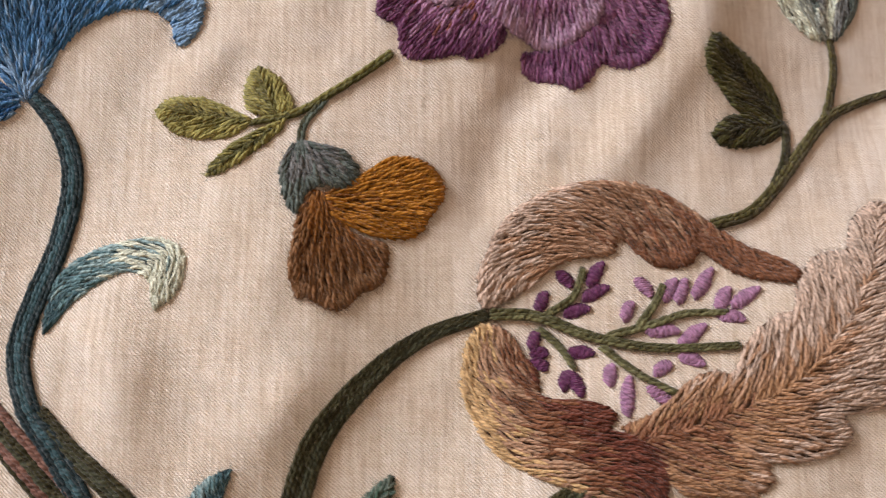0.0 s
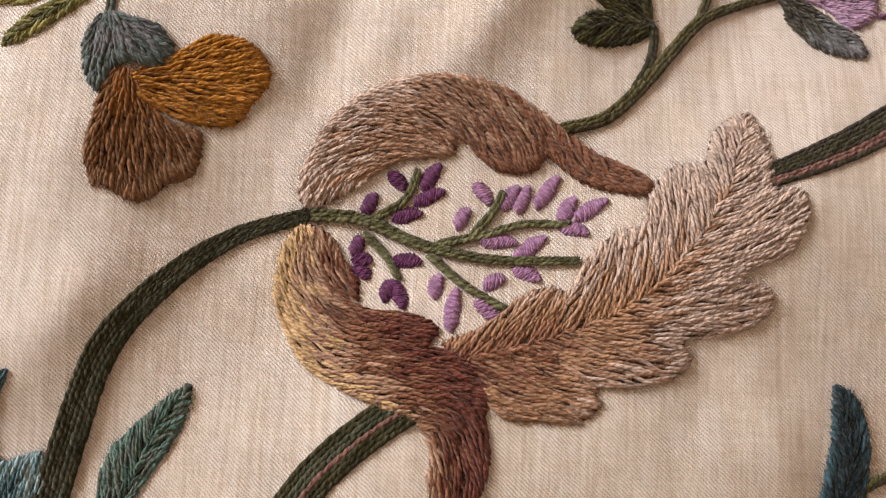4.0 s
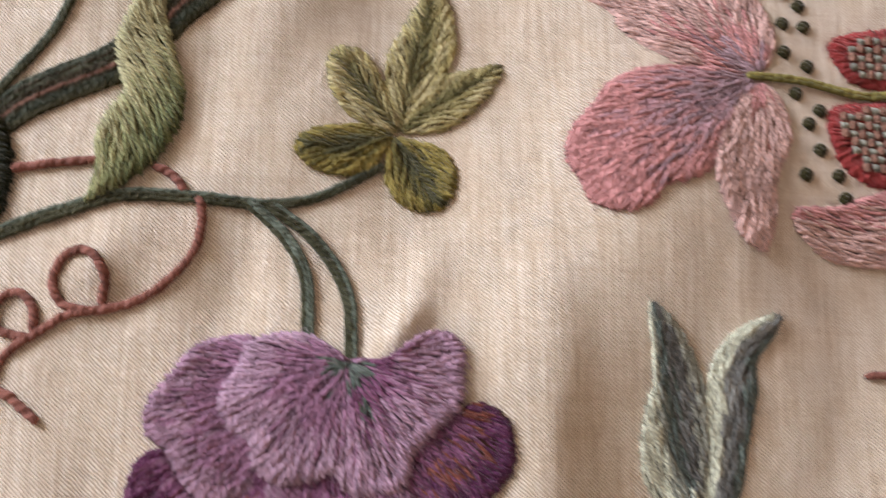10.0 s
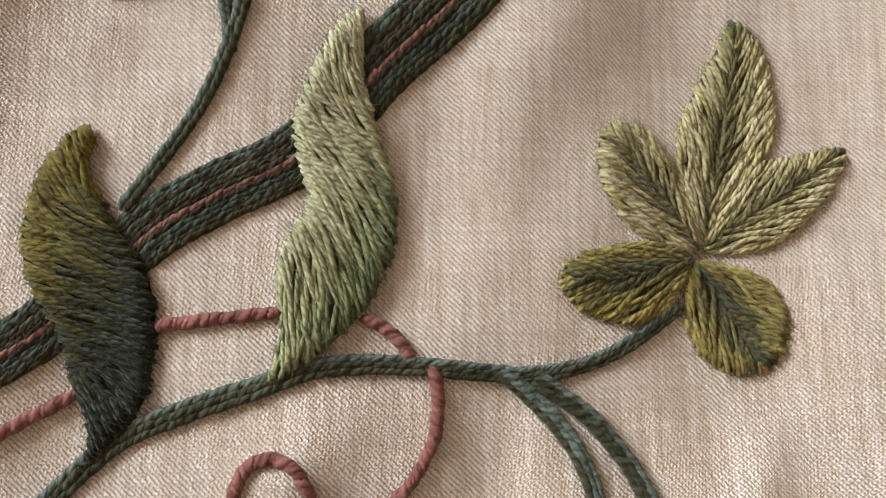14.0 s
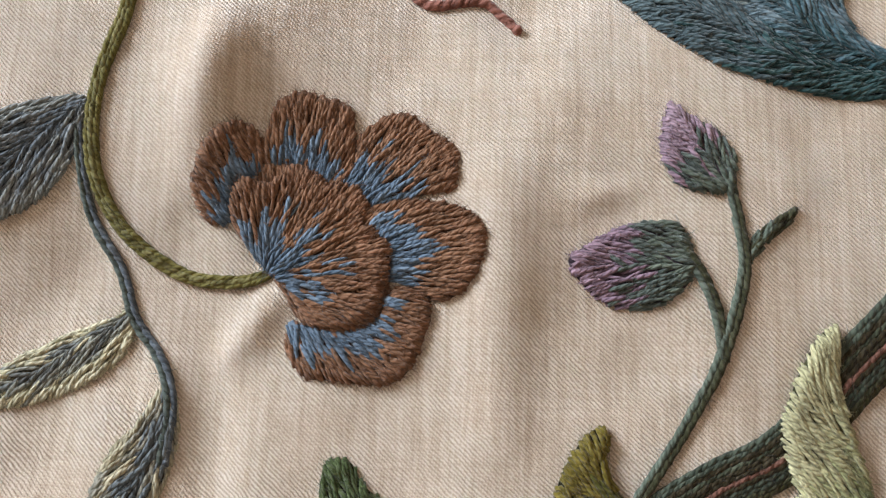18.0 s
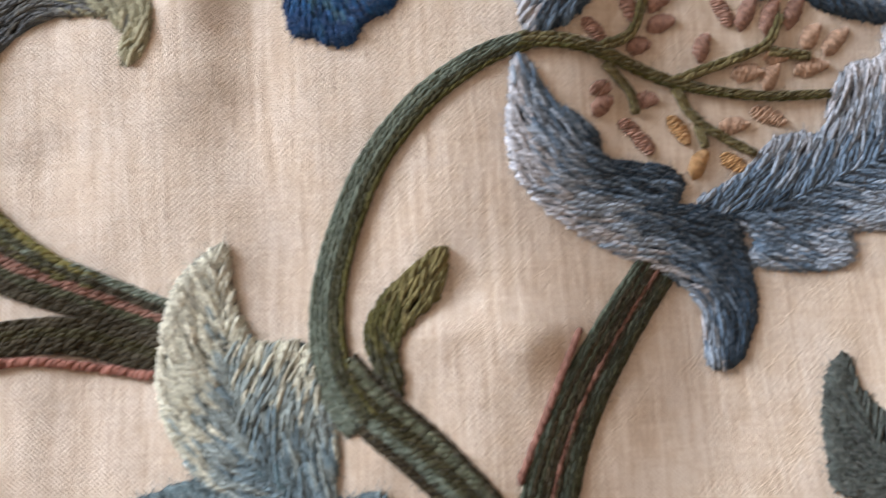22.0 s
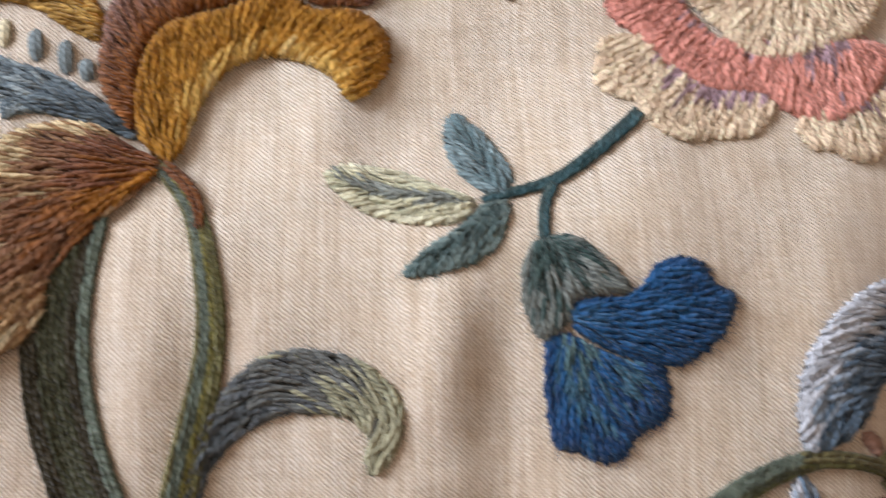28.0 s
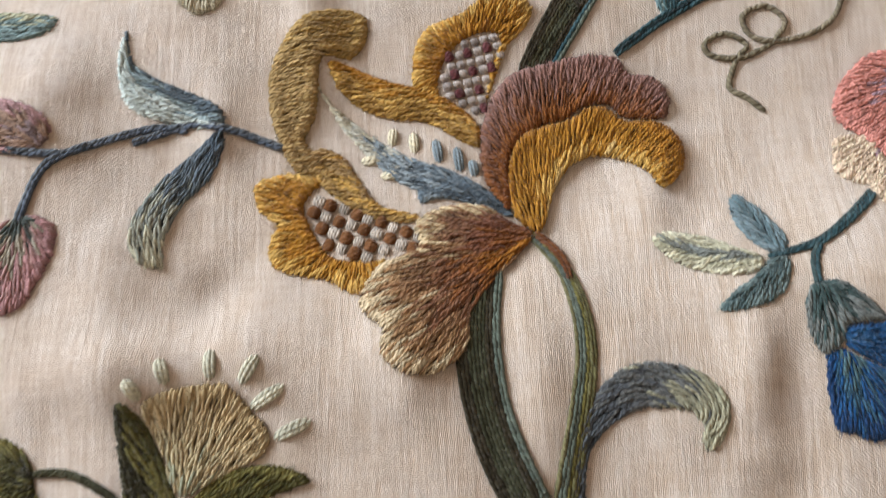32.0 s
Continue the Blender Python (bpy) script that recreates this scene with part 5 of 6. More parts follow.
for o, r in (([(51.0, 224.3), (47.7, 216.7), (42.6, 211.9), (34.4, 210.9), (27.5, 213.9), (24.3, 219.0), (26.5, 223.0), (33.6, 225.6), (43.3, 226.5)], [(51.6, 224.0), (37.0, 219.9), (24.7, 219.0)]),
             ([(50.4, 222.8), (57.6, 222.7), (63.4, 220.4), (68.1, 214.5), (67.8, 207.6), (64.0, 202.4), (57.1, 201.9), (51.6, 205.2), (48.6, 212.0)], [(51.0, 223.8), (57.0, 213.3), (62.0, 204.1)])):
    satin(f, "lobe", o, ("rib", r, 22), [(84, 84, 56), (110, 104, 58), (138, 126, 68), (156, 142, 78)], by="line", puff=1.25, length=8)

# ---- buds, small leaf, brown and blue flower ----
f = thing("embroidered_sprig", "two lilac and grey-green wool buds on forked stems", "bud")
rows_along(f, "stem", [(-54.2, 230.4), (-45.8, 242.5), (-39.4, 253.4), (-35.4, 263.0), (-32.0, 275.1), (-31.2, 282.4), (-32.3, 290.7), (-34.0, 300.3)], (2.6, 2.6, 2.8, 2.4, 2.2), [STEM_L, STEM])
rows_along(f, "stem", [(-35.7, 259.5), (-36.9, 268.8), (-39.8, 276.9), (-44.0, 283.5)], (2.0, 2.4, 2.4), [STEM_L, STEM])
satins(f, [("twig", [(-30.7, 279.8), (-29.6, 285.5), (-25.6, 289.5), (-18.9, 293.8), (-20.2, 290.6), (-25.4, 285.9)], ("straight", (11.9, 12.5)), [STEM_L, STEM], dict(by=((-30.8, 281.2), (-18.9, 293.8)), length=6)),
    ("bud", [(-68.4, 280.2), (-63.9, 284.4), (-57.2, 288.0), (-50.4, 289.6), (-44.1, 288.5), (-41.4, 282.9), (-41.7, 277.2), (-45.6, 272.6), (-51.1, 270.4), (-57.8, 270.5), (-63.6, 273.6)], ("rib", [(-41.2, 279.5), (-68.0, 279.7)], 16), [STEM_L, GREY_G, (140, 118, 134), (158, 132, 146)], dict(by=((-41.2, 280.6), (-67.2, 279.7)), puff=1.2, mix=0.5)),
    ("bud", [(-46.3, 316.7), (-42.3, 314.6), (-35.4, 309.9), (-32.2, 304.1), (-33.2, 296.4), (-41.3, 296.1), (-45.9, 298.8), (-48.4, 304.7), (-48.1, 310.7)], ("rib", [(-33.2, 296.4), (-46.3, 316.3)], 18), [STEM_L, GREY_G, (158, 134, 150), (170, 146, 160)], dict(by=((-33.2, 297.0), (-46.9, 313.2)), puff=1.2, mix=0.5))])
f = thing("embroidered_leaf", "small mossy green wool leaf on cream linen", "leaf")
satins(f, [("blade", [(-117.7, 236.7), (-112.4, 237.0), (-109.5, 232.6), (-103.1, 227.9), (-96.7, 222.1), (-91.9, 214.6), (-89.9, 207.1), (-89.4, 197.5), (-94.4, 197.2), (-97.1, 206.7), (-103.4, 212.8), (-111.0, 218.9), (-116.2, 223.1), (-118.6, 229.7)], ("slant", [(-115.3, 236.6), (-113.1, 225.5), (-101.9, 218.4), (-93.9, 208.0), (-91.6, 197.4)], 18), [(82, 98, 62), (80, 92, 58), OLIVE, OLIVE_D], dict(by="len", puff=1.25))])
f = thing("embroidered_flower", "brown wool flower with blue-centred petals in two tiers", "flower")
C = (-131.5, 275.6)
BB = [(98, 120, 140), (112, 134, 154), (148, 112, 88), (144, 107, 82), (140, 103, 78), (136, 98, 74)]
satin(f, "heart", [(-139.4, 292.1), (-135.1, 300.6), (-125.4, 300.9), (-113.1, 295.1), (-107.8, 285.7), (-106.0, 272.8), (-111.3, 263.5), (-123.1, 264.3), (-129.4, 272.1), (-138.8, 283.8)], ("fan", C), [BB[2], BB[3]], pieces=10)
for o in ([(-141.3, 295.6), (-141.5, 287.3), (-146.2, 286.5), (-149.9, 290.4), (-151.1, 296.0), (-148.9, 303.0), (-144.6, 308.1), (-140.3, 309.4), (-136.7, 307.2), (-135.1, 301.8), (-137.2, 296.3)], [(-136.3, 300.6), (-135.5, 307.9), (-133.5, 314.1), (-128.9, 317.5), (-122.8, 316.4), (-116.6, 314.1), (-115.1, 306.0), (-115.7, 298.7), (-120.3, 295.5), (-125.3, 298.5), (-130.2, 299.6)], [(-119.1, 295.6), (-115.7, 299.9), (-114.9, 307.2), (-109.2, 312.3), (-103.2, 313.1), (-98.2, 308.8), (-92.8, 305.1), (-92.0, 300.2), (-92.9, 294.8), (-98.8, 293.9), (-105.8, 292.2), (-111.6, 290.9)], [(-112.0, 287.4), (-110.5, 291.5), (-101.1, 292.9), (-92.8, 291.8), (-87.0, 288.1), (-85.5, 283.4), (-87.1, 276.6), (-90.9, 272.0), (-95.5, 270.8), (-102.5, 273.9), (-107.3, 275.7), (-107.6, 282.1)], [(-127.9, 265.3), (-123.1, 264.8), (-116.0, 263.9), (-109.1, 266.4), (-106.0, 272.8), (-100.2, 273.6), (-96.6, 269.7), (-97.5, 263.9), (-100.0, 257.1), (-103.8, 253.0), (-110.6, 252.2), (-117.6, 252.8), (-123.5, 253.4), (-127.4, 258.4)]):
    satin(f, "petal", o, ("fan", C), BB, span=(0.62, 1), puff=1.3, mix=0.75)
for o in ([(-132.8, 275.6), (-137.5, 281.4), (-141.5, 287.3), (-142.3, 292.5), (-139.6, 296.8), (-133.6, 296.5), (-129.0, 300.8), (-122.9, 298.5), (-120.3, 296.2), (-114.3, 296.3), (-111.4, 291.5), (-112.1, 287.9), (-109.5, 284.4), (-119.3, 278.3), (-128.4, 275.1)], [(-132.8, 275.6), (-126.3, 277.0), (-117.0, 280.7), (-110.1, 284.4), (-105.9, 282.2), (-106.6, 274.0), (-109.2, 267.0), (-114.8, 263.9), (-120.7, 264.3), (-125.8, 268.8), (-128.9, 273.3)]):
    satin(f, "petal", o, ("fan", (-134.0, 275.0)), [BB[0], BB[0], BB[1], BB[3], BB[4], BB[5]], lift=1.6, puff=1.3, mix=0.75)
f = thing("embroidered_vine", "olive wool stem bowed beside a slate-blue one", "stem")
rows_along(f, "stem", [(-132.2, 275.6), (-140.6, 273.7), (-151.5, 275.1), (-162.6, 281.7), (-170.4, 290.9), (-174.3, 303.9), (-173.9, 318.8), (-169.5, 335.6), (-168.1, 351.6)], (2.2, 2.8, 2.9, 2.9), [OLIVE_M, (122, 118, 74), OLIVE_M])
rows_along(f, "stem", [(-177.6, 309.9), (-176.4, 300.2), (-173.0, 287.2), (-165.7, 275.7), (-161.8, 265.2), (-155.7, 257.3), (-151.9, 248.3), (-151.7, 234.0)], (1.6, 2.4, 2.4, 2.6), [(98, 108, 116), GREY_G])
f = thing("embroidered_leaf", "slate-grey wool leaf at a thin stem", "leaf")
satins(f, [("blade", [(-176.4, 314.3), (-176.8, 305.0), (-180.1, 296.4), (-186.4, 288.8), (-195.0, 284.8), (-204.3, 286.6), (-201.9, 303.7), (-193.3, 310.3), (-183.0, 313.9)], ("rib", [(-176.9, 313.0), (-203.2, 286.7)], 18), [(108, 120, 128), (136, 146, 150), (150, 158, 156)], dict(by="line", mix=0.7))])
f = thing("embroidered_leaf", "grey and cream wool leaf hanging from a stem", "leaf")
satins(f, [("blade", [(-162.6, 267.5), (-161.9, 260.6), (-166.7, 253.4), (-174.9, 248.0), (-185.4, 244.8), (-193.1, 245.7), (-188.9, 253.7), (-177.7, 260.5), (-170.2, 263.7)], ("rib", [(-162.5, 266.4), (-192.0, 245.7)], 18), [(116, 122, 120), (150, 154, 144), (206, 202, 170), (214, 210, 180)], dict(by="line", mix=0.6))])
f = thing("embroidered_leaf", "grey and buff wool leaf with light streaks", "leaf")
satins(f, [("blade", [(-152.8, 252.2), (-149.6, 243.0), (-150.1, 233.7), (-153.7, 223.4), (-161.4, 217.3), (-168.2, 212.6), (-167.2, 223.4), (-163.1, 236.0), (-158.6, 242.2)], ("rib", [(-152.6, 251.1), (-153.9, 235.7), (-167.3, 213.7)], 16), [(110, 120, 124), (160, 160, 146), (198, 192, 164)], dict(by="line", mix=0.6))])

# ---- rose flower, tendril, teal leaf ----
f = thing("embroidered_flower", "bright rose wool flower with teal and cream checked cups", "flower")
satins(f, [
    ("cup_rim", [(-137.2, 379.2), (-128.7, 378.1), (-125.7, 369.0), (-127.1, 359.2), (-133.6, 350.8), (-140.7, 345.3), (-150.4, 341.2), (-158.3, 342.7), (-166.2, 348.0), (-169.9, 361.4), (-167.9, 368.3), (-160.3, 368.4), (-157.9, 362.9), (-156.9, 354.7), (-149.0, 353.1), (-140.3, 355.9), (-134.5, 361.1), (-132.8, 368.8), (-133.8, 375.1)], ("slant", [(-133.9, 378.6), (-129.5, 367.5), (-134.0, 356.3), (-147.3, 348.0), (-159.0, 352.0), (-163.8, 364.2)], -24), [ROSE, ROSE, (206, 110, 112)], dict(by="side")),
    ("cup_rim", [(-152.9, 404.7), (-144.8, 404.6), (-138.0, 406.0), (-131.8, 402.3), (-130.8, 393.6), (-133.9, 386.4), (-137.7, 382.2), (-138.0, 387.9), (-137.5, 393.6), (-141.7, 396.6), (-152.4, 396.7)], ("slant", [(-152.7, 401.1), (-136.5, 401.6), (-133.5, 392.2), (-137.1, 383.6)], -24), [ROSE, ROSE, (206, 110, 112)], dict(by="side")),
])
lattice(f, [(-157.9, 362.9), (-150.2, 371.2), (-139.0, 377.1), (-133.7, 374.4), (-132.7, 367.4), (-134.9, 360.4), (-141.6, 355.5), (-150.2, 352.7), (-156.7, 354.7)], 3.6, (52, 80, 98), (198, 188, 166), turn=38)
lattice(f, [(-164.9, 386.5), (-152.9, 392.4), (-138.6, 394.1), (-137.1, 384.9), (-145.6, 379.7), (-157.0, 376.5), (-163.0, 379.5)], 3.6, (52, 80, 98), (198, 188, 166), turn=38)
rows_along(f, "stalk", [(-151.2, 376.7), (-135.7, 382.2), (-123.9, 387.8), (-110.5, 389.9), (-95.4, 390.1)], (2.4, 2.2, 2.0), [GREY_L, GREY], lift=0.6)
f = thing("embroidered_tendril", "dusty rose wool tendril under the branch with one loop", "tendril")
rows_along(f, "strand", [(-55.8, 376.7), (-73.2, 380.2), (-87.1, 381.6), (-99.4, 379.0), (-111.3, 370.6), (-114.3, 362.2), (-109.9, 353.7), (-104.7, 344.0), (-99.2, 340.5), (-88.7, 341.5), (-84.7, 339.3), (-79.1, 333.8)], (2, 2), [(146, 98, 86)], width=0.95)
rows_along(f, "strand", [(-108.2, 353.7), (-102.8, 359.1), (-96.2, 360.1), (-91.7, 356.7), (-94.5, 351.9), (-102.4, 349.4), (-107.1, 351.6)], (2, 2), [(146, 98, 86)], width=0.9)
f = thing("embroidered_leaf", "teal and cream wool leaf with serrated upper side", "leaf")
satins(f, [
    ("lower_blade", [(-61.4, 350.0), (-55.3, 353.3), (-47.2, 355.0), (-37.9, 349.7), (-25.3, 338.3), (-12.7, 330.0), (2.7, 325.7), (15.8, 323.4), (8.9, 321.0), (-3.0, 319.2), (-15.9, 320.5), (-29.9, 324.2), (-41.2, 329.7), (-51.4, 337.9)], ("rib", [(15.0, 322.8), (-16.8, 327.6), (-35.7, 337.3), (-60.7, 350.0)], 20), [(44, 74, 74), (58, 90, 92), (84, 104, 110), (98, 120, 126)], dict(by=((14.4, 322.8), (-59.4, 349.9)), puff=1.2)),
    ("upper_blade", [(-39.6, 404.4), (-38.5, 394.2), (-34.0, 383.8), (-23.0, 382.2), (-20.1, 372.6), (-16.8, 359.7), (-17.3, 350.1), (-8.1, 350.4), (-5.5, 340.2), (-2.0, 333.6), (9.4, 327.4), (15.1, 324.0), (2.6, 325.0), (-12.7, 330.0), (-22.8, 335.5), (-35.4, 346.8), (-45.9, 354.3), (-51.2, 360.2), (-55.9, 370.6), (-56.7, 382.2), (-53.4, 393.7), (-47.5, 401.2)], ("rib", [(14.4, 323.7), (-10.0, 332.5), (-24.8, 346.3), (-37.4, 363.8), (-42.0, 395.9)], 28), [(54, 86, 92), (82, 112, 122), (114, 138, 148), (146, 162, 162), (208, 210, 192), (214, 214, 196)], dict(by=("mix", ((-2.7, 324.6), (-46.0, 396.0)), "line", 0.22), lift=0.4, puff=1.2, length=7.5, mix=0.36)),
])
f = thing("embroidered_tendril", "short dusty rose wool tendril on the linen", "tendril")
rows_along(f, "strand", [(41.0, 312.3), (46.0, 314.1), (49.5, 308.8), (55.5, 302.9), (63.5, 302.0), (74.5, 305.4)], (2, 2), [TENDRIL], width=0.9)
rows_along(f, "strand", [(66.7, 307.0), (62.7, 312.2), (65.0, 318.6), (72.6, 319.7), (74.2, 313.1)], (2, 2), [TENDRIL], width=0.9)
f = thing("embroidered_leaf", "dark grey-green wool leaf with ragged tips", "leaf")
satins(f, [("blade", [(92.4, 373.2), (96.1, 374.2), (97.2, 367.0), (101.9, 360.9), (109.1, 357.6), (113.5, 362.5), (120.2, 362.1), (120.0, 350.8), (108.4, 342.7), (88.5, 343.7), (87.0, 354.9), (88.9, 366.3)], ("rib", [(104.0, 342.9), (97.4, 355.4), (94.2, 373.7)], 24), [(66, 74, 70), (80, 88, 84)], dict(by="line"))])

# ---- blue scrolling leaf and its sprig ----
f = thing("embroidered_vine", "curved slate-green wool stem with a small olive leaf", "stem")
rows_along(f, "stem", [(-11.7, 363.2), (-17.5, 373.7), (-18.5, 388.8), (-14.4, 405.1), (-6.4, 421.3), (5.1, 433.7), (17.6, 441.7), (29.5, 445.6)], (8.5, 8, 7.2, 6.6, 6, 5, 3.8), [STEM_L, STEM_L, STEM, OLIVE], lift=0.2)
satins(f, [("leaf", [(-4.0, 369.4), (-9.1, 375.4), (-10.7, 383.6), (-7.5, 390.3), (-1.4, 395.7), (6.5, 401.1), (8.1, 397.5), (5.4, 389.5), (0.6, 385.0), (-3.6, 379.6), (-2.7, 372.7)], ("slant", [(-5.7, 369.6), (-6.0, 382.1), (-0.4, 391.0), (7.1, 399.9)], 14), [STEM, OLIVE, (116, 110, 72), (128, 120, 80)], dict(by="len", puff=1.2))])
f = thing("embroidered_leaf", "large scrolling slate-blue wool leaf round a pink sprig", "leaf")
satins(f, [
    ("upper_scroll", [(29.0, 446.0), (26.2, 449.0), (26.0, 457.0), (28.7, 466.3), (35.7, 474.8), (45.9, 481.3), (56.2, 484.3), (65.3, 485.2), (74.3, 483.4), (84.4, 478.2), (94.5, 471.7), (106.1, 465.2), (118.4, 457.3), (117.3, 452.2), (111.8, 451.7), (101.2, 453.9), (93.5, 458.4), (89.7, 461.6), (88.0, 457.3), (81.4, 457.4), (75.1, 460.5), (70.3, 465.5), (67.4, 462.4), (59.5, 458.7), (52.0, 459.3), (47.1, 460.5), (43.1, 454.6), (36.8, 448.8)], ("slant", [(29.0, 446.0), (31.4, 459.3), (45.3, 472.6), (63.3, 476.8), (79.7, 469.3), (97.7, 461.5), (116.1, 454.1)], -28), [SLATE_D, SLATE_D, SLATE, SLATE_M, SLATE_L, SLATE_L], dict(by=("mix", "side", ((30.0, 462.0), (118.0, 456.0)), -0.3), mix=0.48, puff=1.25, length=7.5)),
    ("lower_scroll", [(26.1, 443.3), (29.7, 437.9), (32.8, 432.4), (37.1, 429.9), (42.5, 425.6), (44.9, 419.6), (50.0, 418.8), (59.3, 417.7), (63.1, 413.9), (61.5, 409.3), (68.1, 409.5), (75.0, 406.0), (76.7, 398.8), (77.4, 392.8), (78.0, 386.9), (76.1, 380.2), (71.3, 372.6), (64.8, 372.1), (64.2, 379.0), (64.1, 384.7), (60.5, 390.2), (52.8, 394.8), (42.9, 399.0), (34.3, 404.1), (27.0, 410.3), (22.4, 417.4), (21.7, 425.5), (22.7, 433.5), (23.7, 440.5)], ("slant", [(25.5, 442.7), (26.9, 427.5), (35.0, 414.3), (49.1, 406.6), (62.4, 398.7), (70.9, 387.6), (68.4, 372.9)], 14), [SLATE_L, SLATE_L, SLATE_M, SLATE, SLATE_D, SLATE_D], dict(by=("mix", "side", ((20.0, 436.0), (74.0, 384.0)), 0.4), mix=0.48, puff=1.25, length=7.5)),
    ("feather", [(65.1, 409.7), (72.1, 414.0), (79.8, 418.9), (85.3, 424.7), (91.7, 426.2), (97.4, 426.4), (100.3, 435.1), (106.2, 442.5), (113.5, 444.0), (115.8, 452.3), (122.6, 459.8), (129.3, 460.7), (132.2, 463.2), (135.7, 470.9), (143.1, 477.1), (147.6, 470.1), (149.1, 460.8), (148.1, 452.3), (157.4, 453.0), (157.9, 447.0), (152.9, 439.5), (144.1, 433.6), (139.7, 430.6), (147.3, 425.5), (145.6, 420.3), (134.6, 416.1), (123.4, 413.8), (127.2, 410.3), (125.1, 405.4), (114.6, 401.5), (102.4, 401.3), (102.4, 396.5), (96.6, 392.9), (83.4, 393.5), (75.3, 396.0), (78.1, 401.0), (72.5, 405.0)], ("rib", [(71.4, 406.3), (88.7, 409.8), (109.7, 419.3), (125.6, 432.3), (139.8, 449.6), (143.1, 471.7)], 36), [SLATE_D, SLATE, SLATE, SLATE_M, (158, 168, 180), SLATE_L, SLATE_L], dict(by=("mix", ((64.9, 399.7), (141.7, 454.7)), "line", 0.42), mix=0.5, puff=1.25, length=8)),
])
f = thing("embroidered_sprig", "olive-brown wool sprig with dusty pink and buff buds", "sprig")
rows_along(f, "twig", [(25.1, 445.3), (38.1, 444.7), (51.7, 440.8), (63.2, 436.8), (81.3, 434.2), (100.2, 434.5)], (3.6, 3.0, 2.6, 2.0, 1.8), [(100, 94, 62), OLIVE], lift=0.3)
for p in ([(43.7, 444.0), (52.2, 448.1), (56.5, 458.1)], [(61.5, 437.2), (67.5, 439.6), (75.9, 442.3), (84.9, 446.0), (89.5, 453.5)], [(84.8, 444.5), (96.1, 443.6)], [(62.0, 436.2), (67.3, 428.1), (80.6, 420.3)], [(67.2, 427.5), (68.2, 422.0)], [(45.3, 440.9), (51.2, 434.7), (52.2, 429.7)]):
    rows_along(f, "twig", p, (2.0, 1.7), [(100, 94, 62), (116, 108, 74)], lift=0.2)
seeds(f, "bud", [(42.1, 450.1), (44.5, 446.0), (51.6, 456.8), (52.4, 451.2), (57.4, 454.9), (63.2, 459.3), (57.1, 450.5), (62.6, 451.4), (51.8, 445.4), (56.5, 445.8), (42.6, 435.6), (46.0, 434.7), (42.2, 430.3), (46.4, 432.5), (52.9, 433.5), (57.5, 433.1), (49.6, 428.2), (51.6, 424.9), (52.6, 425.1), (54.8, 420.9), (74.1, 456.6), (76.0, 450.8), (78.5, 450.7), (82.8, 456.3), (84.7, 449.8), (88.5, 456.2), (90.6, 451.5), (95.0, 457.2), (68.0, 443.4), (70.8, 447.7)], (162, 126, 112), width=1.5)
seeds(f, "bud", [(94.5, 446.2), (98.8, 450.6), (100.1, 445.3), (105.7, 449.6), (92.6, 440.6), (99.7, 441.5), (84.0, 436.6), (87.6, 440.8), (81.6, 431.1), (88.2, 428.2), (72.7, 427.2), (78.8, 427.5), (85.3, 443.7), (90.0, 443.2), (77.1, 439.7), (83.1, 439.5)], (188, 156, 134), width=1.5)
seeds(f, "bud", [(61.4, 429.0), (63.9, 423.4), (64.5, 416.2), (68.5, 420.8), (73.3, 420.5), (77.2, 416.7)], (190, 150, 106), width=1.5)
f = thing("embroidered_branch", "olive wool branch with a rose line behind the blue leaf", "branch")
rows_along(f, "stem", [(146.6, 457.0), (162.8, 464.4), (178.4, 472.4), (189.9, 478.8)], (8, 9, 9), [STEM, OLIVE_D, PINK_LINE, STEM, OLIVE_D], lift=-0.3)
rows_along(f, "stem", [(97.7, 469.4), (109.8, 478.0), (120.2, 489.6), (129.7, 502.8), (137.0, 512.3)], (3.8, 4, 4.4), [STEM, STEM_L, STEM])
satins(f, [("leaf", [(95.4, 496.6), (101.3, 501.9), (111.0, 505.2), (119.0, 504.4), (120.1, 498.9), (114.0, 494.3), (104.4, 493.2)], ("rib", [(119.8, 501.6), (95.4, 495.9)], 18), [GREY_L, CREAM, CREAM], dict(by="line", length=6))])
rows_along(f, "twig", [(115.2, 485.7), (119.5, 493.6), (119.6, 503.0)], (1.3, 1.3), [PINK_LINE], width=0.7)

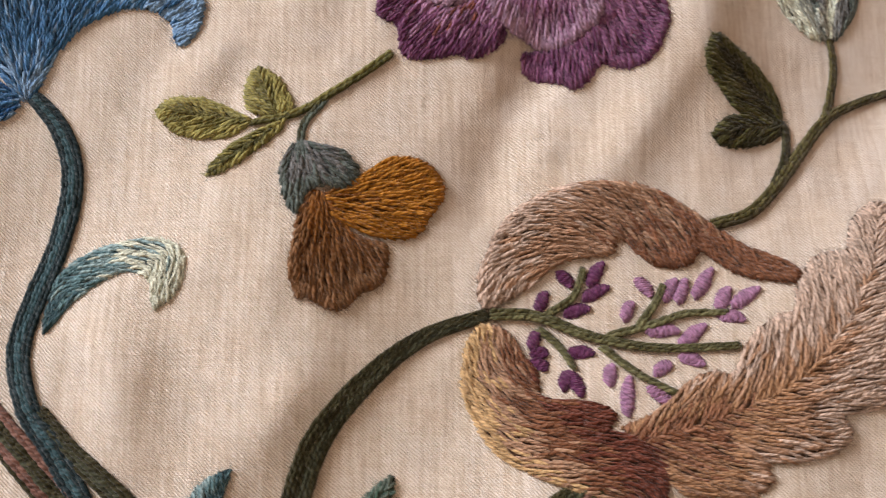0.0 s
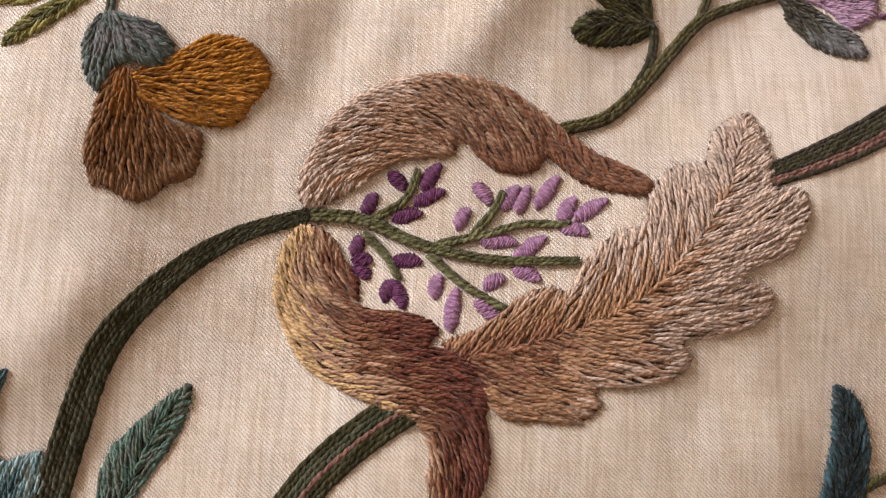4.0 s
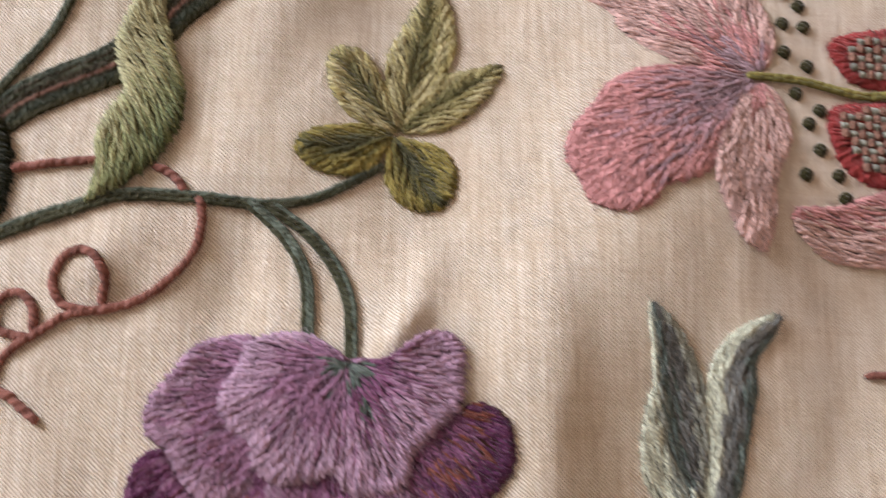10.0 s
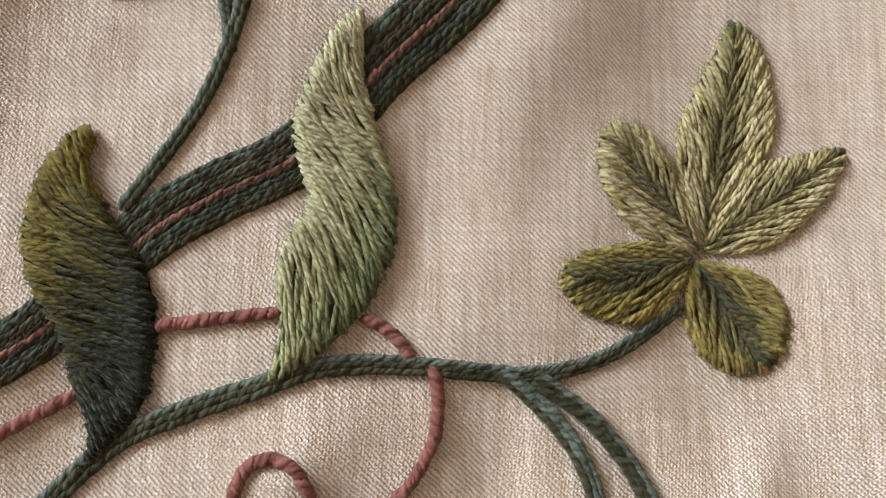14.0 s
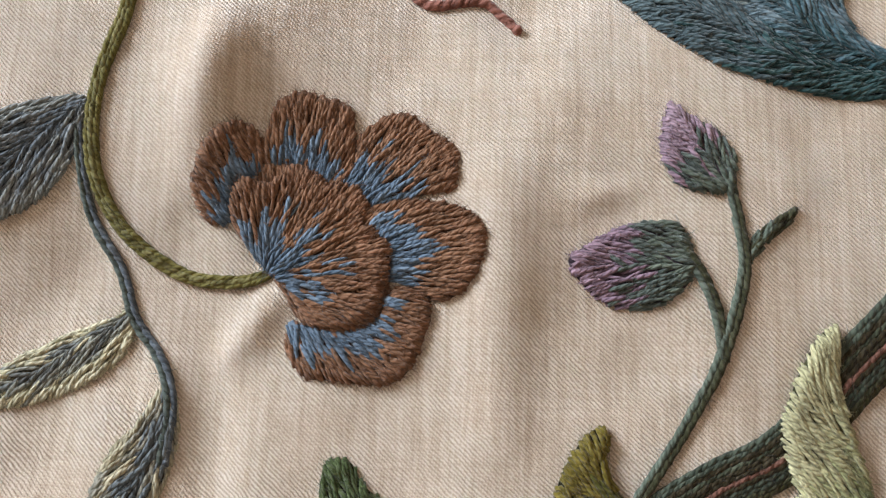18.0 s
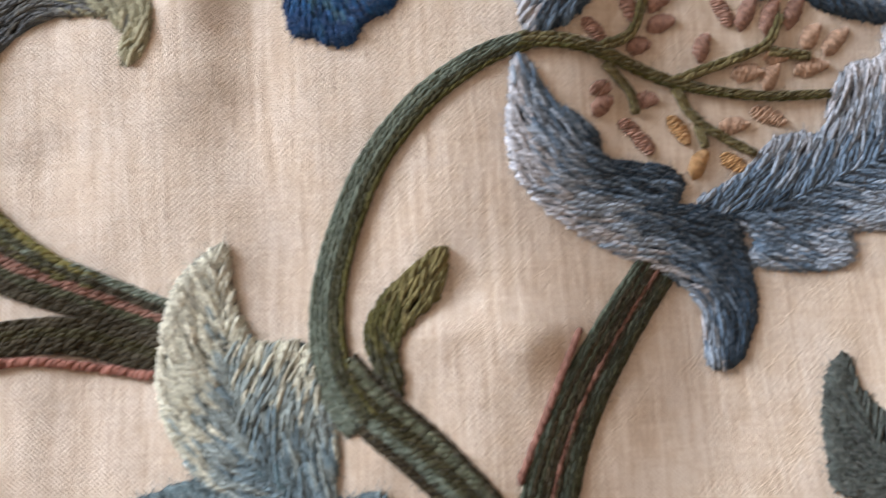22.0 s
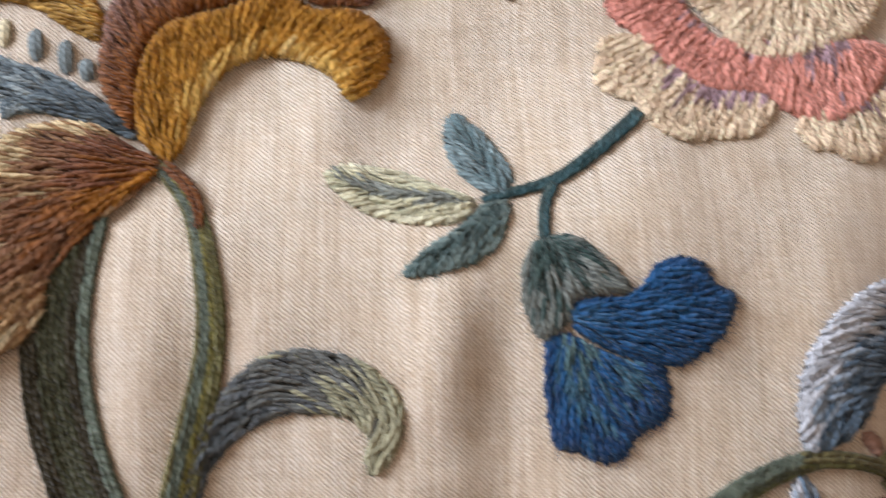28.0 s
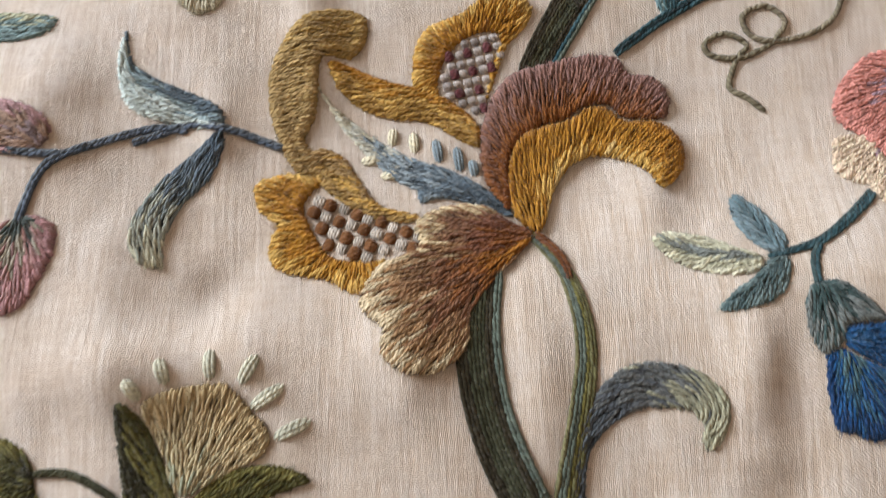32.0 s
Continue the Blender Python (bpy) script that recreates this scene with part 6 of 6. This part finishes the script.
# ---- blue flower, peach flower ----
f = thing("embroidered_flower", "deep blue wool flower with a grey-green cap", "flower")
satins(f, [
    ("petal", [(-25.5, 470.5), (-20.8, 471.9), (-14.7, 468.7), (-8.0, 466.0), (-1.2, 464.8), (0.1, 457.7), (-1.8, 453.4), (-7.6, 450.3), (-10.0, 446.5), (-14.5, 445.6), (-18.4, 447.5), (-23.5, 448.9), (-25.5, 454.6), (-26.1, 462.6)], ("fan", (-20.6, 476.0)), [(98, 130, 132), (86, 124, 134), BLUE_D, (62, 108, 134), BLUE_D, BLUE_N], dict(mix=0.75)),
    ("petal", [(-20.6, 477.8), (-14.2, 479.1), (-7.2, 479.9), (-2.3, 485.1), (3.7, 487.3), (8.3, 485.9), (10.3, 482.1), (14.7, 479.0), (13.8, 474.3), (9.3, 468.6), (3.3, 464.9), (-2.4, 464.6), (-9.1, 466.7), (-15.8, 469.9), (-19.6, 473.0)], ("fan", (-21.8, 475.5)), [(46, 98, 140), BLUE_D, BLUE_D, (24, 78, 126)], dict(lift=0.4)),
    ("sepal", [(-25.2, 492.3), (-18.2, 491.8), (-12.5, 487.6), (-7.2, 480.5), (-9.5, 479.5), (-15.3, 479.2), (-19.4, 478.3), (-20.7, 473.7), (-26.0, 470.5), (-29.3, 475.4), (-30.2, 482.6), (-28.3, 488.7)], ("fan", (-25.0, 493.3)), [(54, 76, 74), (74, 94, 92), (118, 126, 122)], dict(lift=0.8, mix=0.6)),
])
f = thing("embroidered_sprig", "dark teal wool stem with cream and blue-grey leaves", "leaf")
rows_along(f, "stem", [(-0.1, 522.2), (-9.6, 513.7), (-19.9, 506.3), (-30.9, 502.9), (-37.0, 501.8)], (3.0, 2.8, 2.0, 1.6), [TEAL, (64, 84, 84)])
rows_along(f, "stem", [(-20.5, 505.7), (-23.5, 500.2), (-24.7, 491.6)], (2.0, 2.0), [TEAL, (64, 84, 84)])
satins(f, [
    ("leaf", [(-70.9, 508.7), (-65.5, 511.4), (-55.7, 509.8), (-46.9, 505.6), (-38.3, 501.3), (-43.0, 496.0), (-52.8, 496.3), (-61.5, 499.0), (-67.7, 503.4)], ("rib", [(-37.0, 501.5), (-59.2, 504.4), (-70.9, 508.7)], 20), [(140, 148, 142), (206, 206, 176), (218, 216, 186), (222, 220, 192)], dict(by="line")),
    ("leaf", [(-42.2, 524.4), (-37.0, 520.6), (-31.4, 512.5), (-29.7, 506.4), (-32.2, 502.3), (-37.0, 504.1), (-42.6, 510.4), (-44.7, 518.0)], ("rib", [(-32.2, 502.0), (-42.2, 524.0)], 20), [(100, 126, 132), (126, 150, 156)], dict(by="line")),
    ("leaf", [(-54.4, 484.4), (-50.2, 490.0), (-43.0, 494.6), (-37.0, 500.5), (-31.0, 500.8), (-32.3, 494.1), (-37.1, 487.9), (-44.1, 485.0)], ("rib", [(-31.6, 500.6), (-54.0, 484.6)], 20), [(84, 106, 106), (112, 132, 130)], dict(by="line")),
])
f = thing("embroidered_flower", "peach and coral wool flower with scalloped tiers", "flower")
C = (44.5, 568.0)
satins(f, [
    ("petal", [(3.3, 544.1), (-5.9, 542.9), (-8.6, 537.0), (-9.2, 529.4), (-3.6, 525.9), (1.2, 525.3), (7.7, 531.9), (6.7, 541.0)], ("fan", C), [GREYPINK, PEACH, PEACH], dict(span=(0.6, 1))),
    ("petal", [(-0.5, 525.4), (2.5, 529.9), (10.1, 535.6), (16.1, 530.6), (27.4, 528.4), (32.6, 523.4), (25.7, 516.3), (16.7, 515.1), (7.8, 514.3), (2.0, 518.2)], ("fan", C), [GREYPINK, GREYPINK, PEACH, PEACH], dict(span=(0.6, 1))),
    ("petal", [(36.2, 517.7), (39.7, 523.5), (57.7, 529.0), (67.6, 533.0), (79.5, 532.7), (77.4, 522.8), (70.5, 517.4), (59.7, 516.1), (56.2, 511.2), (49.3, 509.3), (43.1, 511.8), (38.1, 513.3)], ("fan", C), [GREYPINK, GREYPINK, PEACH, PEACH], dict(span=(0.55, 1))),
    ("petal", [(-4.5, 556.1), (0.2, 564.6), (10.1, 573.1), (22.2, 572.8), (13.9, 555.6), (20.1, 543.6), (26.4, 536.0), (26.6, 530.8), (17.1, 528.7), (10.3, 532.6), (4.0, 539.5), (0.8, 544.1), (-3.9, 548.8)], ("fan", C), [GREYPINK, CORAL, CORAL], dict(lift=0.5, span=(0.5, 1))),
    ("petal", [(10.4, 538.7), (29.1, 542.1), (61.9, 540.5), (58.3, 529.0), (51.3, 521.9), (43.0, 519.1), (34.3, 522.2), (28.5, 526.9), (19.5, 527.3), (12.2, 530.8)], ("fan", C), [GREYPINK, CORAL, CORAL], dict(lift=0.5, span=(0.5, 1))),
    ("petal", [(13.3, 555.6), (18.8, 564.2), (29.0, 572.7), (50.8, 575.3), (65.7, 566.2), (59.6, 545.8), (44.9, 537.3), (31.4, 535.2), (24.4, 539.0), (20.3, 545.1)], ("fan", C), [GREYPINK, PEACH, PEACH, PEACH], dict(lift=1.0)),
])

# ---- golden flower and the pale corner ----
f = thing("embroidered_flower", "large golden and brown wool flower with checked cups", "flower")
satins(f, [
    ("cup", [(-143.3, 568.1), (-141.7, 578.6), (-136.8, 585.7), (-125.3, 591.3), (-116.9, 597.8), (-108.6, 598.9), (-102.0, 593.6), (-103.9, 586.5), (-110.7, 579.4), (-114.1, 570.6), (-117.6, 562.0), (-119.2, 558.2), (-117.4, 568.8), (-113.6, 581.0), (-117.2, 583.5), (-125.4, 580.7), (-132.0, 573.6), (-134.5, 564.9), (-133.7, 557.2), (-141.7, 562.9)], ("fan", (-123.9, 572.1)), [GOLD_D, GOLD, GOLD, GOLD_L], dict(span=(0.3, 1))),
    ("cup", [(-171.2, 532.1), (-181.2, 534.0), (-188.6, 532.4), (-193.2, 529.2), (-191.7, 521.3), (-186.2, 517.0), (-188.1, 512.1), (-187.7, 504.6), (-180.8, 500.7), (-170.4, 498.4), (-163.0, 493.9), (-157.2, 495.3), (-154.5, 500.9), (-152.4, 504.6), (-159.0, 504.6), (-167.8, 505.8), (-172.5, 510.4), (-175.7, 516.6), (-177.5, 522.8), (-174.8, 527.6)], ("fan", (-159.3, 515.0)), [GOLD_D, GOLD, GOLD, GOLD_L], dict(span=(0.4, 1))),
    ("curl", [(-170.5, 573.7), (-162.5, 573.8), (-157.9, 580.0), (-157.2, 587.2), (-161.4, 591.1), (-169.5, 591.0), (-179.0, 586.9), (-185.1, 579.7), (-189.3, 569.1), (-189.4, 557.1), (-186.4, 545.4), (-181.2, 535.6), (-173.6, 534.0), (-172.2, 537.3), (-177.2, 545.5), (-174.4, 552.2), (-173.2, 560.7), (-172.7, 569.3)], ("straight", (1.0, 0.06)), [(184, 154, 102), (178, 148, 94), (186, 152, 88)], dict(by=((-190.0, 560.0), (-160.0, 574.0)), puff=1.25, mix=0.7)),
    ("curl", [(-181.3, 535.9), (-172.4, 543.0), (-164.6, 539.0), (-159.8, 530.8), (-153.5, 522.9), (-142.2, 519.5), (-144.4, 516.9), (-154.9, 517.8), (-164.0, 522.5), (-171.8, 529.2)], ("slant", [(-178.4, 538.9), (-167.5, 534.0), (-158.1, 524.4), (-142.9, 518.2)], 26), [(176, 142, 84), GOLD_L, (186, 152, 100)], dict(by="side")),
    ("curl", [(-170.4, 571.4), (-164.1, 571.2), (-151.2, 566.2), (-138.5, 563.0), (-128.9, 558.2), (-122.3, 551.7), (-121.4, 543.3), (-129.0, 545.6), (-138.5, 551.1), (-149.5, 552.5), (-158.9, 555.7), (-167.0, 562.5)], ("slant", [(-168.8, 569.3), (-151.1, 560.2), (-135.3, 556.3), (-121.9, 546.6)], 22), [(176, 136, 68), GOLD_L, GOLD], dict(by="side")),
    ("petal", [(-113.9, 521.2), (-119.9, 528.4), (-122.0, 538.3), (-121.0, 550.0), (-117.6, 560.3), (-110.9, 568.2), (-99.3, 572.8), (-84.3, 575.7), (-74.3, 574.2), (-71.1, 569.2), (-62.8, 567.6), (-58.1, 561.8), (-58.6, 554.9), (-62.3, 552.1), (-73.7, 552.9), (-78.4, 557.2), (-86.6, 557.0), (-93.4, 552.6), (-100.0, 550.7), (-108.3, 545.4), (-112.5, 536.9), (-112.1, 526.9)], ("fan", (-101.0, 521.0)), [(150, 90, 38), (146, 88, 38), (138, 84, 44), (138, 92, 68), (146, 106, 92), (152, 114, 104)], dict(lift=0.6, by=("ring", (-87.0, 527.0), 22.0, 46.0), puff=1.25, length=7.5)),
    ("petal", [(-105.8, 513.1), (-111.6, 518.8), (-113.6, 528.5), (-112.5, 538.6), (-108.2, 547.1), (-98.4, 550.8), (-91.7, 552.6), (-85.0, 557.0), (-78.4, 556.3), (-73.8, 552.0), (-64.1, 551.1), (-57.1, 546.0), (-55.5, 538.3), (-59.2, 530.2), (-65.8, 526.3), (-68.4, 531.3), (-73.8, 536.0), (-81.2, 539.1), (-89.2, 538.3), (-96.0, 532.2), (-99.6, 525.5), (-103.1, 514.8)], ("fan", (-104.0, 506.0)), [(228, 192, 124), GOLD_L, GOLD, GOLD, GOLD, (172, 116, 36)], dict(lift=1.0, by=("ring", (-84.0, 524.0), 12.5, 32.0), puff=1.25, length=7.5)),
    ("petal", [(-106.6, 512.6), (-114.0, 517.1), (-121.6, 521.8), (-130.8, 522.4), (-139.9, 519.9), (-143.7, 515.1), (-142.8, 508.9), (-150.2, 503.9), (-141.3, 503.1), (-126.5, 504.4), (-114.4, 507.6)], ("fan", (-103.6, 511.5)), [(154, 96, 42), (144, 88, 40), (134, 82, 50), (130, 84, 62), (140, 98, 72), (160, 122, 86), (228, 206, 164)], dict(mix=0.6, lift=0.8, puff=1.25, length=7.5)),
    ("petal", [(-106.6, 512.3), (-114.3, 508.8), (-126.5, 505.9), (-141.3, 504.6), (-150.2, 504.3), (-156.0, 501.2), (-160.8, 492.4), (-158.4, 486.6), (-154.0, 482.3), (-154.6, 475.3), (-149.5, 469.8), (-141.1, 468.4), (-134.1, 471.1), (-128.3, 478.0), (-126.7, 488.0), (-120.7, 496.8), (-113.0, 504.4)], ("fan", (-104.2, 513.9)), [(186, 122, 38), (176, 114, 38), (162, 102, 40), (148, 92, 46), (138, 90, 58), (144, 102, 76), (160, 122, 88), (182, 146, 106), (226, 206, 168)], dict(mix=0.7, lift=1.0, puff=1.25, length=8)),
    ("feather", [(-173.2, 562.4), (-168.3, 556.5), (-157.2, 547.4), (-144.6, 539.3), (-132.2, 534.6), (-121.4, 528.3), (-112.1, 519.2), (-121.6, 521.8), (-132.3, 524.5), (-141.5, 523.8), (-143.0, 527.8), (-150.7, 532.6), (-158.5, 540.7), (-166.6, 550.6)], ("rib", [(-112.4, 519.6), (-132.3, 529.7), (-150.8, 540.8), (-172.9, 562.0)], 12), [CREAM, (208, 208, 192), (150, 166, 172), (114, 132, 142), (98, 116, 128)], dict(by=((-173.2, 562.4), (-113.9, 520.3)))),
])
seeds(f, "barb", [(-150.1, 543.3), (-149.4, 549.5), (-142.8, 540.6), (-143.2, 548.0), (-160.0, 538.2), (-153.1, 538.8), (-153.8, 532.9), (-146.9, 533.5)], (222, 214, 184), width=1.7, strands=3)
seeds(f, "barb", [(-135.0, 537.0), (-136.1, 545.3), (-128.4, 533.9), (-129.4, 542.7), (-123.7, 532.4), (-124.7, 538.2), (-141.5, 523.8), (-135.4, 528.0)], (136, 152, 158), width=1.7, strands=3)
lattice(f, [(-177.6, 524.1), (-171.7, 526.0), (-162.5, 521.2), (-153.4, 518.1), (-141.4, 516.7), (-142.6, 508.9), (-148.7, 506.5), (-156.0, 504.3), (-164.9, 507.0), (-172.5, 511.9)], 4.1, (120, 78, 42), (206, 196, 182), turn=-22)
lattice(f, [(-132.0, 573.6), (-125.4, 580.7), (-113.6, 583.6), (-112.4, 577.6), (-117.5, 565.4), (-120.1, 555.5), (-127.3, 557.9), (-133.7, 564.0)], 3.3, (104, 58, 60), (196, 186, 178), turn=14, spaced=True)
f = thing("embroidered_vine", "olive wool stem with rust top and a curled grey leaf", "stem")
rows_along(f, "stem", [(-107.3, 513.1), (-99.0, 501.2), (-95.4, 489.1), (-93.9, 476.3), (-95.2, 463.9)] + [(-101.3, 436.5), (-102.6, 425.8)], (3, 5, 6, 6.8, 7.2), [(104, 102, 66), OLIVE_M, STEM_L, (116, 112, 78)])
rows_along(f, "stem", [(-106.2, 513.0), (-100.8, 507.5), (-97.9, 502.0), (-97.1, 496.6)], (2.5, 2.8, 1.5), [(120, 72, 36), (112, 66, 34)], lift=0.5)
satins(f, [("leaf", [(-100.5, 426.9), (-99.2, 442.4), (-96.6, 453.6), (-90.5, 463.8), (-83.4, 469.2), (-75.2, 470.6), (-65.8, 468.9), (-57.5, 463.1), (-54.4, 456.1), (-56.8, 448.3), (-61.0, 444.2), (-62.7, 447.5), (-62.0, 452.0), (-64.8, 455.5), (-70.6, 457.0), (-77.7, 457.3), (-84.7, 455.4), (-90.5, 451.1), (-94.4, 445.6), (-96.0, 437.8), (-96.7, 426.6)], ("slant", [(-98.9, 427.9), (-96.0, 449.1), (-84.6, 463.5), (-69.4, 463.8), (-58.9, 456.4), (-61.0, 445.1)], -16), [(84, 92, 96), (92, 98, 102), (108, 112, 110), (164, 164, 138), (178, 176, 148)], dict(by="len", mix=0.5))])
f = thing("embroidered_branch", "dark olive wool branch rising behind the golden flower", "branch")
rows_along(f, "stem", [(-104.4, 568.4), (-97.4, 581.4), (-88.6, 595.6), (-77.6, 614.0), (-67.9, 631.5)], (8.5, 10.5, 12, 12), [STEM_D, OLIVE_D, STEM, STEM_D], lift=-0.3)
rows_along(f, "stem", [(-91.0, 606.0), (-89.4, 598.0), (-86.4, 592.0)], (4.5, 4.2, 3.6), [STEM_D, STEM])
rows_along(f, "stem", [(-99.0, 566.6), (-91.4, 579.0), (-82.8, 593.0), (-72.0, 611.0)], (2.4, 2.4), [TEAL, STEM_L])
rows_along(f, "stem", [(-75.1, 575.9), (-58.6, 588.1), (-41.2, 597.0), (-20.4, 602.5), (7.3, 606.1), (28.1, 607.1)], (3, 3.6, 3, 2.4), [TEAL, TEAL_D, TEAL])
satins(f, [("leaf", [(-57.6, 589.9), (-59.7, 599.6), (-57.2, 612.4), (-46.7, 614.4), (-49.0, 601.5), (-52.5, 591.7)], ("slant", [(-56.0, 589.0), (-51.9, 614.3)], 12), [TEAL, TEAL_M, TEAL_L], dict(by="side"))])
f = thing("embroidered_tendril", "grey-olive wool tendril with two loops", "tendril")
rows_along(f, "strand", [(-26.6, 554.0), (-31.8, 559.2), (-37.2, 563.6), (-34.2, 572.9)], (1.6, 1.6), [(126, 118, 96)], width=0.8)
rows_along(f, "strand", [(-34.1, 573.7), (-30.2, 577.9), (-37.0, 582.3), (-43.8, 579.7), (-42.4, 575.1), (-32.5, 573.4), (-20.5, 578.7)], (1.6, 1.6), [(126, 118, 96)], width=0.8)
rows_along(f, "strand", [(-21.3, 578.7), (-16.7, 585.6), (-22.9, 591.7), (-30.7, 588.3), (-28.7, 581.4), (-20.5, 578.7), (-8.7, 581.1), (0.2, 587.1), (3.8, 597.9), (4.3, 608.9)], (1.6, 1.6), [(134, 124, 102)], width=0.8)
f = thing("embroidered_sprig", "pale blue-grey wool sprig with two curved leaves", "leaf")
rows_along(f, "stem", [(-183.9, 542.1), (-195.6, 546.6), (-203.3, 548.2), (-213.9, 549.9), (-230.9, 544.0)], (2.2, 2.2, 2.0), [(92, 104, 118), (104, 114, 122)])
rows_along(f, "stem", [(-214.0, 548.1), (-224.3, 549.0), (-239.0, 544.1), (-251.6, 538.1), (-257.7, 531.9), (-262.7, 518.0)], (2.0, 2.2, 2.2), [(92, 104, 118), (104, 114, 122)])
rows_along(f, "stem", [(-250.0, 539.1), (-258.1, 539.3), (-268.3, 540.6)], (2.0, 2.0), [(92, 104, 118), (104, 114, 122)])
satins(f, [
    ("leaf", [(-234.9, 583.0), (-232.9, 573.1), (-224.5, 565.6), (-213.4, 560.8), (-203.8, 555.2), (-202.6, 548.8), (-209.3, 548.4), (-221.5, 551.3), (-232.2, 555.8), (-236.2, 564.1), (-236.8, 574.7)], ("slant", [(-203.4, 549.3), (-218.9, 555.5), (-232.7, 566.1), (-235.3, 582.4)], 8), [(100, 118, 128), (150, 172, 174), (210, 224, 218), (214, 228, 220)], dict(by="side", mix=0.4)),
    ("leaf", [(-203.0, 547.7), (-202.7, 540.3), (-207.9, 530.6), (-214.7, 524.3), (-218.4, 516.6), (-220.0, 509.1), (-219.5, 503.5), (-225.2, 503.9), (-229.2, 509.0), (-229.2, 518.0), (-225.0, 527.2), (-218.5, 535.2), (-210.3, 541.8)], ("slant", [(-203.2, 546.8), (-213.9, 532.1), (-223.6, 518.1), (-223.1, 503.9)], 8), [(92, 108, 120), (100, 114, 122), (130, 140, 138), (176, 180, 164), (218, 216, 188)], dict(by="len", mix=0.5)),
])
f = thing("embroidered_bud", "faded pink and mint wool bud on a thin stem", "bud")
satins(f, [("petal", [(-280.7, 554.9), (-270.1, 557.0), (-262.6, 555.0), (-256.5, 551.6), (-254.4, 545.2), (-258.2, 540.3), (-268.3, 539.5), (-278.9, 541.1)], ("fan", (-253.3, 539.4)), [(150, 130, 130), (170, 140, 120), (190, 150, 150)])])
f = thing("embroidered_bud", "drooping mint and faded pink wool bud", "bud")
satins(f, [("petal", [(-264.4, 518.9), (-257.0, 519.7), (-251.2, 516.2), (-251.6, 507.7), (-256.0, 497.7), (-260.5, 491.1), (-268.5, 489.7), (-275.8, 499.8), (-271.5, 513.1)], ("fan", (-262.0, 520.6)), [(84, 96, 92), (176, 170, 152), (190, 150, 146), (194, 146, 146)])])
f = thing("embroidered_flower", "cream wool flower head with separate pale rays", "flower")
satins(f, [
    ("leaf", [(-229.0, 461.9), (-222.5, 459.0), (-216.9, 449.5), (-212.4, 438.5), (-208.8, 427.8), (-224.3, 428.3), (-226.7, 442.0)], ("slant", [(-210.4, 429.3), (-228.4, 461.4)], 8), [OLIVE, OLIVE_M, OLIVE_D], dict(by="side")),
    ("leaf", [(-174.4, 440.4), (-182.4, 444.5), (-192.0, 444.8), (-199.9, 441.9), (-209.0, 433.8), (-205.6, 427.7), (-193.3, 432.6), (-182.3, 437.2)], ("rib", [(-207.3, 430.7), (-174.8, 440.7)], 14), [OLIVE, OLIVE_M], dict(by="line")),
    ("head", [(-221.7, 461.3), (-215.9, 465.7), (-206.4, 467.8), (-198.6, 467.7), (-192.2, 461.3), (-186.6, 454.8), (-187.3, 448.5), (-195.2, 444.1), (-201.4, 441.2), (-210.7, 436.9), (-216.1, 449.4)], ("fan", (-210.5, 432.4)), [(176, 182, 154), (202, 188, 148), (208, 188, 146), (198, 174, 130)], dict(lift=0.5)),
])
seeds(f, "ray", [(-226.0, 469.0), (-222.3, 463.3), (-217.6, 475.2), (-215.4, 467.7), (-203.6, 477.9), (-203.3, 469.0), (-194.6, 467.6), (-189.9, 475.9), (-191.9, 460.6), (-182.3, 467.1), (-185.1, 452.2), (-174.5, 457.0)], (214, 214, 190), width=2.0, strands=3)
f = thing("embroidered_leaf", "dark olive wool leaf with a thin stem", "leaf")
satins(f, [("blade", [(-271.9, 455.8), (-262.2, 454.7), (-255.6, 450.6), (-251.9, 442.8), (-251.4, 429.2), (-269.1, 429.8)], ("fan", (-248.6, 441.2)), [OLIVE_D, OLIVE, OLIVE_M])])
rows_along(f, "stem", [(-252.8, 444.7), (-241.0, 443.7), (-229.6, 437.5), (-222.8, 429.7)], (2, 2.2), [STEM, OLIVE_D])
f = thing("embroidered_leaf", "mint and pale blue wool leaf tip", "leaf")
satins(f, [("blade", [(-289.8, 587.6), (-279.3, 590.0), (-270.2, 590.5), (-257.9, 588.2), (-259.6, 582.5), (-268.3, 579.2), (-285.1, 580.7)], ("rib", [(-289.3, 584.4), (-258.3, 587.5)], 16), [TEAL_L, (196, 200, 170)], dict(by="side"))])
f = thing("embroidered_blossom", "small cream wool petal on the linen", "petal")
satins(f, [("petal", [(-219.8, 595.5), (-216.1, 590.0), (-211.2, 588.7), (-205.2, 593.0), (-204.3, 603.2), (-202.5, 612.6), (-218.9, 612.4)], ("fan", (-211.7, 614.4)), [GREY_L, (196, 190, 160), CREAM])])
